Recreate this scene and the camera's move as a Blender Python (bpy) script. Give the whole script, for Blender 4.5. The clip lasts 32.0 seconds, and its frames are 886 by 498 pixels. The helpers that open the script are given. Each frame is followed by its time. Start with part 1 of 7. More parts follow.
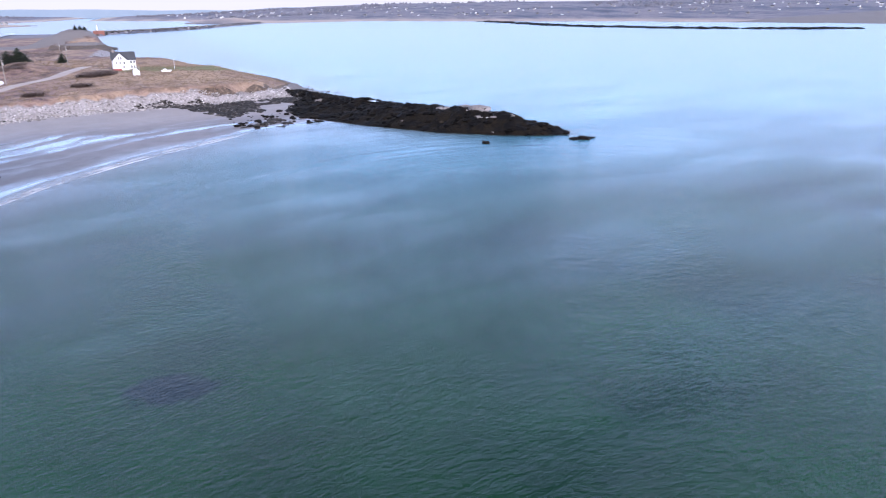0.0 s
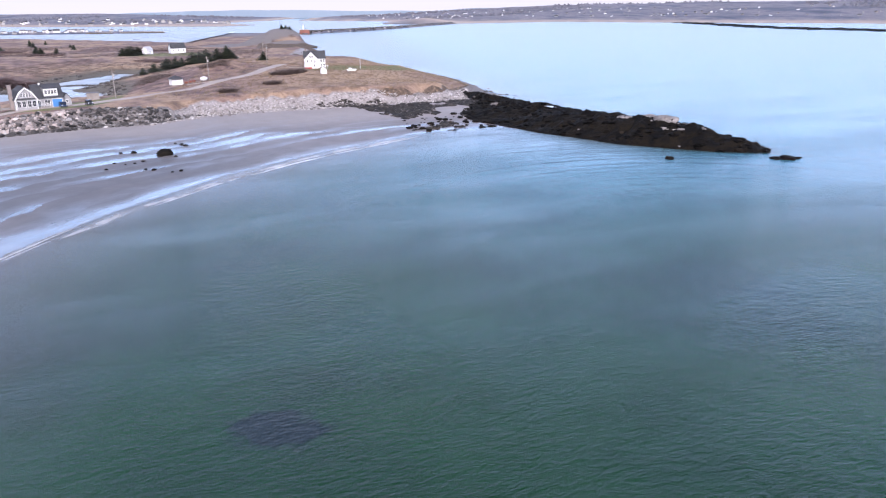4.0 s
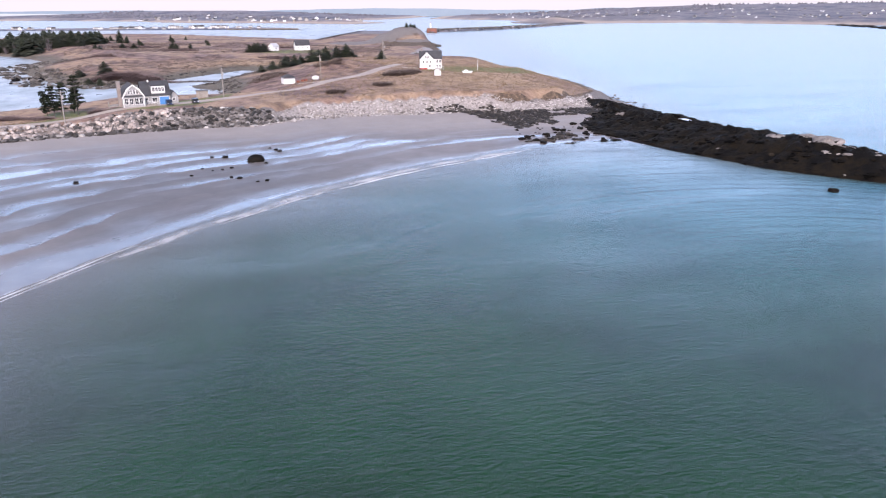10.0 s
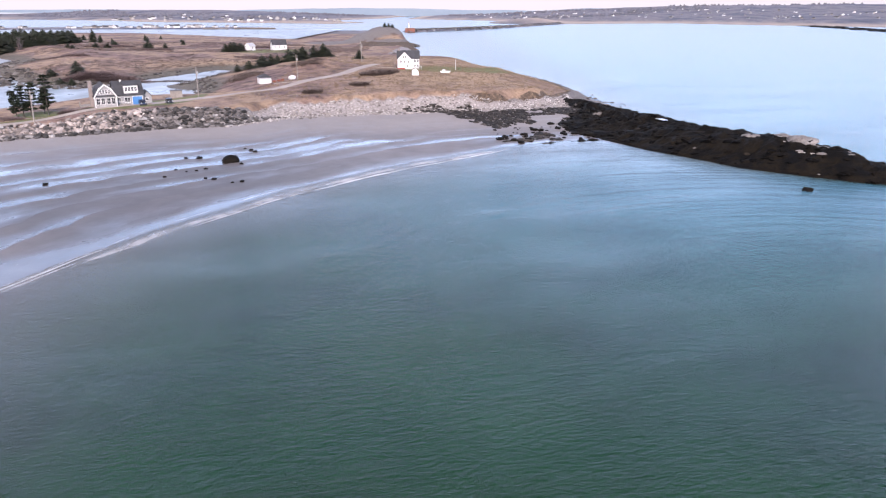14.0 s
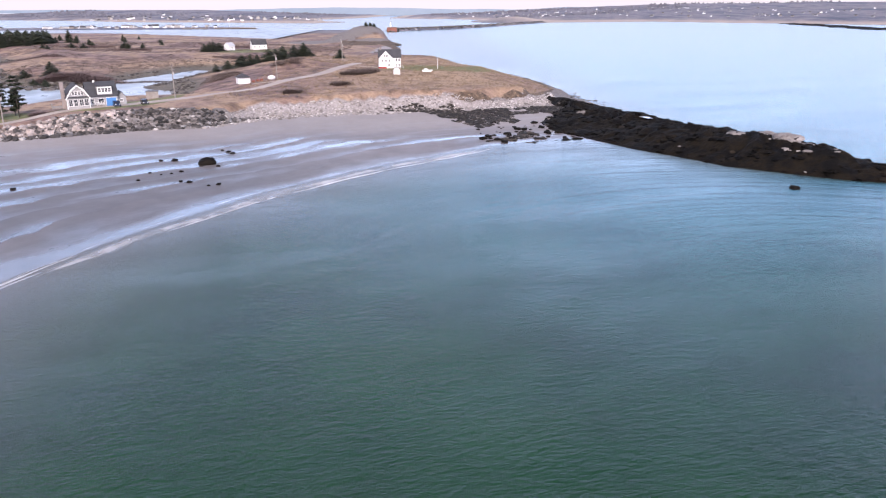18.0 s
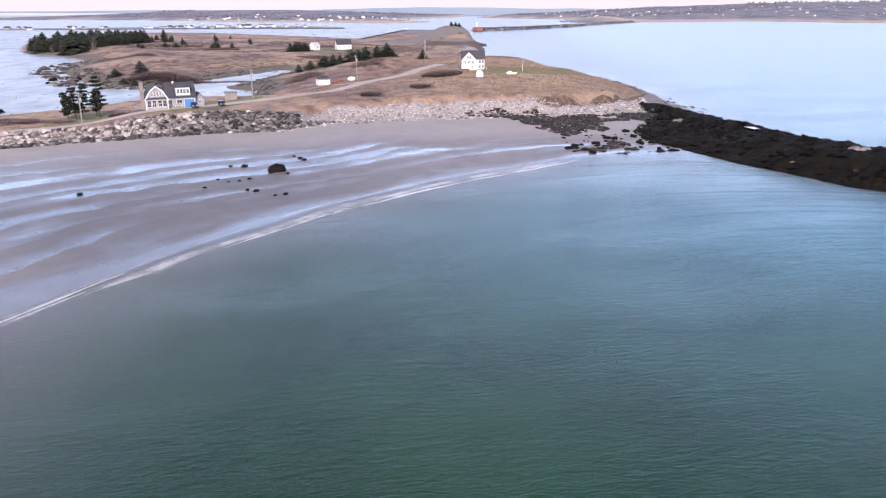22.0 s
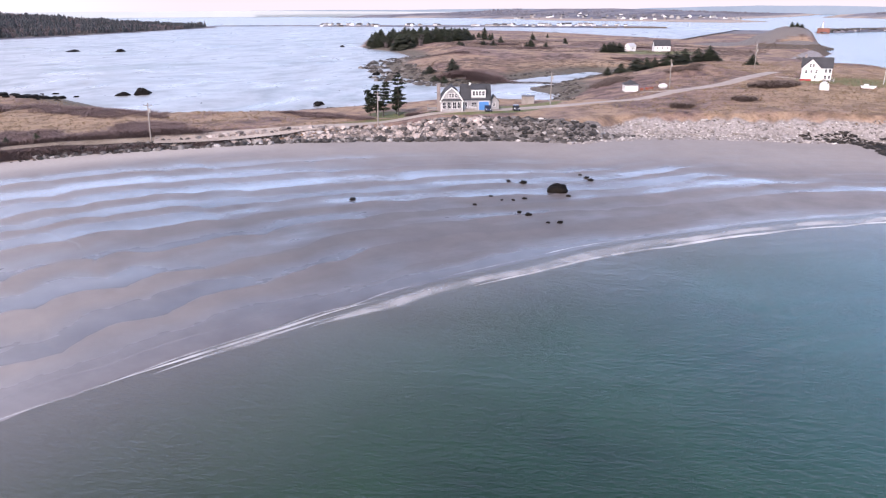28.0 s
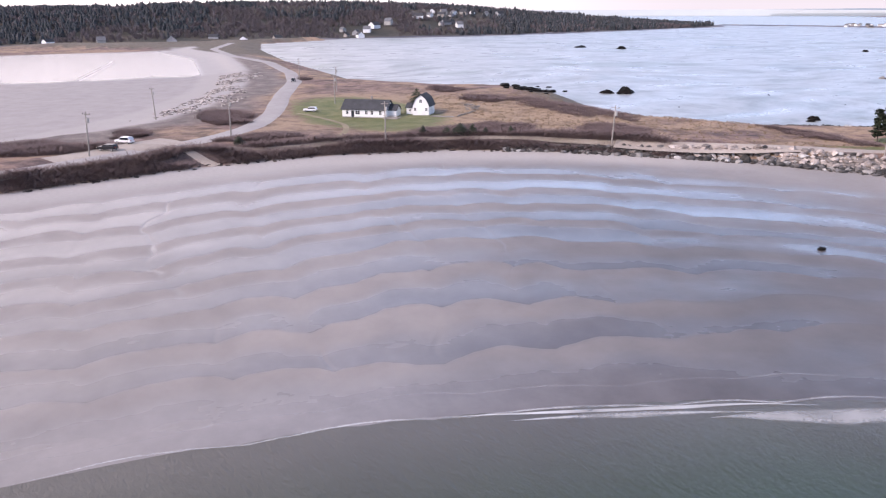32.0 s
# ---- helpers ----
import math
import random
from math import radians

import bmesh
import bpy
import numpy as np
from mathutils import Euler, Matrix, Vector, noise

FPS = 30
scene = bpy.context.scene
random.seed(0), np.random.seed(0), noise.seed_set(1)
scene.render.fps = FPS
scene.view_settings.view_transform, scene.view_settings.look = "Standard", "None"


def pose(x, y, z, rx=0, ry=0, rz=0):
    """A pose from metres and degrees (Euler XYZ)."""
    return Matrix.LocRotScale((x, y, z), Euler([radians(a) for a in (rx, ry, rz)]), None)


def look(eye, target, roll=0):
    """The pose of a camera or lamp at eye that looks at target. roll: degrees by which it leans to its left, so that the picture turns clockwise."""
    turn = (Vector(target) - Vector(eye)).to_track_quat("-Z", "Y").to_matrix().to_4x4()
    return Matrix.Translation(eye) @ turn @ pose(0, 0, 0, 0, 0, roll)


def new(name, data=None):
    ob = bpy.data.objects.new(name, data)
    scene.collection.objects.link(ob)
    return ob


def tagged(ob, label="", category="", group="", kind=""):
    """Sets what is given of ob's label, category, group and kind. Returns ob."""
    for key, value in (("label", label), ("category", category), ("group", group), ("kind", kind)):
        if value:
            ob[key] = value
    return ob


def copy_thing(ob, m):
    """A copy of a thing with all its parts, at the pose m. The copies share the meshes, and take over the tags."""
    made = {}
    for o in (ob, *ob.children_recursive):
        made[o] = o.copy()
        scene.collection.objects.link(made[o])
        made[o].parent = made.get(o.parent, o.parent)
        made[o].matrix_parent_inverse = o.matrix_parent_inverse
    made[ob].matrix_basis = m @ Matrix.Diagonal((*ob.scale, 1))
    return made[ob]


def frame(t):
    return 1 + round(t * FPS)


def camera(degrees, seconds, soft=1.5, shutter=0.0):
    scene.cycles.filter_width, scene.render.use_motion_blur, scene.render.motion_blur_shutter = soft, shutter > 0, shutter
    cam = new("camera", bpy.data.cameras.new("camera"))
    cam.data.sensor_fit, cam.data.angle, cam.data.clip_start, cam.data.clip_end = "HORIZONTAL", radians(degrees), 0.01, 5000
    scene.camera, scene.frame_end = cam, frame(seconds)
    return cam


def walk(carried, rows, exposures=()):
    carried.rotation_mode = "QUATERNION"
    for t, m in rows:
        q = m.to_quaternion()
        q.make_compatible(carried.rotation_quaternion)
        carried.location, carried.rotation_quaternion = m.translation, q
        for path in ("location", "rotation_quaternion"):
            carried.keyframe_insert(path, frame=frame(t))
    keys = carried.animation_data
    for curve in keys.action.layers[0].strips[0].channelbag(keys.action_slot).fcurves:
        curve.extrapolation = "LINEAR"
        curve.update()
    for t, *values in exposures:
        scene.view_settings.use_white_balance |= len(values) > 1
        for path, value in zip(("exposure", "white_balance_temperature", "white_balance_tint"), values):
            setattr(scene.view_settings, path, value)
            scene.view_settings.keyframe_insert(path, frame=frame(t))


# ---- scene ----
cam = camera(63.1, 32.0, soft=1.2)
PATH = [
    (0, (-11.841, -34.651, 36.424), (-11.112, -32.9, 35.79), -0.6),
    (0.5, (-11.173, -33.787, 36.485), (-10.512, -32.009, 35.852), -0.7),
    (1, (-10.349, -32.702, 36.445), (-9.745, -30.903, 35.813), -0.7),
    (1.5, (-9.566, -31.322, 36.48), (-9.013, -29.506, 35.85), -0.7),
    (2, (-8.678, -29.848, 36.465), (-8.184, -28.015, 35.836), -0.8),
    (2.5, (-7.847, -28.262, 36.319), (-7.424, -26.411, 35.691), -0.7),
    (3, (-6.975, -26.817, 36.37), (-6.608, -24.954, 35.743), -0.7),
    (3.5, (-6.318, -25.275, 36.448), (-6.002, -23.402, 35.821), -0.6),
    (4, (-5.554, -23.518, 36.408), (-5.284, -21.638, 35.78), -0.6),
    (4.5, (-4.859, -21.756, 36.442), (-4.639, -19.87, 35.815), -0.6),
    (6.5, (-2.513, -14.43, 36.218), (-2.468, -12.531, 35.591), -0.4),
    (7, (-2.023, -12.493, 36.224), (-1.986, -10.594, 35.597), -0.4),
    (7.5, (-1.593, -10.639, 36.215), (-1.551, -8.741, 35.587), -0.4),
    (8, (-1.387, -8.752, 36.222), (-1.356, -6.854, 35.593), -0.3),
    (8.5, (-0.971, -6.848, 36.21), (-0.98, -4.95, 35.582), -0.3),
    (9, (-0.607, -4.583, 36.216), (-0.663, -2.686, 35.587), -0.3),
    (9.5, (-0.354, -2.984, 36.132), (-0.409, -1.086, 35.505), -0.2),
    (10, (-0.158, -1.417, 36.194), (-0.209, 0.481, 35.566), -0.2),
    (10.5, (0.069, -0.67, 36.294), (0.023, 1.228, 35.666), -0.2),
    (11, (0.225, -0.414, 36.258), (0.187, 1.485, 35.63), -0.2),
    (11.5, (0.266, -0.45, 36.22), (0.236, 1.448, 35.593), -0.1),
    (12, (0.317, -0.563, 36.218), (0.295, 1.336, 35.59), -0.1),
    (12.5, (0.181, -0.493, 36.192), (0.167, 1.406, 35.565), -0.1),
    (13, (0.193, -0.428, 36.179), (0.186, 1.471, 35.552), -0.0),
    (13.5, (0.183, -0.269, 36.078), (0.181, 1.63, 35.45), -0.0),
    (14, (0.261, -0.401, 36.031), (0.266, 1.498, 35.403), -0.0),
    (14.5, (0.29, -0.411, 36.031), (0.301, 1.488, 35.404), -0.0),
    (16.5, (0.352, 0.144, 35.728), (0.385, 2.042, 35.099), -0.1),
    (17, (0.306, 1.219, 35.657), (0.345, 3.117, 35.027), -0.1),
    (17.5, (0.485, 2.076, 35.62), (0.53, 3.974, 34.99), -0.1),
    (18, (0.57, 3.105, 35.604), (0.618, 5.003, 34.974), -0.2),
    (18.5, (0.531, 4.462, 35.595), (0.556, 6.359, 34.965), -0.2),
    (19, (0.702, 6.086, 35.632), (0.701, 7.984, 35.001), -0.2),
    (19.5, (0.753, 7.776, 35.629), (0.728, 9.674, 34.999), -0.2),
    (20, (0.749, 9.336, 35.614), (0.706, 11.233, 34.984), -0.2),
    (20.5, (0.852, 11.008, 35.585), (0.786, 12.905, 34.955), -0.3),
    (21, (0.882, 12.758, 35.6), (0.79, 14.654, 34.97), -0.3),
    (21.5, (0.884, 14.338, 35.653), (0.765, 16.232, 35.023), -0.3),
    (22, (0.89, 16.196, 35.611), (0.72, 18.087, 34.981), -0.3),
    (22.5, (0.733, 18.2, 35.47), (0.509, 20.085, 34.841), -0.3),
    (23, (0.631, 20.075, 35.477), (0.354, 21.953, 34.847), -0.3),
    (23.5, (0.626, 22.137, 35.453), (0.285, 24.005, 34.823), -0.3),
    (24, (0.464, 24.167, 35.433), (0.053, 26.021, 34.805), -0.4),
    (24.5, (0.405, 25.816, 35.582), (-0.093, 27.648, 34.953), -0.4),
    (25, (0.332, 27.807, 35.61), (-0.262, 29.611, 34.982), -0.3),
    (25.5, (-0.042, 29.687, 35.587), (-0.69, 31.472, 34.958), -0.3),
    (27.5, (-1.597, 37.22, 35.73), (-2.457, 38.913, 35.101), -0.3),
    (28, (-2.313, 39.186, 35.681), (-3.239, 40.843, 35.052), -0.3),
    (28.5, (-3.062, 41.238, 35.58), (-4.05, 42.859, 34.952), -0.3),
    (29, (-3.868, 42.996, 35.651), (-4.931, 44.57, 35.022), -0.3),
    (29.5, (-4.715, 44.804, 35.765), (-5.907, 46.282, 35.137), -0.3),
    (30, (-5.673, 46.806, 35.785), (-6.99, 48.174, 35.157), -0.3),
    (30.5, (-6.698, 48.678, 35.729), (-8.137, 49.918, 35.101), -0.3),
    (31, (-7.904, 50.339, 35.87), (-9.461, 51.426, 35.242), -0.2),
    (31.5, (-9.139, 51.862, 36.02), (-10.803, 52.778, 35.392), -0.2),
    (32, (-10.446, 53.618, 36.005), (-12.187, 54.376, 35.377), -0.2),
]
walk(cam, [(t, look(eye, target, roll)) for t, eye, target, roll in PATH], [(0, 1.03, 6150, 27), (4, 1.04, 6500, 26), (10, 1.04, 6950, 27), (20, 1.04, 7050, 29), (26, 1.0, 7100, 30), (29.5, 1.04, 7100, 30), (32, 0.94, 7100, 29)])

# ---- world and light ----
SUN_DIR = Vector((0.2, -0.98, 0)).normalized()
VEIL_DIR = Vector((-0.70, -0.71, 0)).normalized()
SUN_ELEV = radians(34)
world = bpy.data.worlds.new("world")
scene.world = world
world.use_nodes = True
wn = world.node_tree.nodes
sky = wn.new("ShaderNodeTexSky")
sky.sky_type = "NISHITA"
sky.sun_disc = False
sky.sun_elevation = SUN_ELEV
sky.sun_rotation = math.atan2(SUN_DIR.x, SUN_DIR.y)
sky.air_density, sky.dust_density, sky.ozone_density = 0.75, 0.1, 1.6
wn["Background"].inputs["Strength"].default_value = 0.15
# thin bright veil added to the south-west, mostly unseen, lifting walls and wet sand
wl = world.node_tree.links
view = wn.new("ShaderNodeTexCoord").outputs["Generated"]
toward = wn.new("ShaderNodeVectorMath")
toward.operation = "DOT_PRODUCT"
toward.inputs[1].default_value = VEIL_DIR
wl.new(view, toward.inputs[0])
veil = wn.new("ShaderNodeMapRange")
veil.interpolation_type = "SMOOTHSTEP"
for key, value in (("From Min", 0.0), ("From Max", 0.75), ("To Min", 0.0), ("To Max", 0.92)):
    veil.inputs[key].default_value = value
wl.new(toward.outputs["Value"], veil.inputs["Value"])
blend = wn.new("ShaderNodeMix")
blend.data_type = "RGBA"
tone = wn.new("ShaderNodeMix")
tone.data_type = "RGBA"
tone.inputs[6].default_value, tone.inputs[7].default_value = (2.75, 2.9, 3.3, 1), (6.0, 9.7, 14.8, 1)
climb = wn.new("ShaderNodeMapRange")
climb.interpolation_type = "SMOOTHSTEP"
climb.inputs["From Min"].default_value, climb.inputs["From Max"].default_value = 0.035, 0.23
wl.new(climb.outputs["Result"], tone.inputs[0])
white = wn.new("ShaderNodeMix")
white.data_type = "RGBA"
white.inputs[7].default_value = (6.7, 6.8, 7.0, 1)
wl.new(tone.outputs[2], white.inputs[6])
wl.new(white.outputs[2], blend.inputs[7])
split = wn.new("ShaderNodeSeparateXYZ")
wl.new(view, split.inputs[0])
haze = wn.new("ShaderNodeMapRange")
haze.interpolation_type = "SMOOTHSTEP"
for key, value in (("From Min", 0.17), ("From Max", 0.46), ("To Min", 0.92), ("To Max", 0.0)):
    haze.inputs[key].default_value = value
wl.new(split.outputs["Z"], haze.inputs["Value"])
wl.new(split.outputs["Z"], climb.inputs["Value"])
wl.new(veil.outputs["Result"], white.inputs[0])
# the veil thins out upwards
thin_ = wn.new("ShaderNodeMapRange")
thin_.interpolation_type = "SMOOTHSTEP"
for key, value in (("From Min", 0.3), ("From Max", 0.9), ("To Min", 1.0), ("To Max", 0.5)):
    thin_.inputs[key].default_value = value
wl.new(split.outputs["Z"], thin_.inputs["Value"])
high = wn.new("ShaderNodeMath")
high.operation = "MULTIPLY"
wl.new(veil.outputs["Result"], high.inputs[0])
wl.new(thin_.outputs["Result"], high.inputs[1])
both = wn.new("ShaderNodeMath")
both.operation = "MAXIMUM"
wl.new(high.outputs[0], both.inputs[0])
wl.new(haze.outputs["Result"], both.inputs[1])
wl.new(both.outputs[0], blend.inputs[0])
paler = wn.new("ShaderNodeVectorMath")
paler.operation = "SCALE"
paler.inputs["Scale"].default_value = 0.5
wl.new(sky.outputs["Color"], paler.inputs[0])
wl.new(paler.outputs[0], blend.inputs[6])
wl.new(blend.outputs[2], wn["Background"].inputs["Color"])
sun = new("sun", bpy.data.lights.new("sun", "SUN"))
sun.data.energy, sun.data.angle, sun.data.color = 2.1, radians(10), (1.0, 0.955, 0.9)
sun.matrix_world = look((0, 0, 300), Vector((0, 0, 300)) - Vector((SUN_DIR.x * math.cos(SUN_ELEV), SUN_DIR.y * math.cos(SUN_ELEV), math.sin(SUN_ELEV))))

# ---- plan: shorelines and heights (metres, z = 0 at the low-tide sea) ----
SEA_EDGE = [(-110, -300), (-78, -40), (-69, 41), (-68, 55), (-66, 70), (-62, 85), (-57, 101), (-48, 121), (-33, 148), (-12, 173),
            (18, 200), (44, 212)]
SPIT = [(57, 194), (72, 170), (88, 157), (98, 152.5), (106.5, 150), (109, 155), (106, 172), (97, 196), (88, 222), (78, 250)]
EAST = [(70, 280), (64, 312), (60, 350), (52, 390), (38, 430), (16, 455), (-2, 482), (-30, 540), (-28, 640), (-22, 730), (-45, 815),
        (-110, 862), (-190, 905), (-300, 985), (-420, 1080), (-560, 1090), (-590, 960)]
BAY_EDGE = [(-565, 886), (-509, 767), (-414, 620), (-347, 576), (-285, 505), (-271, 443), (-242, 405), (-204, 363), (-164, 345), (-150, 385),
            (-146, 402), (-133, 444), (-124, 440), (-127, 373), (-111, 338), (-101, 298), (-124, 300), (-145, 284), (-157, 259), (-174, 233), (-201, 214),
            (-234, 211), (-262, 219), (-290, 226), (-307, 222), (-325, 195), (-374, 163), (-549, 164), (-700, 175), (-840, 200)]
HILL_EDGE = [(-924, 310), (-928, 467), (-977, 676), (-1080, 930), (-1194, 1195), (-1290, 1290), (-1700, 1250), (-2400, 600), (-2400, -700), (-900, -500), (-880, -60)]
WEST_EDGE = [(-870, -120), (-700, -330), (-400, -420), (-300, -440)]
LAND = SEA_EDGE + SPIT + EAST + BAY_EDGE + HILL_EDGE + WEST_EDGE
TOE = [(-176, -300), (-155, -40), (-166, 29), (-171, 50), (-176, 68), (-178, 94), (-172, 126), (-160, 148), (-148, 162), (-129, 182), (-106, 197), (-80, 211),
       (-64, 216), (-52, 234), (-35, 243), (-5, 252), (22, 256), (40, 268), (50, 290)]
WEST_TOE = [(-720, 110), (-690, 100), (-590, 118), (-440, 108), (-345, 92), (-282, 70), (-246, 48), (-226, 28), (-222, -40), (-240, -300)]
UPLAND = TOE + [(x - 5, y) for x, y in EAST[1:]] + BAY_EDGE + HILL_EDGE + WEST_TOE
FAR_NORTH = [(-2600, 3300), (-1644, 3072), (-1200, 2750), (-938, 2452), (-600, 2330), (-310, 2127), (-230, 2300), (-420, 2750), (-274, 3500), (-200, 4900), (-2600, 4900)]
FAR_EAST = [(332, 2101), (674, 2190), (800, 1935), (1130, 1500), (1300, 934), (1500, 500), (4900, 200), (4900, 4900), (-120, 4900), (-150, 3300), (150, 2800), (230, 2400)]
CAUSEWAY = [(-1330, 1300), (-1150, 1368), (-750, 1390), (-560, 1440), (-407, 1470), (-330, 1500), (-420, 1560), (-640, 1600), (-900, 1480), (-1160, 1400), (-1330, 1330)]
BREAKWATER = [(-52, 1318), (40, 1440), (135, 1608), (250, 1900), (345, 2110), (325, 2125), (225, 1910), (115, 1620), (20, 1450), (-62, 1330)]
HEIGHTS = [(-172, 60, 5.2), (-172, 100, 5.3), (-155, 160, 5.8), (-130, 195, 6.3), (-103, 222, 8.3), (-88, 250, 7.4), (-74, 308, 8.1), (-58, 258, 8.4),
           (-50, 300, 9.6), (-40, 347, 10.8), (-15, 338, 10.2), (2, 313, 10.7), (20, 268, 8.8), (42, 300, 6.6), (20, 400, 8.0), (-20, 420, 10.0),
           (-60, 440, 9.6), (-95, 420, 8.4), (-121, 572, 7.6), (-146, 572, 6.8)]
HEIGHTS += [(-183, 375, 8.3), (-250, 500, 9.5), (-330, 640, 8.5), (-230, 720, 7.0), (-400, 900, 5.0), (-60, 650, 5.0), (-58, 770, 12.5), (-235, 125, 5.0), (-300, 140, 5.0),
            (-200, 52, 5.3), (-260, 66, 4.4), (-400, 120, 4.6), (-650, 140, 5.0), (-160, 440, 4.2), (-110, 480, 5.0), (-84, 285, 6.5), (-122, 223, 5.0), (-134, 214, 4.8), (-130, 780, 3.2), (-190, 810, 3.6), (-105, 715, 4.0),
            (-100, 840, 3.0), (-160, 700, 5.5), (-20, 318, 11.6), (-34, 312, 9.6)]


def along(points, X, Y, closed=False):
    """Distance to a polyline and the length along it of the nearest place."""
    pts = list(points) + ([points[0]] if closed else [])
    best, arc, run = np.full(X.shape, 1e9), np.zeros(X.shape), 0.0
    for (x0, y0), (x1, y1) in zip(pts, pts[1:]):
        dx, dy = x1 - x0, y1 - y0
        size = math.hypot(dx, dy)
        u = np.clip(((X - x0) * dx + (Y - y0) * dy) / size**2, 0, 1)
        d = np.hypot(X - x0 - u * dx, Y - y0 - u * dy)
        near = d < best
        best, arc = np.where(near, d, best), np.where(near, run + u * size, arc)
        run += size
    return best, arc


def inside(points, X, Y):
    odd = np.zeros(X.shape, bool)
    for (x0, y0), (x1, y1) in zip(points, points[1:] + points[:1]):
        cross = (y0 > Y) != (y1 > Y)
        odd ^= cross & (X < (x1 - x0) * (Y - y0) / (y1 - y0 + 1e-9) + x0)
    return odd


def signed(points, X, Y):
    d, _ = along(points, X, Y, True)
    return np.where(inside(points, X, Y), d, -d)


def step(v):
    v = np.clip(v, 0, 1)
    return v * v * (3 - 2 * v)


def hashed(i, j):
    v = np.sin(i * 127.1 + j * 311.7) * 43758.5453
    return v - np.floor(v)


def wobble(X, Y, size, seed=0):
    """Smooth value noise, -1 to 1."""
    x, y = X / size + seed * 17.3, Y / size - seed * 9.1
    i, j = np.floor(x), np.floor(y)
    u, v = step(x - i), step(y - j)
    a = hashed(i, j) * (1 - u) + hashed(i + 1, j) * u
    b = hashed(i, j + 1) * (1 - u) + hashed(i + 1, j + 1) * u
    return 2 * (a * (1 - v) + b * v) - 1


def fractal(X, Y, size, octaves=4, seed=0):
    return sum(wobble(X, Y, size / 2**k, seed + k) / 2**k for k in range(octaves)) / 1.8


ROAD = [(-120, -120), (-158, -20), (-174, 28), (-181, 40), (-188, 52), (-193, 62), (-202, 74), (-218, 86), (-246, 97), (-295, 110), (-350, 127), (-404, 137), (-488, 141),
        (-563, 130), (-680, 130), (-790, 160)]
SHORE_ROAD = [(-192, 64), (-184, 80), (-184, 104), (-178, 128), (-168, 146), (-154, 162), (-142, 174), (-126, 193), (-114, 209), (-97, 230), (-82, 251), (-62.7, 273.0), (-54.5, 292.1), (-42.2, 322.5), (-36.0, 351.6), (-32.9, 382.2)]


def plateau(X, Y):
    total, weight = np.zeros(X.shape), np.zeros(X.shape)
    for x, y, z in HEIGHTS:
        w = 1 / ((X - x) ** 2 + (Y - y) ** 2 + 120.0) ** 1.6
        total, weight = total + w * z, weight + w
    return total / weight


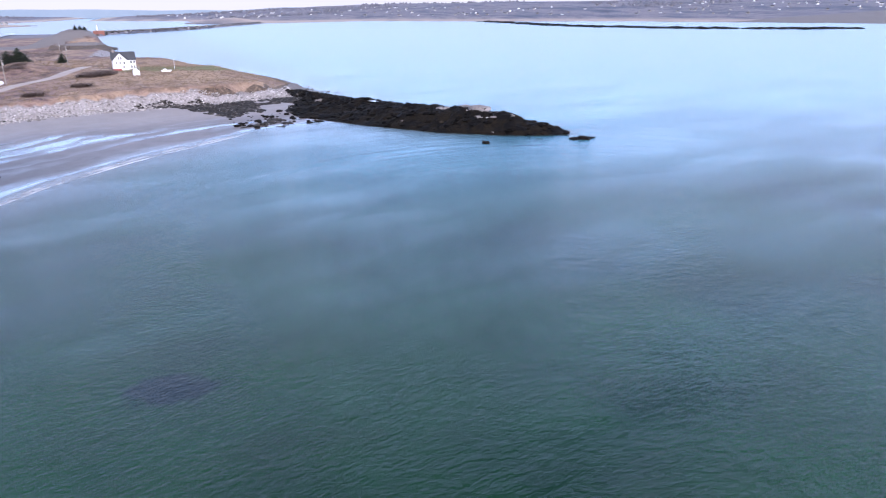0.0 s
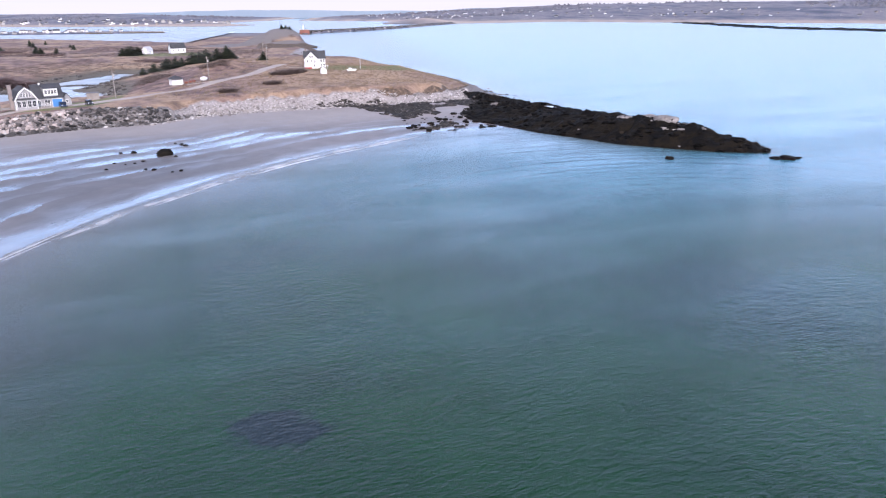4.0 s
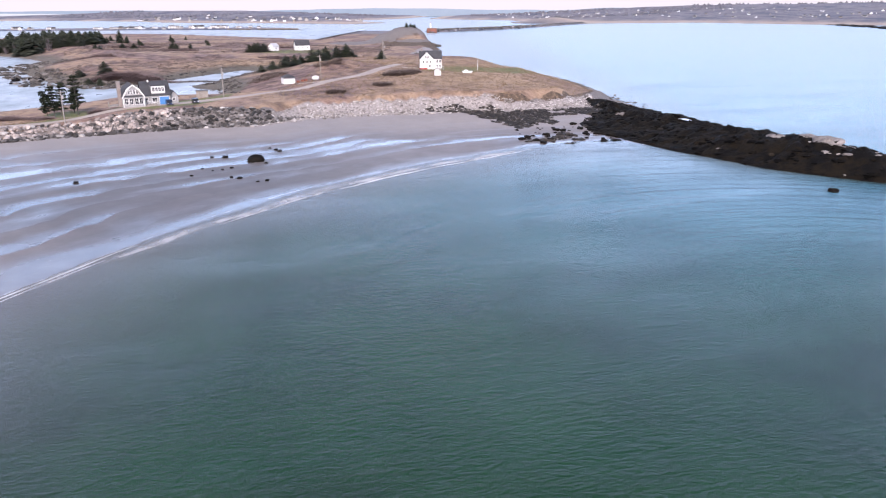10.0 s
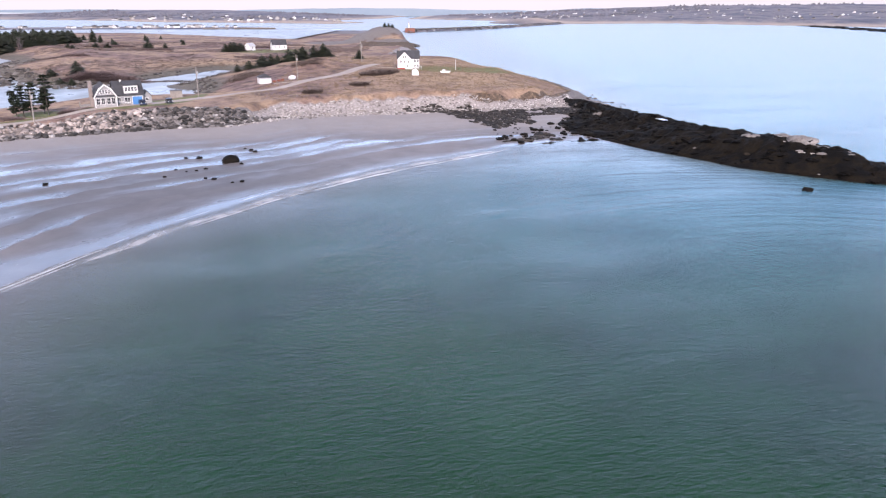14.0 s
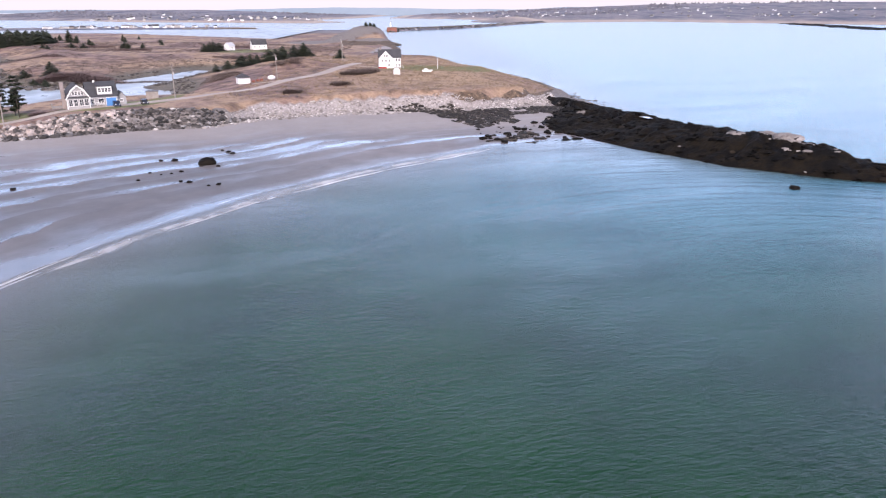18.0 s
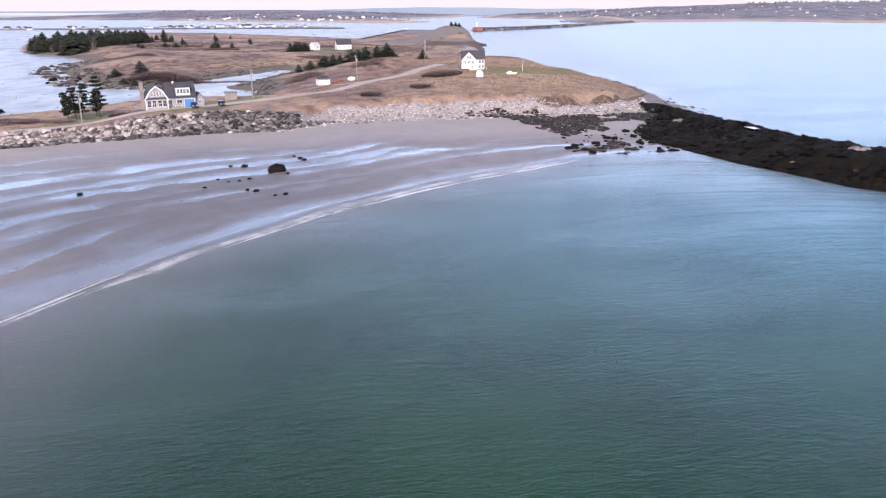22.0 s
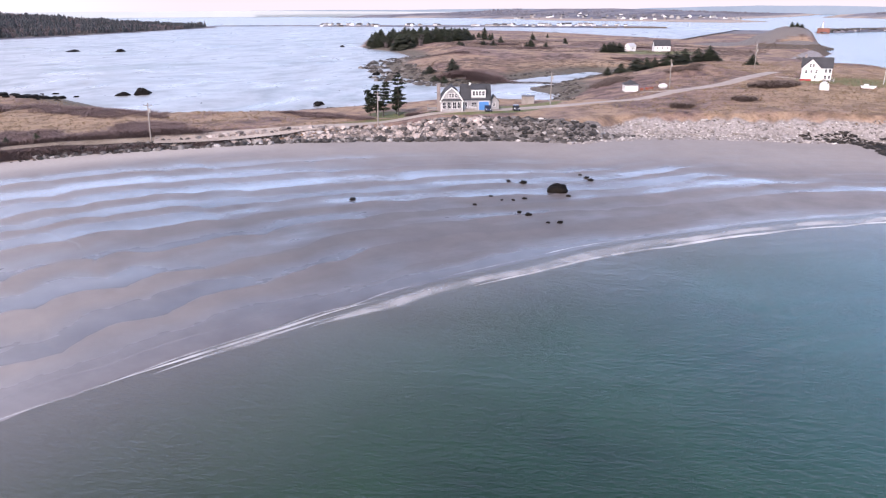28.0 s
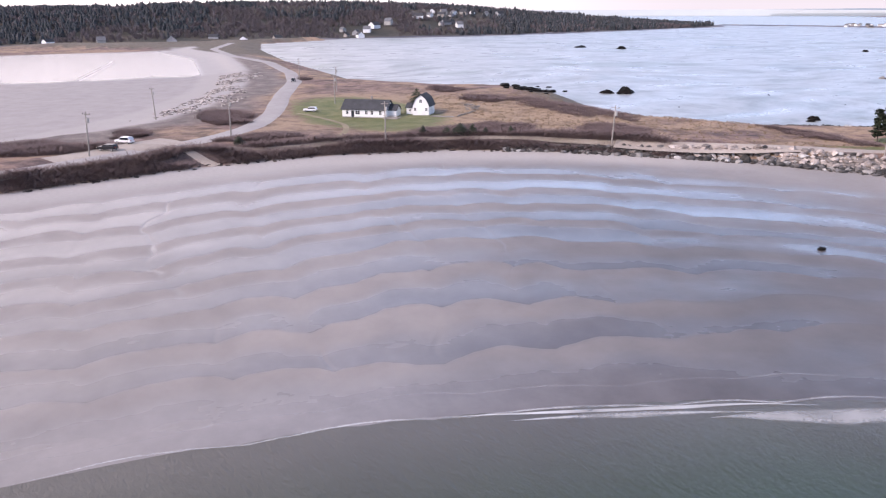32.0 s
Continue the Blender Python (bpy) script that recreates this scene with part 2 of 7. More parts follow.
def height(X, Y, full=False):
    X, Y = np.asarray(X, float), np.asarray(Y, float)
    u, v, b = signed(LAND, X, Y), signed(UPLAND, X, Y), along(BAY_EDGE, X, Y)[0]
    edge, arc = along(SEA_EDGE, X, Y)
    bars = step((u - 3) / 12) * step((-v - 6) / 14)
    cross = np.clip(u / (u + np.maximum(-v, 0) + 1e-6), 0, 1)
    z = np.where(u < 0, np.maximum(-8, 0.055 * u), 3.3 * np.clip(cross, 0, 1) ** 1.2)
    cusp = np.abs(np.sin(arc / (8 + 2.5 * wobble(arc, cross * 60, 60, 13)) + 3 * np.floor(cross * 6)))
    wave = np.sin(cross * 37 + 4.2 * fractal(arc, cross * 90, 42, 4, 3) + 1.2 * cusp + 0.015 * arc)
    z = z + 0.06 * bars * wave
    top = plateau(X, Y) + 0.5 * fractal(X, Y, 22, 4, 5) + 0.25 * fractal(X, Y, 6, 3, 8)
    bank = 9 + 4 * wobble(X, Y, 25, 2) + 19 * step((44 - along(EAST[:9], X, Y)[0]) / 18) * step((X - 4) / 20) * step((Y - 272) / 30)
    up = 3.3 + (top - 3.3) * step(v / bank)
    z = np.where(v > 0, up, z)
    water_side = np.where(v > 0, 2.0 + 0.16 * b + 0.4 * fractal(X, Y, 12, 3, 4) * np.clip(b / 6, 0, 1), 99)
    z = np.where((Y > 150) | (X < -260), np.minimum(z, water_side), z)
    in_bay = (~inside(LAND, X, Y)) & (X < -95) & (Y > 155) & (Y < 1400)
    z = np.where(in_bay, np.maximum(1.5 - 0.03 * b, 0.6), z)
    z = z + in_bay * (1.5 * np.exp(-(((X + 117) / 17) ** 2) - ((Y - 350) / 19) ** 2) + 0.25 * fractal(X, Y, 9, 3, 11) * (X > -150))
    z = z - 3.2 * step((X - 52) / 8) * (v < 0) * (u > -6) * (Y < 262)
    z = z + 7.0 * np.exp(-(((X + 56) / 26) ** 2) - ((Y - 772) / 46) ** 2) * (v > 0) + 2.4 * fractal(X, Y, 18, 3, 17) * np.exp(-(((X + 60) / 45) ** 2) - ((Y - 772) / 60) ** 2) * (v > 0)
    z = z + 3.4 * np.exp(-(((X + 60) / 13) ** 2) - ((Y - 358) / 15) ** 2) * (v > 0) + 1.5 * np.exp(-(((X + 88) / 16) ** 2) - ((Y - 345) / 30) ** 2) * (v > 0) * np.clip(b / 12, 0, 1)
    r1 = along(SHORE_ROAD[2:], X, Y)[0]
    r2 = along(ROAD, X, Y)[0]
    flat = np.clip(1 - (np.minimum(r1, r2) - 3.5) / 3, 0, 1) * (v > 2)
    z = z * (1 - flat) + (3.3 + (plateau(X, Y) - 3.3) * step(v / 7)) * flat
    hill = signed(HILL_EDGE + [(-860, 120)], X, Y)
    crest = np.interp(Y, [-700, 0, 150, 450, 700, 950, 1290], [30, 34, 40, 44, 34, 22, 6])
    z = np.where(hill > 0, 2.5 + crest * step(hill / 330) + 2 * fractal(X, Y, 120, 3, 7), z)
    for area, rise, reach in ((FAR_NORTH, 40, 1300), (FAR_EAST, 52, 1500)):
        f = signed(area, X, Y)
        z = np.where(f > 0, 1 + 7 * step(f / 150) + rise * step(f / reach) + 4 * step(f / 300) * fractal(X, Y, 420, 3, 9), z)
    hump = 15 * np.exp(-(((X - 270) / 85) ** 2) - ((Y - 2260) / 110) ** 2)
    z = np.where(hump > 1.2, np.maximum(z, hump), z)
    f = signed(CAUSEWAY, X, Y)
    z = np.where(f > -12, np.maximum(z, 3.8 * step((f + 12) / 18)), z)
    f = signed(BREAKWATER, X, Y)
    z = np.where(f > -8, np.maximum(z, 4.0 * step((f + 8) / 12)), z)
    if full:
        return z, dict(u=u, v=v, b=b, arc=arc, cross=cross, bars=bars, wave=wave, road=np.minimum(r1, r2), hill=hill)
    return z


# ---- materials ----
def material(name):
    m = bpy.data.materials.new(name)
    m.use_nodes = True
    return m, m.node_tree.nodes, m.node_tree.links, m.node_tree.nodes["Principled BSDF"]


def noise_tex(nodes, links, scale, detail=5, rough=0.6, vector=None, stretch=None):
    n = nodes.new("ShaderNodeTexNoise")
    n.inputs["Scale"].default_value, n.inputs["Detail"].default_value, n.inputs["Roughness"].default_value = scale, detail, rough
    if vector is None:
        vector = nodes.new("ShaderNodeTexCoord").outputs["Object"]
    if stretch:
        k = nodes.new("ShaderNodeMapping")
        k.inputs["Scale"].default_value = stretch
        links.new(vector, k.inputs["Vector"])
        vector = k.outputs["Vector"]
    links.new(vector, n.inputs["Vector"])
    return n.outputs["Fac"]


def noise_colour(nodes, links, scale, vector):
    n = nodes.new("ShaderNodeTexNoise")
    n.inputs["Scale"].default_value, n.inputs["Detail"].default_value = scale, 2
    links.new(vector, n.inputs["Vector"])
    k = nodes.new("ShaderNodeVectorMath")
    k.operation = "MULTIPLY"
    k.inputs[1].default_value = (22, 10, 0)
    links.new(n.outputs["Color"], k.inputs[0])
    return k.outputs[0]


def ramp(nodes, links, fac, stops):
    r = nodes.new("ShaderNodeValToRGB")
    while len(r.color_ramp.elements) < len(stops):
        r.color_ramp.elements.new(0.5)
    for e, (p, c) in zip(r.color_ramp.elements, stops):
        e.position, e.color = p, (*c, 1) if len(c) == 3 else c
    links.new(fac, r.inputs["Fac"])
    return r.outputs["Color"]


def mix(nodes, links, fac, a, b, kind="MIX"):
    n = nodes.new("ShaderNodeMix")
    n.data_type, n.blend_type = "RGBA", kind
    for socket, value in ((n.inputs[0], fac), (n.inputs[6], a), (n.inputs[7], b)):
        if hasattr(value, "is_output"):
            links.new(value, socket)
        elif isinstance(value, tuple):
            socket.default_value = (*value, 1) if len(value) == 3 else value
        else:
            socket.default_value = value
    return n.outputs[2]


def math_node(nodes, links, op, a, b=0.0, clamp=False):
    n = nodes.new("ShaderNodeMath")
    n.operation, n.use_clamp = op, clamp
    for socket, value in zip(n.inputs, (a, b)):
        if hasattr(value, "is_output"):
            links.new(value, socket)
        else:
            socket.default_value = value
    return n.outputs[0]


def attribute(nodes, name, out="Fac"):
    n = nodes.new("ShaderNodeAttribute")
    n.attribute_name = name
    return n.outputs[out]


def bump(nodes, links, bsdf, fac, strength, distance):
    n = nodes.new("ShaderNodeBump")
    n.inputs["Strength"].default_value, n.inputs["Distance"].default_value = strength, distance
    links.new(fac, n.inputs["Height"])
    links.new(n.outputs["Normal"], bsdf.inputs["Normal"])
    return n


def paint(name, a, b, rough=0.7, scale=2.0, relief=0.3, metal=0.0, distance=0.02, by_object=0.0):
    """A surface that wanders between two colours at two scales, with fine relief."""
    m, n, l, p = material(name)
    big, small = noise_tex(n, l, scale * 0.25, 3), noise_tex(n, l, scale * 3, 6)
    f = math_node(n, l, "ADD", math_node(n, l, "MULTIPLY", big, 0.6), math_node(n, l, "MULTIPLY", small, 0.4))
    colour = ramp(n, l, f, [(0.36, a), (0.64, b)])
    if by_object:
        info = n.new("ShaderNodeObjectInfo")
        k = math_node(n, l, "ADD", math_node(n, l, "MULTIPLY", info.outputs["Random"], by_object), 1 - by_object / 2)
        colour = mix(n, l, 1.0, colour, k, "MULTIPLY")
    l.new(colour, p.inputs["Base Color"])
    p.inputs["Roughness"].default_value, p.inputs["Metallic"].default_value = rough, metal
    bump(n, l, p, small, relief, distance)
    return m


def island_paint(name, stops, rough=0.8, scale=3.0, relief=0.4, distance=0.05):
    """One joined mesh of many pieces, each with its own shade."""
    m, n, l, p = material(name)
    g = n.new("ShaderNodeNewGeometry")
    c = ramp(n, l, g.outputs["Random Per Island"], stops)
    small = noise_tex(n, l, scale, 6)
    c = mix(n, l, 0.5, c, ramp(n, l, small, [(0.3, (0.45, 0.45, 0.45)), (0.7, (1.2, 1.2, 1.2))]), "MULTIPLY")
    l.new(c, p.inputs["Base Color"])
    p.inputs["Roughness"].default_value = rough
    bump(n, l, p, small, relief, distance)
    return m


def ground_material():
    m, n, l, p = material("ground")
    geo = n.new("ShaderNodeNewGeometry").outputs["Position"]
    coarse, mid, fine = noise_tex(n, l, 0.03, 5, 0.6, geo), noise_tex(n, l, 0.16, 6, 0.65, geo), noise_tex(n, l, 1.3, 6, 0.7, geo)
    shore = attribute(n, "shore", "Vector")
    # sand: dry pale at the top, darker and wet towards the sea, with pools in the troughs of the bars
    sand = ramp(n, l, mid, [(0.3, (0.137, 0.127, 0.127)), (0.7, (0.187, 0.174, 0.173))])
    drift = noise_tex(n, l, 0.06, 5, 0.6, shore, (0.7, 1.7, 1))
    apart = n.new("ShaderNodeSeparateXYZ")
    l.new(shore, apart.inputs[0])
    on_bars = math_node(n, l, "MULTIPLY", attribute(n, "bars"), ramp(n, l, noise_tex(n, l, 0.04, 3, 0.5, shore), [(0.3, (0.6, 0.6, 0.6)), (0.5, (1, 1, 1))]))
    # bars: a steep lip to landward, a long slope into the pool to seaward, cut by channels into lobes
    bent = math_node(n, l, "ADD", apart.outputs["Y"], math_node(n, l, "MULTIPLY", noise_tex(n, l, 0.015, 5, 0.55, shore), 26.0))
    row = math_node(n, l, "DIVIDE", bent, 8.5)
    col = math_node(n, l, "ADD", math_node(n, l, "DIVIDE", apart.outputs["X"], 12.0), math_node(n, l, "ADD", math_node(n, l, "MULTIPLY", row, 0.07), math_node(n, l, "MULTIPLY", noise_tex(n, l, 0.03, 3, 0.6, shore), 1.7)))
    half = math_node(n, l, "SUBTRACT", math_node(n, l, "FRACT", col), 0.5)
    lobe = math_node(n, l, "MULTIPLY", math_node(n, l, "MULTIPLY", half, half), 4.0)
    saw = math_node(n, l, "SUBTRACT", 1.0, math_node(n, l, "FRACT", math_node(n, l, "ADD", row, math_node(n, l, "MULTIPLY", lobe, 0.17))))
    pool = ramp(n, l, saw, [(0.0, (0.35, 0.35, 0.35)), (0.03, (0, 0, 0)), (0.28, (0.1, 0.1, 0.1)), (0.62, (0.8, 0.8, 0.8)), (0.95, (1, 1, 1))])
    wet_raw = math_node(n, l, "ADD", attribute(n, "wet"), math_node(n, l, "MULTIPLY", math_node(n, l, "SUBTRACT", drift, 0.5), 1.2))
    wet_raw = math_node(n, l, "ADD", wet_raw, math_node(n, l, "MULTIPLY", math_node(n, l, "MULTIPLY", math_node(n, l, "SUBTRACT", pool, 0.42), on_bars), 0.85))
    wet = ramp(n, l, wet_raw, [(0.28, (0.34, 0.34, 0.34)), (0.8, (1, 1, 1))])
    some = ramp(n, l, noise_tex(n, l, 0.05, 2, 0.5, shore), [(0.48, (0, 0, 0)), (0.58, (0.9, 0.9, 0.9))])
    rill = math_node(n, l, "MULTIPLY", ramp(n, l, lobe, [(0.8, (0, 0, 0)), (0.97, (1, 1, 1))]), math_node(n, l, "MULTIPLY", on_bars, some))
    mound = math_node(n, l, "MULTIPLY", math_node(n, l, "SUBTRACT", math_node(n, l, "SUBTRACT", 1.0, saw), math_node(n, l, "MULTIPLY", rill, 0.6)), on_bars)
    wet = math_node(n, l, "MAXIMUM", wet, rill)
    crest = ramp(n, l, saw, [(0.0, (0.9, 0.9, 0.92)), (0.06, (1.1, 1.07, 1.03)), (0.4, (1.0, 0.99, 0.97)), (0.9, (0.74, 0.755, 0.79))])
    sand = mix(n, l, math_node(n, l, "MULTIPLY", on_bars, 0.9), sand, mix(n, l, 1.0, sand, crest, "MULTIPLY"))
    # darker damp sand northwards, with view-dependent sheen put into the tone too
    damp_sheen = math_node(n, l, "ADD", attribute(n, "damp_sheen"), math_node(n, l, "MULTIPLY", math_node(n, l, "SUBTRACT", noise_tex(n, l, 0.035, 5, 0.6, shore), 0.5), 0.7))
    sand = mix(n, l, 1.0, sand, ramp(n, l, damp_sheen, [(0.1, (1.8, 1.76, 1.72)), (0.9, (0.9, 0.91, 0.92))]), "MULTIPLY")
    sand = mix(n, l, wet, sand, mix(n, l, 1.0, sand, (0.76, 0.77, 0.79), "MULTIPLY"))
    dry = attribute(n, "dry")
    sand = mix(n, l, dry, sand, ramp(n, l, fine, [(0.3, (0.37, 0.345, 0.33)), (0.7, (0.44, 0.415, 0.4))]))
    # dead winter grass, heath and marsh
    grass = ramp(n, l, mid, [(0.25, (0.13, 0.096, 0.067)), (0.4, (0.235, 0.17, 0.114)), (0.55, (0.38, 0.285, 0.2)), (0.68, (0.275, 0.2, 0.132)), (0.8, (0.2, 0.147, 0.098))])
    grass = mix(n, l, 0.55, grass, ramp(n, l, fine, [(0.3, (0.55, 0.5, 0.45)), (0.7, (1.25, 1.2, 1.15))]), "MULTIPLY")
    heath = ramp(n, l, mid, [(0.28, (0.035, 0.026, 0.026)), (0.42, (0.1, 0.068, 0.064)), (0.54, (0.19, 0.13, 0.116)), (0.64, (0.27, 0.195, 0.155)), (0.78, (0.095, 0.066, 0.062))])
    heath = mix(n, l, 0.6, heath, ramp(n, l, fine, [(0.3, (0.5, 0.48, 0.45)), (0.7, (1.3, 1.25, 1.2))]), "MULTIPLY")
    heath = mix(n, l, 1.0, heath, (1.18, 1.14, 1.13), "MULTIPLY")
    broad = noise_tex(n, l, 0.022, 6, 0.62, geo, (1.0, 0.7, 1))
    heath = mix(n, l, ramp(n, l, broad, [(0.46, (0, 0, 0)), (0.56, (0.9, 0.9, 0.9)), (0.66, (0.25, 0.25, 0.25))]), heath, mix(n, l, 1.0, grass, (1.12, 1.08, 1.06), "MULTIPLY"))
    heath = mix(n, l, ramp(n, l, noise_tex(n, l, 0.05, 5, 0.65, geo), [(0.6, (0, 0, 0)), (0.68, (0.75, 0.75, 0.75))]), heath, (0.085, 0.062, 0.06))
    grass = mix(n, l, 1.0, grass, (1.06, 1.03, 1.0), "MULTIPLY")
    land = mix(n, l, attribute(n, "field"), heath, grass)
    bent_ = ramp(n, l, mid, [(0.3, (0.12, 0.1, 0.098)), (0.5, (0.2, 0.17, 0.16)), (0.7, (0.29, 0.255, 0.24))])
    land = mix(n, l, attribute(n, "backshore"), land, mix(n, l, 0.6, bent_, ramp(n, l, fine, [(0.3, (0.5, 0.48, 0.46)), (0.7, (1.3, 1.25, 1.2))]), "MULTIPLY"))
    twig = ramp(n, l, fine, [(0.3, (0.045, 0.032, 0.033)), (0.5, (0.1, 0.072, 0.07)), (0.7, (0.19, 0.14, 0.13))])
    land = mix(n, l, ramp(n, l, math_node(n, l, "ADD", attribute(n, "brush"), math_node(n, l, "MULTIPLY", math_node(n, l, "SUBTRACT", fine, 0.5), 0.8)), [(0.4, (0, 0, 0)), (0.6, (1, 1, 1))]), land, twig)
    lawn = ramp(n, l, mid, [(0.3, (0.085, 0.11, 0.038)), (0.5, (0.145, 0.162, 0.065)), (0.7, (0.225, 0.205, 0.11))])
    lawn = mix(n, l, 0.5, lawn, ramp(n, l, fine, [(0.3, (0.6, 0.6, 0.55)), (0.7, (1.2, 1.2, 1.1))]), "MULTIPLY")
    land = mix(n, l, ramp(n, l, math_node(n, l, "ADD", attribute(n, "lawn"), math_node(n, l, "MULTIPLY", math_node(n, l, "SUBTRACT", mid, 0.5), 1.2)), [(0.4, (0, 0, 0)), (0.65, (1, 1, 1))]), land, lawn)
    mud = ramp(n, l, mid, [(0.3, (0.085, 0.075, 0.06)), (0.7, (0.15, 0.13, 0.1))])
    land = mix(n, l, attribute(n, "mud"), land, mud)
    rock = ramp(n, l, fine, [(0.3, (0.075, 0.068, 0.064)), (0.5, (0.17, 0.155, 0.148)), (0.7, (0.3, 0.28, 0.265))])
    stony = math_node(n, l, "ADD", attribute(n, "rock"), math_node(n, l, "MULTIPLY", math_node(n, l, "SUBTRACT", mid, 0.5), 0.9))
    land = mix(n, l, ramp(n, l, stony, [(0.4, (0, 0, 0)), (0.6, (1, 1, 1))]), land, rock)
    pebbles = ramp(n, l, fine, [(0.3, (0.17, 0.157, 0.153)), (0.5, (0.31, 0.287, 0.278)), (0.7, (0.42, 0.393, 0.382))])
    land = mix(n, l, attribute(n, "pebble"), land, pebbles)
    earth = ramp(n, l, noise_tex(n, l, 0.7, 5, 0.7, geo), [(0.35, (0.04, 0.03, 0.023)), (0.52, (0.11, 0.078, 0.055)), (0.68, (0.22, 0.155, 0.1))])
    land = mix(n, l, ramp(n, l, math_node(n, l, "ADD", attribute(n, "scarp"), math_node(n, l, "MULTIPLY", math_node(n, l, "SUBTRACT", mid, 0.5), 1.4)), [(0.45, (0, 0, 0)), (0.6, (1, 1, 1))]), land, earth)
    # haze over the distance is put into these blue-grey land tints
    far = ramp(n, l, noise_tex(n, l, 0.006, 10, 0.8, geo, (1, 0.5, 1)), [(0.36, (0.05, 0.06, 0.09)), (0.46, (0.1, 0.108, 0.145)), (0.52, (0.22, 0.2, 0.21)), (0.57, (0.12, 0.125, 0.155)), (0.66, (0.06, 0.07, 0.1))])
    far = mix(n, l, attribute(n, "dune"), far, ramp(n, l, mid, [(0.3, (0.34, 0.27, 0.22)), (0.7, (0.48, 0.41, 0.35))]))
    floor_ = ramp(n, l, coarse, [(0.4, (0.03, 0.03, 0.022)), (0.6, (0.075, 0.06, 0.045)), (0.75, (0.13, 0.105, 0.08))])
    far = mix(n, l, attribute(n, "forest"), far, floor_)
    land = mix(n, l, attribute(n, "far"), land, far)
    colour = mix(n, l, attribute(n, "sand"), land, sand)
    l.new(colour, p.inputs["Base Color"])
    gloss = math_node(n, l, "MULTIPLY", wet, attribute(n, "sand"))
    gloss = math_node(n, l, "MULTIPLY", gloss, math_node(n, l, "SUBTRACT", 1.0, dry))
    rough = math_node(n, l, "SUBTRACT", 0.88, math_node(n, l, "MULTIPLY", gloss, 0.76))
    l.new(rough, p.inputs["Roughness"])
    p.inputs["Specular IOR Level"].default_value = 0.5
    h = math_node(n, l, "MULTIPLY", math_node(n, l, "ADD", math_node(n, l, "MULTIPLY", mid, 0.5), math_node(n, l, "MULTIPLY", fine, 0.5)), math_node(n, l, "SUBTRACT", 1.0, math_node(n, l, "MULTIPLY", attribute(n, "sand"), 0.93)))
    h = math_node(n, l, "ADD", h, math_node(n, l, "MULTIPLY", mound, 0.12))
    bump(n, l, p, h, 0.9, 0.9)
    return m


def sea_material():
    m, n, l, p = material("sea_water")
    geo = n.new("ShaderNodeNewGeometry").outputs["Position"]
    depth = attribute(n, "depth")
    patch = noise_tex(n, l, 0.025, 4, 0.6, geo)
    deep = ramp(n, l, patch, [(0.35, (0.001, 0.019, 0.004)), (0.5, (0.002, 0.032, 0.006)), (0.65, (0.006, 0.042, 0.011))])
    shoal = ramp(n, l, patch, [(0.35, (0.078, 0.076, 0.069)), (0.65, (0.108, 0.103, 0.094))])
    d = math_node(n, l, "ADD", depth, math_node(n, l, "MULTIPLY", math_node(n, l, "SUBTRACT", patch, 0.5), 0.35))
    colour = mix(n, l, ramp(n, l, d, [(0.04, (0, 0, 0)), (0.3, (0.5, 0.5, 0.5)), (0.6, (0.86, 0.86, 0.86)), (0.9, (1, 1, 1))]), shoal, deep)
    # blue sky reflection towards the spit, put into the water's base colour
    colour = mix(n, l, attribute(n, "sky_tint"), colour, ramp(n, l, patch, [(0.35, (0.045, 0.17, 0.235)), (0.65, (0.06, 0.21, 0.285))]))
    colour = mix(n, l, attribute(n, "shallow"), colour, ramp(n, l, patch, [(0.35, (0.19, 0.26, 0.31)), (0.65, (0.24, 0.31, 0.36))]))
    weed = attribute(n, "weed")
    colour = mix(n, l, ramp(n, l, math_node(n, l, "ADD", weed, math_node(n, l, "MULTIPLY", math_node(n, l, "SUBTRACT", noise_tex(n, l, 0.5, 5, 0.7, geo), 0.5), 1.2)), [(0.3, (0, 0, 0)), (0.6, (0.97, 0.97, 0.97))]), colour, (0.002, 0.009, 0.010))
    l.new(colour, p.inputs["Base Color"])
    p.inputs["IOR"].default_value = 1.333
    l.new(math_node(n, l, "ADD", math_node(n, l, "MULTIPLY", attribute(n, "open"), 0.1), 0.08), p.inputs["Roughness"])
    # crests lie askew to the beach; calm lanes alternate with ruffled ones
    turned = n.new("ShaderNodeMapping")
    turned.inputs["Rotation"].default_value = (0, 0, radians(-17))
    l.new(geo, turned.inputs["Vector"])
    way = turned.outputs["Vector"]
    chop = noise_tex(n, l, 0.7, 6, 0.68, way, (0.9, 1.8, 1))
    gust = ramp(n, l, noise_tex(n, l, 0.02, 4, 0.6, way, (0.8, 2.0, 1)), [(0.36, (0.5, 0.5, 0.5)), (0.5, (0.85, 0.85, 0.85)), (0.64, (1.2, 1.2, 1.2))])
    roll_ = math_node(n, l, "MULTIPLY", noise_tex(n, l, 0.16, 3, 0.5, way, (0.35, 1.5, 1)), attribute(n, "inner"))
    swell = math_node(n, l, "MULTIPLY", noise_tex(n, l, 0.14, 3, 0.5, attribute(n, "swell", "Vector")), attribute(n, "lap"))
    h = math_node(n, l, "ADD", math_node(n, l, "MULTIPLY", math_node(n, l, "MULTIPLY", chop, gust), 1.25), math_node(n, l, "MULTIPLY", swell, 2.2))
    h = math_node(n, l, "ADD", h, math_node(n, l, "MULTIPLY", roll_, 0.8))
    h = math_node(n, l, "MULTIPLY", h, math_node(n, l, "SUBTRACT", 1.0, math_node(n, l, "MULTIPLY", attribute(n, "open"), 0.7)))
    ripple = noise_tex(n, l, 1.9, 3, 0.6, way, (0.6, 1.8, 1))
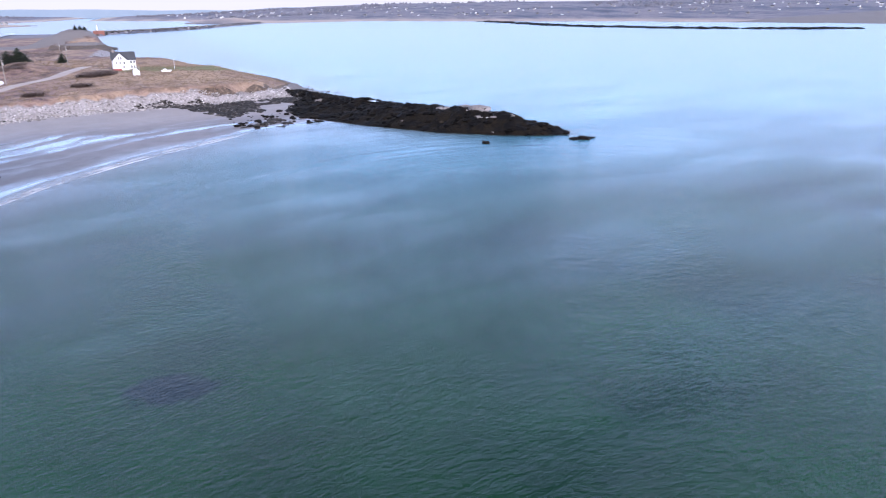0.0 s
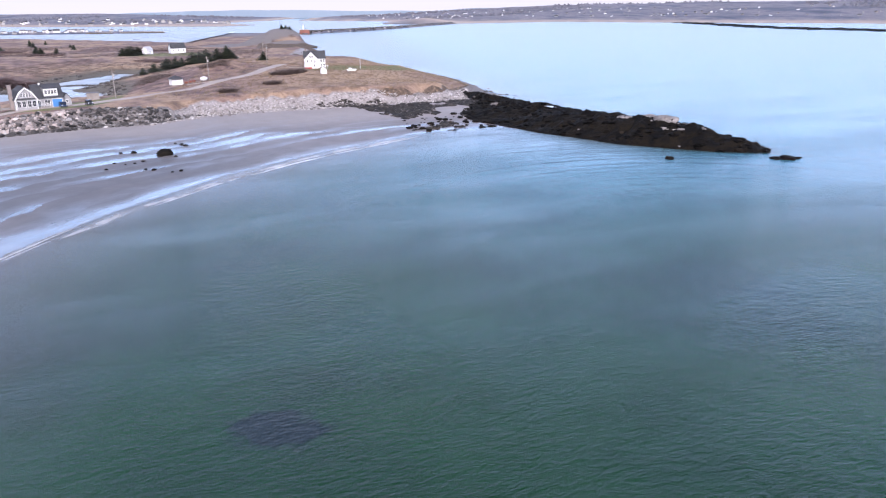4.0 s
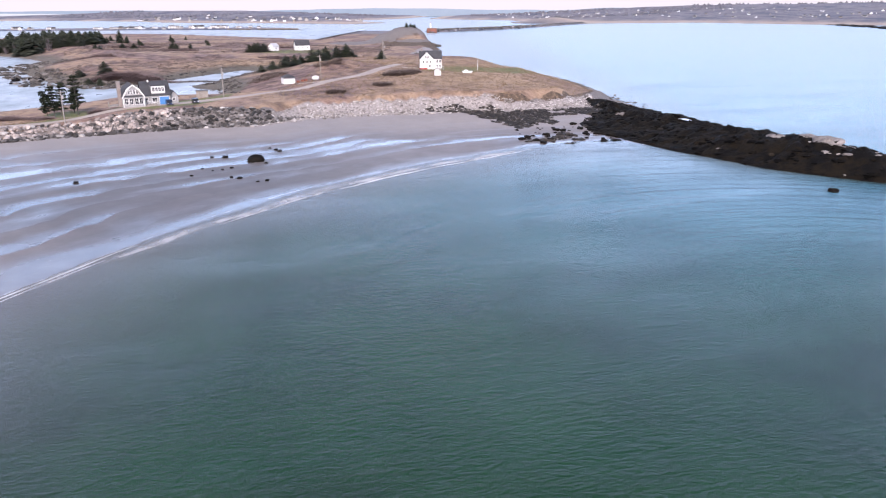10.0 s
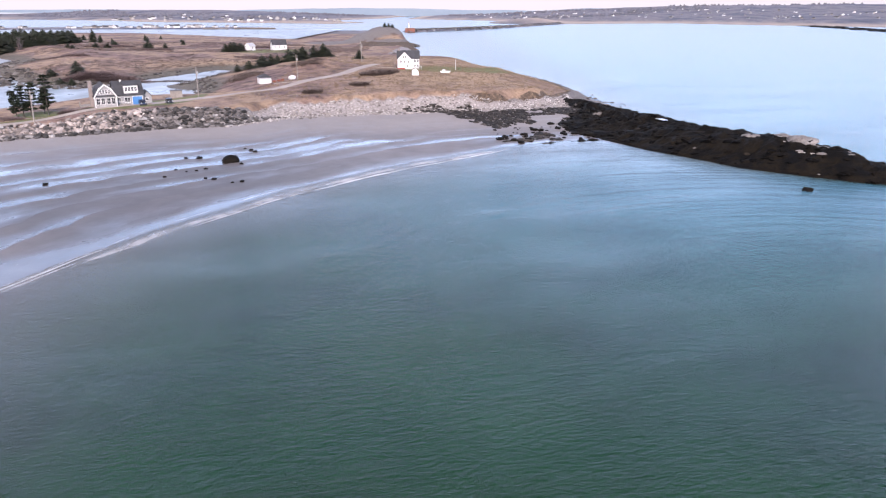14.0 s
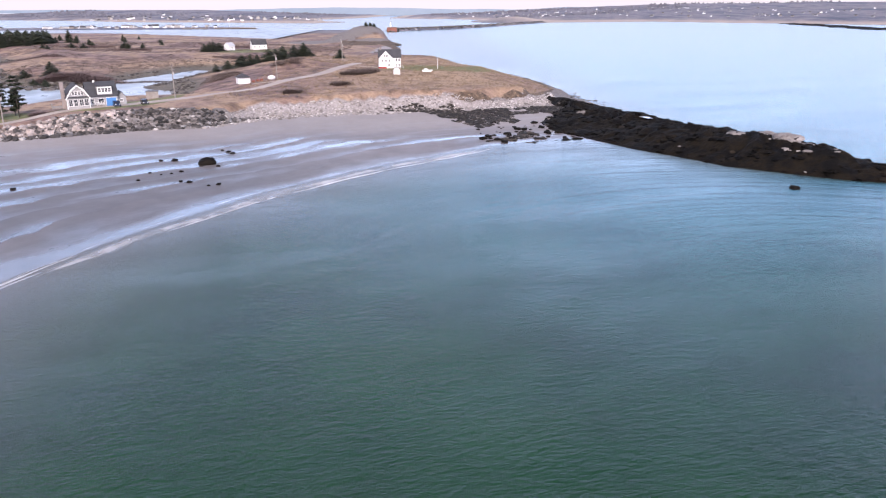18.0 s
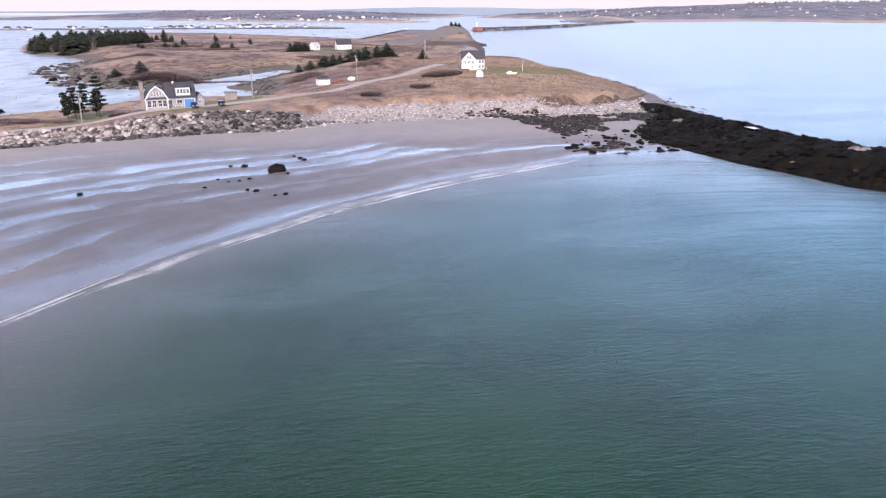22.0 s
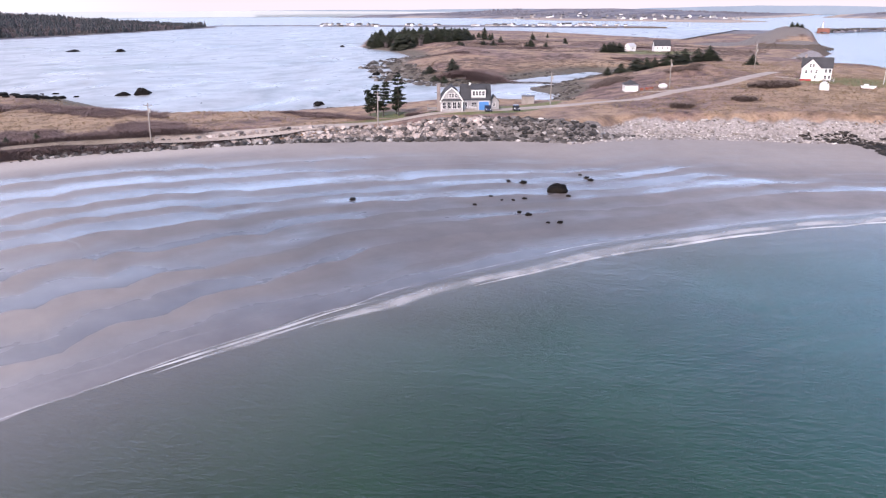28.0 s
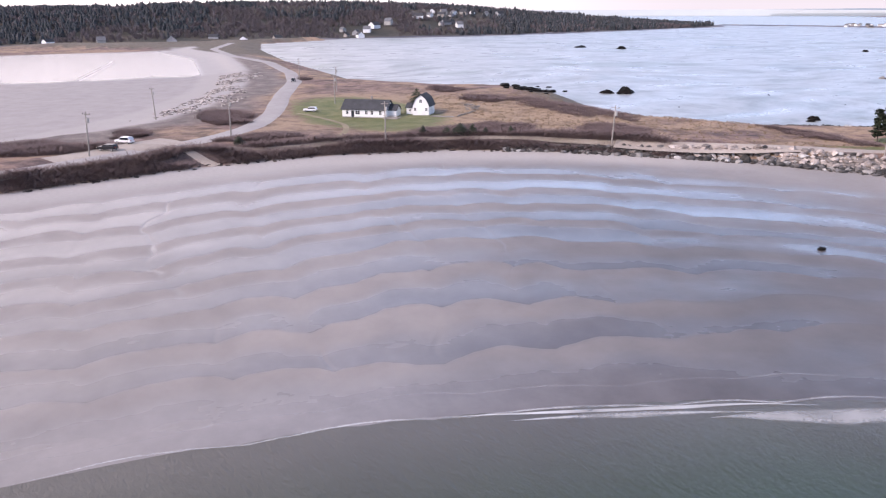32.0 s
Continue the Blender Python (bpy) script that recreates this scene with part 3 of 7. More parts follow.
    h = math_node(n, l, "ADD", h, math_node(n, l, "MULTIPLY", math_node(n, l, "MULTIPLY", ripple, gust), 0.28))
    bump(n, l, p, h, 0.42, 0.5)
    return m


def bay_material():
    m, n, l, p = material("tidal_flat")
    geo = n.new("ShaderNodeNewGeometry").outputs["Position"]
    turn = n.new("ShaderNodeVectorMath")
    l.new(geo, turn.inputs[0])
    k = n.new("ShaderNodeVectorMath")
    k.operation = "SCALE"
    k.inputs["Scale"].default_value = 6.0
    l.new(noise_colour(n, l, 0.006, geo), k.inputs[0])
    l.new(k.outputs[0], turn.inputs[1])
    swirl = turn.outputs[0]
    streak = noise_tex(n, l, 0.016, 8, 0.72, swirl, (0.8, 0.55, 1))
    fine = noise_tex(n, l, 0.07, 5, 0.65, swirl, (1, 0.4, 1))
    colour = ramp(n, l, streak, [(0.3, (0.1, 0.108, 0.1)), (0.44, (0.19, 0.2, 0.192)), (0.5, (0.31, 0.315, 0.31)), (0.55, (0.22, 0.23, 0.222)), (0.62, (0.14, 0.155, 0.13)), (0.72, (0.24, 0.245, 0.235))])
    l.new(colour, p.inputs["Base Color"])
    r = ramp(n, l, fine, [(0.35, (0.26, 0.26, 0.26)), (0.65, (0.42, 0.42, 0.42))])
    l.new(r, p.inputs["Roughness"])
    p.inputs["Specular IOR Level"].default_value = 0.32
    bump(n, l, p, streak, 0.02, 0.3)
    return m


GROUND, SEA, BAY = ground_material(), sea_material(), bay_material()
SHINGLE = paint("grey_cedar_shingle", (0.25, 0.25, 0.25), (0.37, 0.367, 0.362), 0.8, 2.5)
WHITE_WALL = paint("white_clapboard", (0.68, 0.68, 0.68), (0.8, 0.8, 0.79), 0.6, 1.2, 0.15)
TRIM = paint("white_trim", (0.72, 0.72, 0.7), (0.82, 0.82, 0.8), 0.5, 1.5, 0.1)
ROOF_DARK = paint("dark_asphalt_roof", (0.035, 0.037, 0.042), (0.065, 0.068, 0.075), 0.85, 2.0)
ROOF_GREY = paint("grey_asphalt_roof", (0.11, 0.115, 0.125), (0.17, 0.175, 0.185), 0.85, 2.0)
BLUE_DOOR = paint("blue_door_paint", (0.05, 0.2, 0.48), (0.07, 0.26, 0.56), 0.5, 1.0, 0.1)
RED_PAINT = paint("red_paint", (0.28, 0.03, 0.03), (0.38, 0.05, 0.045), 0.6, 1.0)
BRICK = paint("weathered_brick", (0.2, 0.17, 0.16), (0.3, 0.26, 0.24), 0.85, 3.0)
WOOD_GREY = paint("weathered_wood", (0.2, 0.18, 0.16), (0.34, 0.31, 0.28), 0.85, 2.0)
CONCRETE = paint("concrete", (0.3, 0.29, 0.27), (0.42, 0.41, 0.39), 0.8, 1.5)
GLASS = paint("window_glass", (0.02, 0.024, 0.03), (0.035, 0.04, 0.05), 0.08, 1.0, 0.02)
WEED_ROCK = paint("seaweed_rock", (0.003, 0.003, 0.0032), (0.012, 0.0095, 0.007), 0.75, 1.2, 0.9, 0.0, 0.15)
for m in (WEED_ROCK,):
    m.node_tree.nodes["Principled BSDF"].inputs["Specular IOR Level"].default_value = 0.12
BARK = paint("bark", (0.06, 0.05, 0.04), (0.12, 0.1, 0.085), 0.9, 4.0)
RIPRAP = paint("riprap_granite", (0.2, 0.17, 0.155), (0.46, 0.4, 0.365), 0.85, 1.2, 0.5, 0.0, 0.05, 0.9)


# ---- building helpers ----
def part(name, bm, mat, parent=None, label="", m=None, smooth=False):
    me = bpy.data.meshes.new(name)
    bm.to_mesh(me)
    bm.free()
    me.materials.append(mat)
    if smooth:
        for f in me.polygons:
            f.use_smooth = True
    ob = new(name, me)
    if m is not None:
        ob.matrix_basis = m
    if parent:
        ob.parent = parent
    return tagged(ob, label)


def mesh_part(name, verts, faces, mat, parent=None, label="", smooth=False):
    me = bpy.data.meshes.new(name)
    me.from_pydata(verts, [], faces)
    me.materials.append(mat)
    if smooth:
        me.polygons.foreach_set("use_smooth", [True] * len(me.polygons))
    ob = new(name, me)
    if parent:
        ob.parent = parent
    return tagged(ob, label)


def share(ob, m, parent=None):
    c = ob.copy()
    scene.collection.objects.link(c)
    c.matrix_basis = m
    if parent:
        c.parent = parent
    return c


def box(bm, x, y, z, sx, sy, sz, bevel=0.0):
    """A box with its base centre at x, y, z."""
    made = bmesh.ops.create_cube(bm, size=1.0, matrix=Matrix.Translation((x, y, z + sz / 2)) @ Matrix.Diagonal((sx, sy, sz, 1)))
    if bevel:
        edges = list({e for v in made["verts"] for e in v.link_edges})
        bmesh.ops.bevel(bm, geom=edges, offset=bevel, segments=1, affect="EDGES")
    return bm


def prism(bm, outline, a, b, axis="y"):
    """Extrudes an outline of (across, up) from a to b along an axis."""
    def spot(p, k):
        return (p[0], k, p[1]) if axis == "y" else (k, p[0], p[1])
    lo, hi = [bm.verts.new(spot(p, a)) for p in outline], [bm.verts.new(spot(p, b)) for p in outline]
    k = len(outline)
    faces = [bm.faces.new(lo), bm.faces.new(hi[::-1])]
    faces += [bm.faces.new((lo[i], hi[i], hi[(i + 1) % k], lo[(i + 1) % k])) for i in range(k)]
    bmesh.ops.recalc_face_normals(bm, faces=faces)
    return bm


def tube(bm, a, b, r0, r1, sides=8):
    a, b = Vector(a), Vector(b)
    m = Matrix.Translation((a + b) / 2) @ (b - a).to_track_quat("Z", "Y").to_matrix().to_4x4()
    bmesh.ops.create_cone(bm, cap_ends=True, segments=sides, radius1=r0, radius2=r1, depth=(b - a).length, matrix=m)
    return bm


def B():
    return bmesh.new()


def thing(name, m, label, category, group="", kind=""):
    return tagged(new_at(name, m), label, category, group, kind)


def new_at(name, m):
    ob = new(name)
    ob.matrix_basis = m
    ob.empty_display_size = 0.5
    return ob


# ---- ground, sea and bay ----
def lines(*runs):
    out = [np.arange(a, b, s) for a, b, s in runs]
    return np.concatenate(out + [[runs[-1][1]]])


def grid_mesh(name, xs, ys, Z, mat, layers, keep=None):
    nx, ny = len(xs), len(ys)
    X, Y = np.meshgrid(xs, ys)
    me = bpy.data.meshes.new(name)
    i = (np.arange(ny - 1)[:, None] * nx + np.arange(nx - 1)[None]).ravel()
    quads = np.stack([i, i + 1, i + nx + 1, i + nx], 1)
    if keep is not None:
        k = keep.ravel()
        quads = quads[k[quads].any(1)]
    me.vertices.add(nx * ny)
    me.vertices.foreach_set("co", np.stack([X, Y, Z], -1).astype(np.float32).ravel())
    me.loops.add(quads.size)
    me.loops.foreach_set("vertex_index", quads.astype(np.int32).ravel())
    me.polygons.add(len(quads))
    me.polygons.foreach_set("loop_start", np.arange(0, quads.size, 4, dtype=np.int32))
    me.polygons.foreach_set("use_smooth", np.ones(len(quads), bool))
    me.update()
    for key, value in layers.items():
        if value.ndim == 3:
            me.attributes.new(key, "FLOAT_VECTOR", "POINT").data.foreach_set("vector", value.astype(np.float32).ravel())
        else:
            me.attributes.new(key, "FLOAT", "POINT").data.foreach_set("value", value.astype(np.float32).ravel())
    me.materials.append(mat)
    me.validate()
    return new(name, me)


gx = lines((-4900, -2400, 250), (-2400, -1500, 60), (-1500, -420, 18), (-420, -330, 5), (-330, 130, 1.6), (130, 400, 20), (400, 1500, 45), (1500, 4900, 200))
gy = lines((-700, 0, 70), (0, 20, 5), (20, 300, 1.6), (300, 480, 2.4), (480, 900, 7), (900, 1700, 16), (1700, 2700, 28), (2700, 4900, 160))
GX, GY = np.meshgrid(gx, gy)
GZ, A = height(GX, GY, True)
u, v, b = A["u"], A["v"], A["b"]


def ground_z(x, y):
    """The level of the ground sheet at a place."""
    i, j = int(np.clip(np.searchsorted(gx, x) - 1, 0, len(gx) - 2)), int(np.clip(np.searchsorted(gy, y) - 1, 0, len(gy) - 2))
    p, q = (x - gx[i]) / (gx[i + 1] - gx[i]), (y - gy[j]) / (gy[j + 1] - gy[j])
    return float((GZ[j, i] * (1 - p) + GZ[j, i + 1] * p) * (1 - q) + (GZ[j + 1, i] * (1 - p) + GZ[j + 1, i + 1] * p) * q)


sand = ((v < 0) & (u > -40)).astype(float) * step((-v + 0.5) / 1.0) * (GX > -720) * (GY < 300)
sand = np.where((GX > 52) | ((GX > 44) & (GY > 240)), sand * 0.0, sand)
north = step((A["arc"] - 380) / 50)
centre = np.interp(A["arc"], [380, 430, 460, 490, 515, 560], [0.6, 0.6, 0.55, 0.46, 0.28, 0.12])
spread = np.interp(A["arc"], [380, 430, 460, 490, 515, 560], [0.3, 0.24, 0.22, 0.15, 0.08, 0.05])
zone = np.exp(-(((A["cross"] - centre) / spread) ** 2))
wet = (0.42 + 0.16 * np.exp(-(((A["cross"] - 0.62) / 0.22) ** 2))) * (1 - north) + north * (0.24 + 0.36 * zone) - 0.1 * A["wave"] * A["bars"] + 0.5 * step((0.12 - A["cross"]) / 0.12)
wet = np.where(GX < -200, 0.05 + 0.9 * step((-425 - GX - 12 * wobble(GX, GY, 40, 5)) / 14), wet)
dry = step((A["cross"] - 0.84) / 0.10) * (v < 1) * (0.25 + 0.75 * step((-105 - GX) / 45))
dry = np.maximum(dry, 0.4 * north * step((A["cross"] - centre - 0.1) / 0.3) * (v < 1) * (GX > -200))
west = step((15 - along(WEST_TOE, GX, GY)[0]) / 5) * (GX < -225) * (GY < 160)
sand = np.maximum(sand, west)
beach_bank = (GX > -60) & (GX < 50) & (GY > 205) & (v > -4) & (v < np.interp(GX, [-60, -50, -20, 10, 20], [3, 5.2, 5, 4.6, 3.4]) + 1.2 * wobble(GX, GY, 9, 2))
sand = np.where(beach_bank & (v > -1.5), 0.0, sand)
scarp = step((GX - 4) / 10) * step((v - 2.4) / 1.2) * step((5.4 + 1.8 * wobble(GX, GY, 7, 4) - v) / 1.5) * (GY < 330)
scarp = np.maximum(scarp, 0.95 * (np.hypot(GX + 55, (GY - 775) * 0.8) < 75) * step((8.6 - GZ) / 2.0) * (GX > -78) * (GX > -95))
scarp = np.maximum(scarp, 0.9 * (GY > 330) * (GY < 900) * (GX > -120) * step((5 - v) / 2) * (v > -9) * (b > 60) * step(wobble(GX, GY, 26, 8) * 2))
brush = step((v - 0.6) / 0.8) * step((11 + 3 * wobble(GX, GY, 14, 6) - v) / 2) * (GX < -138) * (GX > -195) * (GY < 175)
for cx, cy, rx, ry in ((-203, 30, 12, 18), (-243, 82, 20, 8), (-216, 55, 8, 6)):
    brush = np.maximum(brush, step(1.6 - 1.3 * np.hypot((GX - cx) / rx, (GY - cy) / ry)))
dry = np.where(GX < -225, np.maximum(0.1, west * 0.6), dry)
field = np.maximum.reduce([step(1 - np.hypot((GX - 5) / 75, (GY - 300) / 75)), 0.9 * step(1.3 - np.hypot((GX + 135) / 62, (GY - 455) / 42)), step(1.2 - np.hypot((GX + 225) / 85, (GY - 145) / 60))])
lawn = np.maximum.reduce([step(1.5 - np.hypot((GX + 236) / 44, (GY - 124) / 22)), 0.95 * step(1.4 - np.hypot((GX - 6) / 32, (GY - 345) / 24)),
                          1.5 * step((9 - along([(-124, 224), (-110, 225), (-98, 229)], GX, GY)[0] + 2 * wobble(GX, GY, 8, 3)) / 4), 0.7 * step(1.5 - np.hypot((GX + 125) / 40, (GY - 560) / 30))])
lawn = np.maximum(lawn, 1.2 * step((10.5 - A["road"] + wobble(GX, GY, 6, 3)) / 3) * step((GX + 134) / 8) * step((-80 - GX) / 6) * (v > 16) * (GY > 196))
lawn *= v > 3
mud = step((20 - b) / 12) * (GX > -420) + step((-560 - GX) / 40) * (GY < 260) * 0.9 * 1.0
mud = np.clip(mud * (v > 0) * ((GX < -95) & (GY > 160) | (GX < -560)), 0, 1)
mud = np.maximum(mud, ((v < 0) & (GX > -160) & (GX < -96) & (GY > 280) & (GY < 460)) * 1.0)
rock = np.maximum(step(1 - v / 7) * (v > 0) * (GX > 10), step(1.6 - 1.4 * np.hypot((GX + 80) / 78, (GY - 785) / 75)))
rock = np.where((v < 0) & (GX > 44), 1.0, rock)
rock = np.where(beach_bank | ((GX > 26) & (v > -3) & (v < 3.5) & (GY < 330)), 1.0, rock)
rock = np.where((v > -1) & (v < np.interp(GX, [-150, -120, -95, -70, -60, -52], [4.5, 6.5, 8.5, 7.5, 5, 0])) & (GX > -150) & (GX < -52) & (GY > 150) & (GY < 275) & (A["road"] > 3.5), 1.0, rock)
rock = np.where((np.hypot(GX + 50, (GY - 770) * 0.8) < 60) & (GZ < 9) & (GX > -72), 0.9, rock)
rock = np.where((GY > 1200) & (np.abs(GX) < 400) & (GY < 2120), 1.0, rock)
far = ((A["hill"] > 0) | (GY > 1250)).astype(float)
dune = sum(step(1 - np.abs(signed(f, GX, GY) - 40) / 70) for f in (FAR_NORTH, FAR_EAST))
dune = np.clip(dune + 0.7 * np.exp(-(((GX - 270) / 110) ** 2) - ((GY - 2260) / 140) ** 2), 0, 1)
forest = step((A["hill"] - 15) / 12)
shore = np.stack([A["arc"], A["cross"] * 90, np.zeros_like(u)], -1)
# sand tone mask: low and pale to the south, darker to the north
damp_sheen = 0.4 * step((A["arc"] - 355) / 70) + 0.45 * step((A["arc"] - 370) / 60) * step((0.75 - A["cross"]) / 0.4) * step((505 - A["arc"]) / 60) + 0.1
backshore = step((34 - along(WEST_TOE, GX, GY)[0] + 6 * wobble(GX, GY, 14, 6)) / 12) * (GX < -195) * (GY < 150)
ground = grid_mesh("ground", gx, gy, GZ, GROUND, dict(sand=sand, bars=A["bars"] * sand * (GX > -200) * (1 - 0.6 * north), wet=wet, dry=dry, field=field, lawn=lawn, mud=mud, rock=rock, far=far, dune=dune, forest=forest, shore=shore, pebble=beach_bank * 1.0, scarp=scarp, backshore=backshore, brush=brush, damp_sheen=damp_sheen))
tagged(ground, "sand beach, winter grass headland and distant low coast", "ground", kind="structure")

sx = lines((-4900, -700, 150), (-700, -120, 20), (-120, 170, 2.5), (170, 600, 20), (600, 4900, 150))
sy = lines((-900, 0, 90), (0, 320, 2.5), (320, 900, 20), (900, 4900, 100))
SX, SY = np.meshgrid(sx, sy)
su = signed(LAND, SX, SY)
sd, sarc = along(SEA_EDGE + SPIT[:5], SX, SY)
depth = np.maximum(np.clip(-su / np.interp(SY, [70, 120], [46, 36]), 0, 1), 0.75 * step((SX - 40) / 16))
weed = 1.35 * np.exp(-(((SX + 12.5) * 0.89 - (SY - 35.8) * 0.45) / 4.6) ** 2 - (((SY - 35.8) * 0.89 + (SX + 12.5) * 0.45) / 2.7) ** 2)
reach = np.hypot(SX - 62, SY - 72)
# mask of the painted sky reflection, strongest by the spit
sky_tint = step((-su + 1) / np.where(SX > 45, 5, 30)) * (0.87 * np.exp(-(((SX - 58) / 65) ** 2) - ((SY - 150) / 50) ** 2) + 0.5 * step((SX - 30) / 90) * step((SY - 110) / 80) + 0.3 * step((SX - 62) / 40) * step((SY - 70) / 40))
sky_tint = np.clip(sky_tint, 0, 0.9)
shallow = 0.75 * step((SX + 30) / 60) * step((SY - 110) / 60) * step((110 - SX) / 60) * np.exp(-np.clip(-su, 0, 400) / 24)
swell = np.stack([SX * 0.07, SY * 0.07, reach * 2.6], -1)
lap = np.exp(-(reach / 190) ** 4) * (0.12 + 0.88 * step((SX + 45) / 60) * step((SY - 85) / 60))
open_sea = step((np.hypot(SX, SY) - 70) / 240)
sea = grid_mesh("sea", sx, sy, np.zeros_like(SX), SEA, dict(open=open_sea, inner=0.35 + 0.65 * step((SY - 70) / 80) * step((260 - SY) / 60), depth=depth, weed=weed, swell=swell, lap=lap, sky_tint=sky_tint, shallow=shallow))
tagged(sea, "calm blue-green sea with small ripples", "water", kind="structure")

bx, by = lines((-1400, -95, 15)), lines((150, 1420, 15))
BX, BY = np.meshgrid(bx, by)
near = (signed(LAND, BX, BY) < 12) & ((BX < -95 - (BY > 460) * 100) & ((BX < -130) | (BY < 470)))
bay = grid_mesh("tidal_bay", bx, by, np.full_like(BX, 2.0), BAY, {}, near)
tagged(bay, "pale shallow tidal bay with wet mudflat streaks", "water", kind="structure")

# far coast along the horizon, open sea to its west, as upright glowing bands
def far_band(label, first, last, top_of, foot_of, low, high, light, reach=4780):
    verts, faces = [], []
    n = 120
    for i in range(n + 1):
        a = math.radians(first + (last - first) * i / n)
        x, y, top, foot = -reach * math.sin(a), reach * math.cos(a), top_of(a), foot_of(a)
        verts += [(x, y, foot), (x, y, top), (x * 1.01, y * 1.01, top), (x * 1.01, y * 1.01, foot)]
    for i in range(n):
        k = 4 * i
        faces += [(k + j, k + 4 + j, k + 5 + j, k + 1 + j) for j in range(3)]
    # distance haze put into the tint and a faint glow of each band
    hazy = paint("painted_haze", low, high, 1.0, 0.004, 0.0)
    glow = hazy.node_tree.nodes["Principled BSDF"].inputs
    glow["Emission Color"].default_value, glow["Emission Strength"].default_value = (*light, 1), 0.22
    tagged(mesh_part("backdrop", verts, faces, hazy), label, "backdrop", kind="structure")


def far_coast():
    fade = lambda a: max(0.0, min(1.0, (math.radians(42) - a) / 0.5))
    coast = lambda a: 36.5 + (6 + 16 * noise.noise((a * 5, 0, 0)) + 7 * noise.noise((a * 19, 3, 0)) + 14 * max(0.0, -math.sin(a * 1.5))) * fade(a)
    far_band("low blue coast on the horizon with painted haze", -75, 43, coast, lambda a: -6 + 41 * (1 - fade(a)) ** 0.5, (0.1, 0.145, 0.185), (0.15, 0.195, 0.24), (0.42, 0.55, 0.7))
    far_band("upright glowing band standing in for the far open sea", -75, 115, lambda a: 35.5, lambda a: -6, (0.3, 0.34, 0.37), (0.34, 0.38, 0.41), (0.8, 0.92, 1.0), 4860)


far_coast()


# ---- scattering ----
def template(ob_bm):
    ob_bm.verts.ensure_lookup_table()
    bmesh.ops.triangulate(ob_bm, faces=ob_bm.faces[:])
    vs = np.array([v.co[:] for v in ob_bm.verts])
    fs = np.array([[v.index for v in f.verts] for f in ob_bm.faces])
    ob_bm.free()
    return vs, fs


def scatter(name, templates, spots, mat, label, category, parent=None, smooth=False):
    """Joins many pieces into one mesh. spots: rows of x, y, z, turn, sx, sy, sz, kind."""
    V, F, base = [], [], 0
    for x, y, z, turn, sx_, sy_, sz_, kind in spots:
        vs, fs = templates[int(kind) % len(templates)]
        c, s = math.cos(turn), math.sin(turn)
        px, py = vs[:, 0] * sx_, vs[:, 1] * sy_
        V.append(np.stack([c * px - s * py + x, s * px + c * py + y, vs[:, 2] * sz_ + z], 1))
        F.append(fs + base)
        base += len(vs)
    V, F = np.concatenate(V).astype(np.float32), np.concatenate(F).astype(np.int32)
    me = bpy.data.meshes.new(name)
    me.vertices.add(len(V))
    me.vertices.foreach_set("co", V.ravel())
    me.loops.add(F.size)
    me.loops.foreach_set("vertex_index", F.ravel())
    me.polygons.add(len(F))
    me.polygons.foreach_set("loop_start", np.arange(0, F.size, 3, dtype=np.int32))
    me.polygons.foreach_set("use_smooth", np.full(len(F), smooth))
    me.update()
    me.materials.append(mat)
    ob = new(name, me)
    if parent:
        ob.parent = parent
    return tagged(ob, label, category, kind="stuff")


def stone_bm(seed, level=2, flat=0.65, rough=0.35):
    bm = B()
    bmesh.ops.create_icosphere(bm, subdivisions=level, radius=1.0)
    for v in bm.verts:
        p = v.co.normalized()
        k = 1 + rough * noise.noise(p * 1.1 + Vector((seed * 7.3, 0, 0))) + rough * 0.5 * noise.noise(p * 2.6 + Vector((0, seed * 3.1, 0)))
        facet = max(abs(p.x), abs(p.y), abs(p.z))
        v.co = p * k * (0.75 + 0.25 / facet)
        v.co.z *= flat
    return bm


rng = random.Random(7)
nrng = np.random.default_rng(5)
STONES = [template(stone_bm(i, 1, 0.72, 0.7)) for i in range(6)]


def sample_area(n, x0, x1, y0, y1):
    return nrng.uniform(x0, x1, n), nrng.uniform(y0, y1, n)


# ---- rock spit ----
PALE_GRANITE = paint("pale_crest_granite", (0.09, 0.082, 0.078), (0.33, 0.31, 0.3), 0.9, 1.6, 1.0, 0.0, 0.25)
RIDGE = [(46, 300, 4.0), (50, 275, 4.4), (59, 243, 5.2), (67, 220, 5.2), (74, 200, 6.7), (78, 190, 7.3), (82, 184, 6.8), (88, 175, 7.1), (93, 167, 6.2), (98, 161, 4.6),
         (103, 155, 2.2), (106, 151, 0.4)]
SPIT_AREA = [(40, 262), (30, 240), (36, 224), (46, 214), (57, 194), (72, 170), (88, 157), (98, 152.5), (107, 150), (110, 155), (107, 172), (98, 196), (88, 222), (76, 255), (66, 290), (58, 300), (46, 290)]


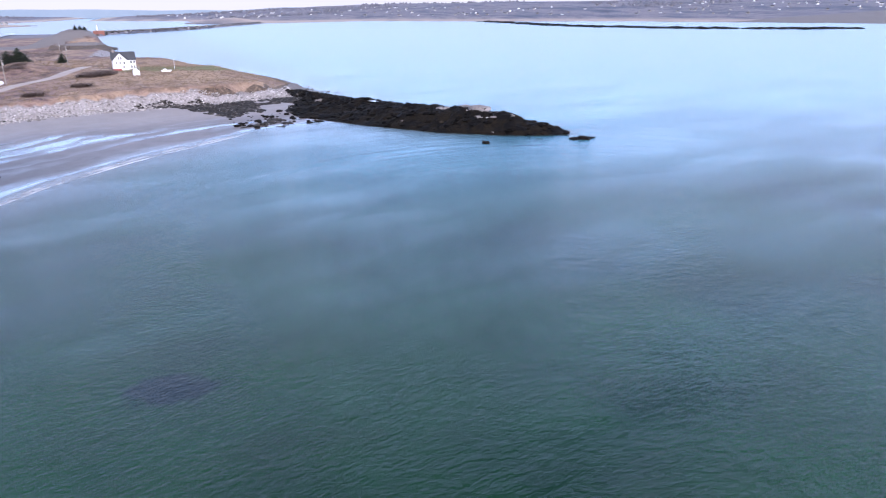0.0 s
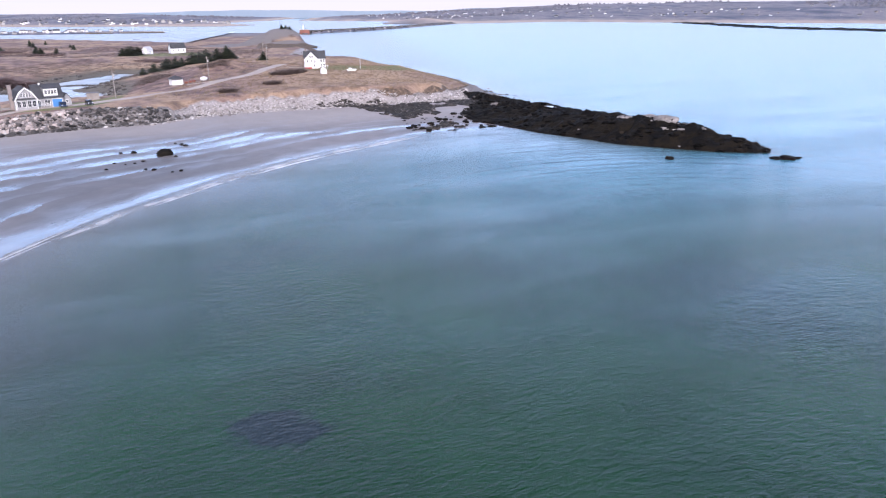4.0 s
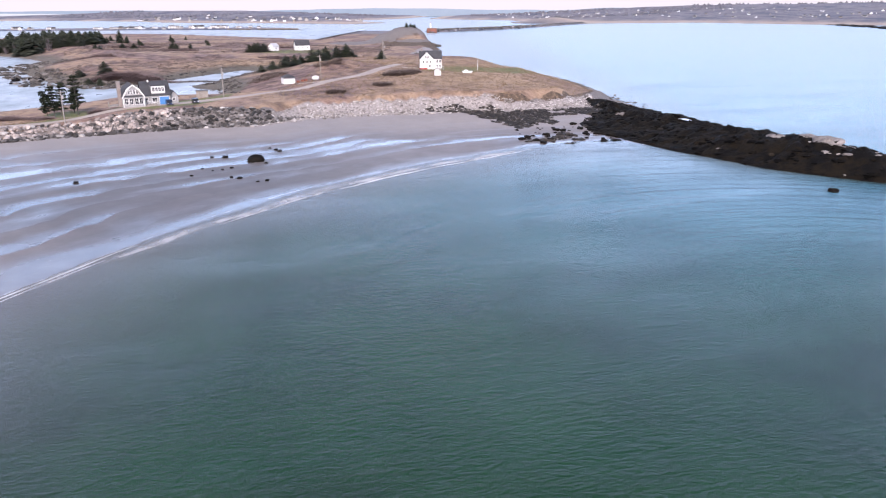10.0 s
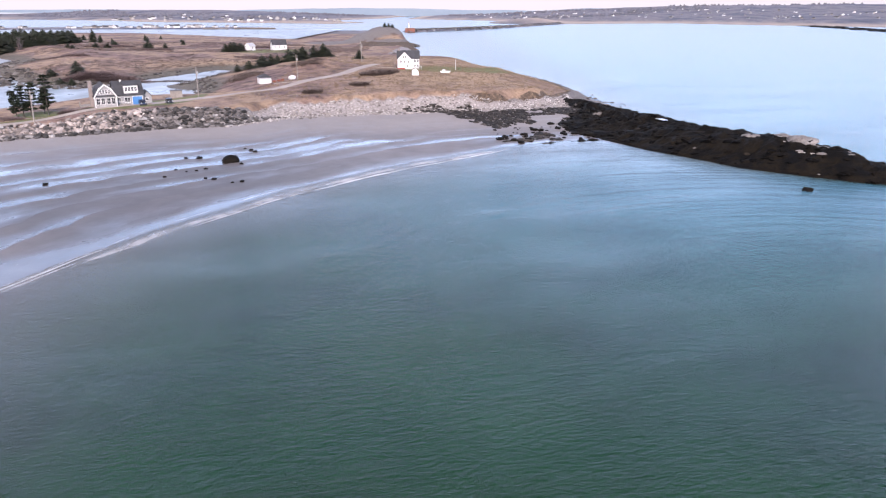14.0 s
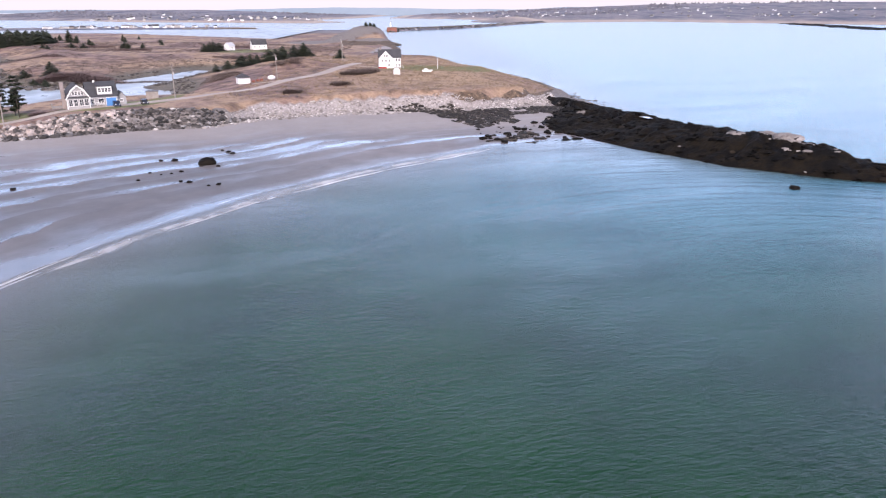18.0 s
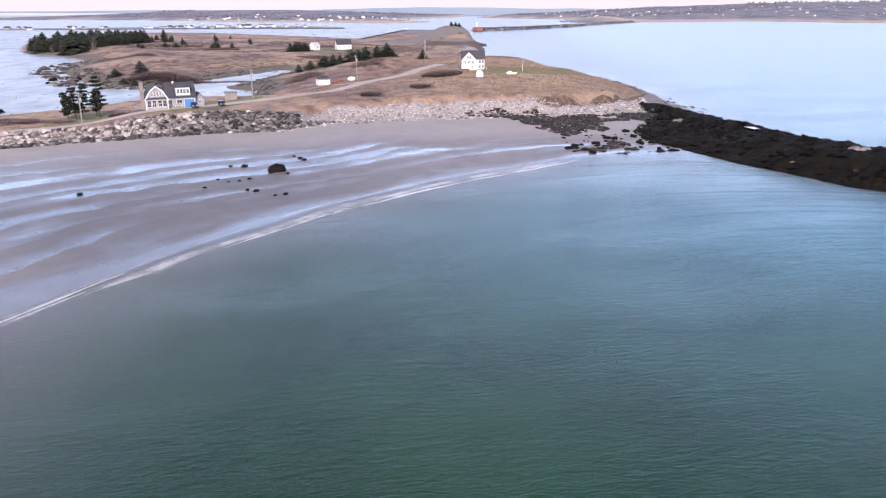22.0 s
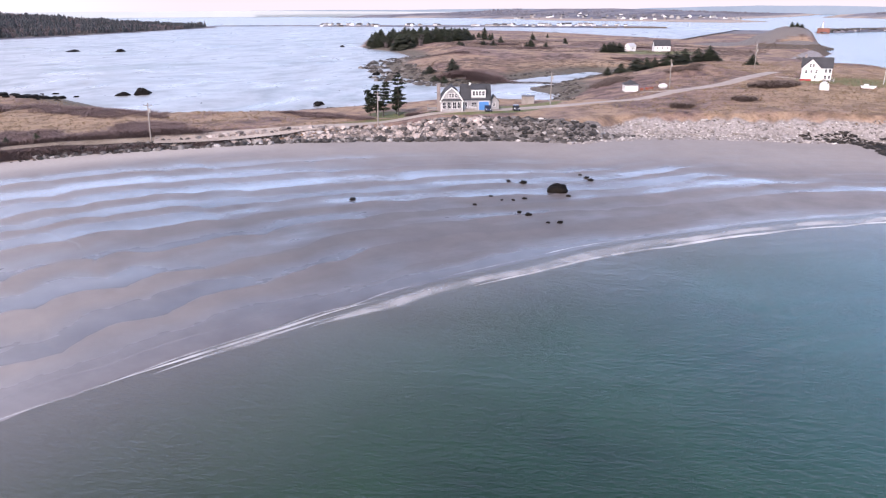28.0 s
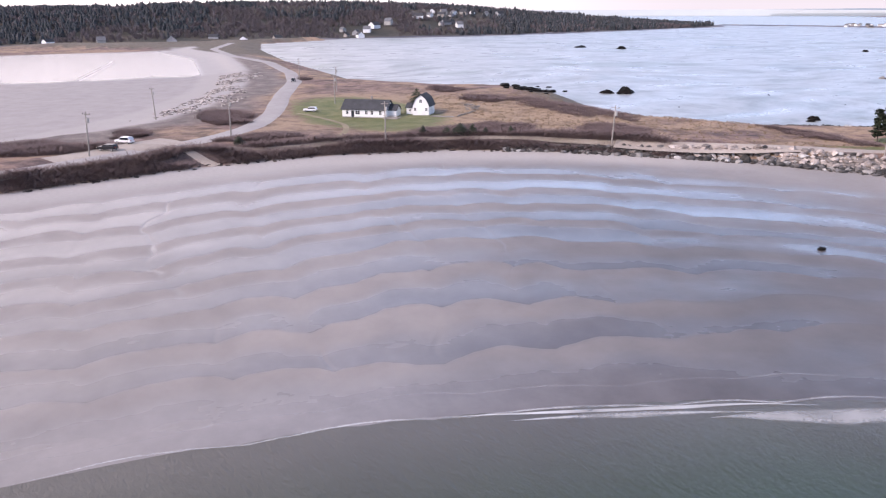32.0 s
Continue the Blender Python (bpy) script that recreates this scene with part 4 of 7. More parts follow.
def spit_height(X, Y):
    w = signed(SPIT_AREA, X, Y)
    w = w + 2.2 * fractal(X, Y, 11, 4, 33) * np.clip(1 - np.abs(w) / 8, 0, 1)
    r, arc = along([(x, y) for x, y, _ in RIDGE], X, Y)
    runs = np.concatenate([[0], np.cumsum([math.dist(a[:2], b[:2]) for a, b in zip(RIDGE, RIDGE[1:])])])
    top = np.interp(arc, runs, [z for *_, z in RIDGE])
    t = np.clip(w / (np.maximum(w, 0) + r + 1e-6), 0, 1)
    rough = fractal(X, Y, 9, 5, 21)
    ledge = np.abs(fractal(X * 0.8 + Y * 0.55, (Y * 0.8 - X * 0.55) * 3, 14, 4, 23))
    z = 0.8 * top * t**0.72 + 0.85 * (rough * 1.6 - ledge * 2.6 + 0.6 + 1.3 * fractal(X, Y, 2.8, 3, 27)) * np.clip(w / 3, 0, 1) * (0.4 + 0.6 * t)
    return np.where(w > 0, z, np.maximum(-3, 0.5 * w)), w, arc


def spit_material():
    m, n, l, p = material("spit_rock")
    geo = n.new("ShaderNodeNewGeometry").outputs["Position"]
    mid, fine = noise_tex(n, l, 0.22, 6, 0.7, geo), noise_tex(n, l, 1.6, 6, 0.75, geo)
    weedy = ramp(n, l, mid, [(0.3, (0.002, 0.002, 0.002)), (0.46, (0.004, 0.0035, 0.003)), (0.56, (0.013, 0.0095, 0.005)), (0.64, (0.005, 0.0042, 0.0035)), (0.8, (0.0035, 0.0033, 0.003))])
    stone = ramp(n, l, fine, [(0.3, (0.09, 0.08, 0.07)), (0.55, (0.27, 0.245, 0.225)), (0.75, (0.42, 0.39, 0.37))])
    f = math_node(n, l, "ADD", attribute(n, "pale"), math_node(n, l, "MULTIPLY", math_node(n, l, "SUBTRACT", mid, 0.5), 1.6))
    c = mix(n, l, ramp(n, l, f, [(0.5, (0, 0, 0)), (0.66, (1, 1, 1))]), weedy, stone)
    l.new(c, p.inputs["Base Color"])
    p.inputs["Roughness"].default_value, p.inputs["Specular IOR Level"].default_value = 0.8, 0.15
    bump(n, l, p, math_node(n, l, "ADD", mid, fine), 1.0, 0.5)
    return m


qx, qy = np.arange(24, 120, 0.75), np.arange(128, 312, 0.75)
QX, QY = np.meshgrid(qx, qy)
QZ, qw, qarc = spit_height(QX, QY)
pale = 0.9 * np.exp(-((QX - 90.5) / 4) ** 2 - ((QY - 177) / 5) ** 2) + 0.45 * step((QZ - 4.6) / 2.2) + 0.5 * np.exp(-((QX - 47) / 8) ** 2 - ((QY - 268) / 9) ** 2) + 0.5 * np.exp(-((QX - 80) / 3) ** 2 - ((QY - 189) / 4) ** 2)
pale += 0.8 * np.exp(-((QX - 52) / 2.5) ** 2 - ((QY - 241) / 3) ** 2)
inland = step((QY - 262) / 10) * step((62 - QX) / 6)
QZ = np.where(height(QX, QY) > QZ + 0.6, QZ - 0.8 * inland, QZ)
spit = grid_mesh("rock_spit", qx, qy, QZ, spit_material(), dict(pale=pale), qw > -4)
tagged(spit, "dark seaweed-covered rock spit with pale granite crest", "rock", kind="structure")

weedy, bald = [], []
for i in range(2400):
    x, y = rng.uniform(34, 112), rng.uniform(136, 290)
    z_, w_, _ = spit_height(np.array([x]), np.array([y]))
    if w_[0] < 0.1 or y > 270:
        continue
    r = rng.choice((0.25, 0.3, 0.4, 0.55, 0.8))
    p_ = math.exp(-((x - 90.5) / 6) ** 2 - ((y - 176) / 9) ** 2)
    row = (x, y, float(z_[0]) - 0.2 * r, rng.random() * 6.3, r * rng.uniform(1.0, 1.6), r, r * rng.uniform(0.5, 1.1), rng.randrange(6))
    (bald if rng.random() < p_ * 0.5 + 0.012 else weedy).append(row)
ROUND = [template(stone_bm(i + 60, 2, 0.7, 0.8)) for i in range(6)]
WEEDY = island_paint("weedy_block", [(0, (0.002, 0.002, 0.002)), (0.55, (0.0045, 0.004, 0.0032)), (0.85, (0.009, 0.007, 0.005)), (0.97, (0.02, 0.016, 0.011)), (1, (0.06, 0.052, 0.045))], 0.85, 1.6, 0.7, 0.1)
WEEDY.node_tree.nodes["Principled BSDF"].inputs["Specular IOR Level"].default_value = 0.1
scatter("spit_boulders", ROUND, weedy, WEEDY, "dark weedy blocks heaped over the spit", "rocks")
scatter("pale_boulders", ROUND, bald, island_paint("bare_granite", [(0, (0.18, 0.165, 0.155)), (1, (0.38, 0.355, 0.335))], 0.85, 1.2), "bare pale granite blocks on the crest", "rocks")
for i, (x, y, sx_, sy_, sz_) in enumerate([(89.3, 176.5, 3.4, 2.4, 1.9), (92.6, 172.5, 2.6, 2.0, 1.3), (86.5, 181.5, 2.6, 1.8, 1.6), (81, 187.5, 2.4, 1.6, 1.2), (95.5, 167.5, 1.8, 1.4, 1.0)]):
    z_ = float(spit_height(np.array([x]), np.array([y]))[0][0])
    ob = part("boulder", stone_bm(i + 140, 3, 0.9, 0.35), PALE_GRANITE, m=Matrix.LocRotScale((x, y, z_ - 0.7), Euler((0, 0, 1.1 * i)), (sx_, sy_, sz_)), smooth=True)
    tagged(ob, "large rounded pale granite boulder on the spit", "boulder", "pale crest boulders")
tide_pool = B()
bmesh.ops.create_circle(tide_pool, cap_ends=True, segments=14, radius=1)
for w in tide_pool.verts:
    w.co = Vector((w.co.x * (3.2 + noise.noise(w.co * 3)), w.co.y * (1.1 + 0.5 * noise.noise(w.co * 5)), 0))
bmesh.ops.solidify(tide_pool, geom=tide_pool.faces[:], thickness=0.05)
pool_z = float(spit_height(np.array([67.5]), np.array([222.0]))[0][0])
tagged(part("tide_pool", tide_pool, paint("pool_ice", (0.5, 0.54, 0.6), (0.62, 0.66, 0.7), 0.15, 0.5, 0.02), m=pose(67.5, 222, pool_z + 0.25, 0, 4, -58)), "bright tide pool among the dark rocks", "water", kind="structure")

# ---- boulders on the sand ----
BOULDER_MESH = [part("boulder", stone_bm(i + 40, 3, 0.62, 0.4), WEED_ROCK, smooth=True) for i in range(5)]


def crag_bm(seed):
    bm = stone_bm(seed, 3, 1.0, 0.55)
    for v in bm.verts:
        k = max(v.co.z, -0.3)
        v.co.x, v.co.y = v.co.x * (1.1 - 0.55 * k) + 0.12 * k, v.co.y * (1.1 - 0.5 * k)
        v.co += Vector((1, 1, 0.6)) * 0.1 * noise.noise(v.co * 4 + Vector((seed, 0, 0)))
    return bm


CRAG_MESH = [part("crag", crag_bm(i + 170), WEED_ROCK) for i in range(3)]


def boulder(x, y, r, i, label="", group="", z=None, name="boulder", squash=1.0):
    ob = (CRAG_MESH[i % 3] if group == "bay rocks" else BOULDER_MESH[i % 5]).copy()
    ob.name = name
    scene.collection.objects.link(ob)
    z = ground_z(x, y) if z is None else z
    ob.matrix_basis = pose(x, y, z + r * 0.2 * squash, 0, 0, 67 * i) @ Matrix.Diagonal((r, r * 0.8, r * squash, 1))
    return tagged(ob, label or "dark seaweed-covered boulder lying on the wet sand", "rock", group)


boulder(-51, 173.3, 2.0, 0, "largest dark weedy boulder standing in a beach pool", "beach boulders", squash=0.95)
for i, (x, y, r) in enumerate([(-59.3, 175.5, 0.95), (-62.5, 175.2, 0.6), (-61, 163.5, 0.5), (-43.4, 154.6, 0.7), (-45.2, 153.5, 0.5), (-50, 156, 0.75), (-52, 156.6, 0.6), (-61, 156.5, 0.55),
                               (-49, 185.5, 0.7), (-47.6, 184, 0.8), (-51, 187, 0.5), (-83, 148, 0.75), (-56, 163, 0.5), (-54.5, 165, 0.6), (-58, 162, 0.4), (-47.8, 171, 0.6)]):
    boulder(x, y, r * 0.8, i + 1, "", "beach boulders", squash=0.8)
boulder(77.3, 147.4, 1.1, 2, "small dark rock awash in the sea", "offshore rocks", z=-0.1)
for i, (x, y, r) in enumerate([(103.6, 142.6, 1.7), (106.0, 142.0, 2.3), (108.4, 142.4, 1.5), (110.2, 143.0, 0.9)]):
    boulder(x, y, r, i, "dark seaweed rock off the tip of the spit", "offshore rocks", z=-0.3, squash=0.6)
for i, (x, y, r) in enumerate([(-268.5, 251.5, 4.2), (-271.5, 244.5, 2.6), (-266, 247, 1.0), (-177.4, 257.3, 2.2), (-175, 253, 1.4), (-232, 376, 2.6), (-227, 382, 2.2), (-225, 361, 1.6), (-221, 381, 2.4), (-217, 372, 1.5), (-236, 383, 1.8),
                               (-614, 460, 7), (-571, 476, 4), (-441, 626, 3), (-221, 240, 0.7), (-160, 262, 1.0), (-152, 275, 0.9), (-236, 300, 0.8), (-200, 300, 0.7)]):
    boulder(x, y, r, i + 2, "dark rock standing in the shallow tidal bay", "bay rocks", z=1.7, squash=0.55 if r < 5 else 0.22)
for i in range(60):
    k = rng.random()
    x, y = -300 + 26 * k + rng.gauss(0, 7), 231 - 26 * k + rng.gauss(0, 4)
    boulder(x, y, rng.choice((0.5, 0.7, 0.9, 1.3, 2.2)), i, "dark rock of the ledge at the bay point", "bay ledge rocks", z=max(1.9, ground_z(x, y)), squash=0.6)
for i in range(70):
    k = rng.random()
    x, y = 16 + 32 * rng.random(), 204 + 30 * rng.random()
    if ground_z(x, y) > -0.3:
        boulder(x, y, rng.choice((0.35, 0.5, 0.7, 1.2)), i, "seaweed-covered rock at the edge of the sand", "foreshore rocks", squash=0.6)
for ob in BOULDER_MESH + CRAG_MESH:
    bpy.data.objects.remove(ob)

# seaweed bank and cobbles under the headland
WEED_BANK = [(-14, 252), (-2, 254), (11, 255), (22, 254), (32, 257), (43, 261), (52, 265), (56, 257), (50, 252), (41, 251), (31, 247), (27, 236), (18, 226), (10, 236), (0, 247), (-12, 250)]
spots = []
xs, ys = sample_area(16000, -18, 58, 204, 268)
inner, uu, zz = signed(WEED_BANK, xs, ys), signed(LAND, xs, ys), height(xs, ys)
clump = wobble(xs, ys, 5, 4) + 0.6 * wobble(xs, ys, 2.2, 7)
for x, y, w, a, z, k in zip(xs, ys, inner, uu, zz, clump):
    low = math.exp(-((x - 18) / 9) ** 2 - ((y - 230) / 9) ** 2)
    lone = 14 < x < 46 and 204 < y < 240 and a > -2 and k > 0.75
    if (w > -1.5 and k * 0.8 + 0.25 * min(w, 2) + 0.7 * low > 0.1) or lone:
        r = rng.uniform(0.2, 0.6) * (1.6 if lone and rng.random() < 0.3 else 1)
        spots.append((x, y, z + 0.05 * r, rng.random() * 6.3, r * 1.4, r, r * 0.7, rng.randrange(6)))
scatter("seaweed_bank", STONES, spots, island_paint("weed_bank", [(0, (0.006, 0.006, 0.006)), (0.5, (0.014, 0.012, 0.01)), (0.8, (0.035, 0.027, 0.018)), (0.95, (0.07, 0.06, 0.05)), (1, (0.2, 0.18, 0.165))], 0.7, 1.6, 0.6), "bank of small dark rocks hung with seaweed", "rocks")
COBBLE = island_paint("pale_cobble", [(0.0, (0.09, 0.082, 0.077)), (0.25, (0.26, 0.24, 0.228)), (0.7, (0.39, 0.365, 0.348)), (0.93, (0.5, 0.475, 0.455)), (1.0, (0.68, 0.66, 0.64))], 0.85, 1.5)
spots = []
xs, ys = sample_area(42000, -66, 52, 206, 300)
vv, zz = signed(UPLAND, xs, ys), height(xs, ys)
for x, y, c, z in zip(xs, ys, vv, zz):
    width = np.interp(x, [-66, -50, -40, -5, 10, 52], [2, 5, 5.5, 6, 4, 7])
    high = np.interp(x, [-66, -52, -20, 10, 20, 52], [3, 5.4, 5.2, 4.8, 3.4, 3.0])
    if -width < c < high and rng.random() < (0.85 if c > -2 else 0.4):
        r = rng.uniform(0.12, 0.32) * (2.2 if rng.random() < 0.06 else 1)
        spots.append((x, y, z + 0.15 * r, rng.random() * 6.3, r * 1.2, r, r, rng.randrange(6)))
scatter("cobble_beach", STONES, spots, COBBLE, "pale grey cobbles piled below the headland", "cobbles")

# ---- riprap wall ----
WRACK_ROCK = island_paint("muddy_rock", [(0, (0.03, 0.027, 0.024)), (0.6, (0.085, 0.075, 0.065)), (1, (0.2, 0.185, 0.17))], 0.85, 1.5)
riprap = thing("riprap_wall", pose(-100, 200, 0), "riprap wall of pale pink and grey granite blocks", "sea wall", kind="structure")
STONE_MESH = []
for i in range(8):
    me = bpy.data.meshes.new("stone")
    bm = stone_bm(i + 80, 1, 0.8, 0.75)
    bm.to_mesh(me)
    bm.free()
    me.materials.append(RIPRAP)
    STONE_MESH.append(me)
DARK_RIPRAP = island_paint("dark_riprap", [(0.0, (0.02, 0.02, 0.019)), (0.45, (0.062, 0.058, 0.055)), (0.8, (0.14, 0.13, 0.126)), (0.94, (0.25, 0.24, 0.23)), (1.0, (0.55, 0.53, 0.51))], 0.85, 1.2)
xs, ys = sample_area(52000, -172, -34, 138, 262)
vv, zz = signed(UPLAND, xs, ys), height(xs, ys)
toe_arc = along(TOE, xs, ys)[1]
singles, rest, taken = [], [], {}
for x, y, c, z, s in zip(xs, ys, vv, zz, toe_arc):
    wide = np.interp(x, [-172, -155, -120, -95, -74, -62, -54, -38], [2.2, 3.4, 6.5, 9.5, 8.5, 5.0, -0.8, -1.2])
    if not -1.2 < c < wide:
        continue
    r = rng.choice((0.34, 0.42, 0.5, 0.62, 0.85)) * rng.uniform(0.85, 1.15) if x > -150 else rng.uniform(0.4, 0.8)
    cell = (int(x / 0.76), int(y / 0.76))
    if cell in taken:
        continue
    taken[cell] = 1
    row = (x, y, z + 0.25 * r, rng.random() * 6.3, r * rng.uniform(0.9, 1.4), r, r * rng.uniform(0.7, 1.1), rng.randrange(8))
    pale_stone = c > 1.5 and -150 < x < -88
    (singles if pale_stone and len(singles) < 300 else rest).append(row)
for x, y, z, turn, a, b_, c, k in singles:
    ob = new("stone", STONE_MESH[k])
    ob.matrix_basis = Matrix.LocRotScale((x + 100, y - 200, z), Euler((rng.uniform(-0.4, 0.4), rng.uniform(-0.4, 0.4), turn)), (a, b_, c))
    ob.parent = riprap
pale_rest, dark_rest = [], []
for row in rest:
    d = float(signed(UPLAND, np.array([row[0]]), np.array([row[1]]))[0])
    (pale_rest if d > 1.8 and -146 < row[0] < -84 and rng.random() < 0.85 - 0.012 * max(0, row[0] + 118) else dark_rest).append((row[0] + 100, row[1] - 200) + row[2:])
PALE_RIPRAP = island_paint("pale_riprap", [(0.0, (0.07, 0.063, 0.06)), (0.3, (0.2, 0.175, 0.163)), (0.75, (0.4, 0.352, 0.325)), (1.0, (0.62, 0.565, 0.53))], 0.85, 1.2)
scatter("stones", STONES, pale_rest, PALE_RIPRAP, "pale granite blocks", "", riprap)
scatter("dark_stones", STONES, dark_rest, DARK_RIPRAP, "dark lower blocks", "", riprap)


# ---- roads ----
def road_strip(name, line, width, mat, label, lift=0.10):
    pts = []
    for (x0, y0), (x1, y1) in zip(line, line[1:]):
        k = max(2, int(math.dist((x0, y0), (x1, y1)) / 2.0))
        pts += [(x0 + (x1 - x0) * i / k, y0 + (y1 - y0) * i / k) for i in range(k)]
    P = np.array(pts + [line[-1]], float)
    for _ in range(10):
        P[1:-1] = 0.25 * P[:-2] + 0.5 * P[1:-1] + 0.25 * P[2:]
    T = np.gradient(P, axis=0)
    T /= np.linalg.norm(T, axis=1)[:, None]
    N = np.stack([-T[:, 1], T[:, 0]], 1)
    cols = np.linspace(-1, 1, 7)
    edge = 1 + 0.10 * fractal(P[:, 0], P[:, 1], 9, 3, 31)
    rows = [P + N * (c * width / 2 * edge)[:, None] for c in cols]
    Zc = height(P[:, 0], P[:, 1])
    verts, faces = [], []
    for j, (c, R) in enumerate(zip(cols, rows)):
        Z = np.maximum(height(R[:, 0], R[:, 1]), Zc - 0.15) + lift * (1 if abs(c) < 0.95 else -2.0)
        verts += list(zip(R[:, 0], R[:, 1], Z))
    n = len(P)
    for j in range(6):
        faces += [(j * n + i, (j + 1) * n + i, (j + 1) * n + i + 1, j * n + i + 1) for i in range(n - 1)]
    ob = mesh_part(name, verts, faces, mat, smooth=True)
    return tagged(ob, label, "road", kind="structure")


GRAVEL = paint("pale_gravel", (0.31, 0.265, 0.23), (0.44, 0.385, 0.34), 0.9, 0.5, 0.4)
ASPHALT = paint("worn_pale_asphalt", (0.30, 0.28, 0.275), (0.38, 0.36, 0.35), 0.85, 0.3, 0.2)
road_strip("road_main", ROAD, 8.6, ASPHALT, "pale worn road curving over the isthmus")
road_strip("road_shore", SHORE_ROAD[5:], 6.8, GRAVEL, "pale gravel shore road behind the sea wall")
road_strip("track_dune", SHORE_ROAD[:7], 3.2, paint("sandy_track", (0.2, 0.165, 0.13), (0.33, 0.285, 0.24), 0.95, 0.5), "narrow sandy track behind the dune thicket", 0.05)
road_strip("track_beach", [(-191, 62), (-183, 66), (-176, 71)], 3.5, GRAVEL, "sandy track down to the beach")
road_strip("parking_place", [(-184, 38), (-190, 47), (-196, 55), (-202, 64)], 15, GRAVEL, "pale gravel parking place beside the road", 0.07)
road_strip("track_field", [(-186, 100), (-200, 108), (-216, 112), (-232, 108), (-243, 104)], 2.2, paint("worn_track", (0.2, 0.16, 0.1), (0.3, 0.25, 0.17), 0.95, 0.5), "worn grass track to the long house", 0.04)
road_strip("driveway_house", [(-104, 222), (-98, 229.5), (-93.5, 231)], 3.4, GRAVEL, "gravel drive to the blue garage door")
road_strip("driveway_hut", [(-54.5, 292.1), (-60, 300), (-68, 302)], 3.0, GRAVEL, "gravel pull-in beside the hut")
road_strip("track_headland", [(-36.0, 351.6), (-24, 352), (-20, 346)], 2.5, GRAVEL, "gravel lane to the white house")

# ---- houses ----
WINDOW = {}


def window_mesh(w, h, bars_x=1, bars_y=1):
    key = (round(w, 2), round(h, 2), bars_x, bars_y)
    if key not in WINDOW:
        bm = B()
        for sx_, x in ((0.1, -w / 2), (0.1, w / 2)):
            box(bm, x, 0, -h / 2 - 0.05, sx_, 0.12, h + 0.1)
        for z in (-h / 2 - 0.05, h / 2 - 0.05):
            box(bm, 0, 0, z, w, 0.12, 0.1)
        for i in range(1, bars_x + 1):
            box(bm, -w / 2 + w * i / (bars_x + 1), 0.01, -h / 2, 0.05, 0.06, h)
        for i in range(1, bars_y + 1):
            box(bm, 0, 0.01, -h / 2 + h * i / (bars_y + 1), w, 0.06, 0.05)
        a = bpy.data.meshes.new("window")
        bm.to_mesh(a)
        bm.free()
        a.materials.append(TRIM)
        bm = box(B(), 0, 0.03, -h / 2, w, 0.04, h)
        g = bpy.data.meshes.new("pane")
        bm.to_mesh(g)
        bm.free()
        g.materials.append(GLASS)
        WINDOW[key] = a, g
    return WINDOW[key]


def window(parent, x, y, z, w, h, turn=0, bars_x=1, bars_y=1):
    """A framed window whose middle is at x, y, z of its house; turn 0 faces -y."""
    a, g = window_mesh(w, h, bars_x, bars_y)
    f = new("window", a)
    f.matrix_basis, f.parent = pose(x, y, z, 0, 0, turn), parent
    p = new("pane", g)
    p.parent = f
    return f


def door(parent, x, y, z, w, h, mat, turn=0, name="door", label=""):
    bm = box(B(), 0, 0, 0, w, 0.1, h, 0.02)
    for i in range(2):
        box(bm, 0, -0.06, h * (0.1 + 0.45 * i), w * 0.7, 0.04, h * 0.33)
    d = part(name, bm, mat, parent, label, pose(x, y, z, 0, 0, turn))
    part("door_frame", prism(B(), [(-w / 2 - 0.12, 0), (-w / 2, 0), (-w / 2, h), (w / 2, h), (w / 2, 0), (w / 2 + 0.12, 0), (w / 2 + 0.12, h + 0.12), (-w / 2 - 0.12, h + 0.12)], -0.04, 0.08), TRIM, d)
    return d


def slopes(bm, outline, a, b, thick=0.16):
    """A roof skin over an outline of (across, up), from a to b along y."""
    top = list(outline)
    low = [(x, z - thick) for x, z in outline]
    return prism(bm, top + low[::-1], a, b)


def gabled(parent, x0, x1, y0, y1, eave, ridge, wall_mat, roof_mat, along_x=True, over=0.3, base=0.0, roof_label=""):
    """A walled block with a pitched roof; its ridge runs along x or y."""
    cx, cy = (x0 + x1) / 2, (y0 + y1) / 2
    if along_x:
        outline = [(y0, base), (y1, base), (y1, eave), (cy, ridge), (y0, eave)]
        w = prism(B(), outline, x0, x1, "x")
        k = (ridge - eave) / (cy - y0)
        r = prism(B(), [(y0 - over, eave - over * k + 0.05), (cy, ridge + 0.05), (y1 + over, eave - over * k + 0.05), (y1 + over, eave - over * k + 0.22), (cy, ridge + 0.24), (y0 - over, eave - over * k + 0.22)], x0 - over, x1 + over, "x")
    else:
        outline = [(x0, base), (x1, base), (x1, eave), (cx, ridge), (x0, eave)]
        w = prism(B(), outline, y0, y1, "y")
        k = (ridge - eave) / (cx - x0)
        r = prism(B(), [(x0 - over, eave - over * k + 0.05), (cx, ridge + 0.05), (x1 + over, eave - over * k + 0.05), (x1 + over, eave - over * k + 0.22), (cx, ridge + 0.24), (x0 - over, eave - over * k + 0.22)], y0 - over, y1 + over, "y")
    part("wall", w, wall_mat, parent)
    part("roof", r, roof_mat, parent, roof_label)


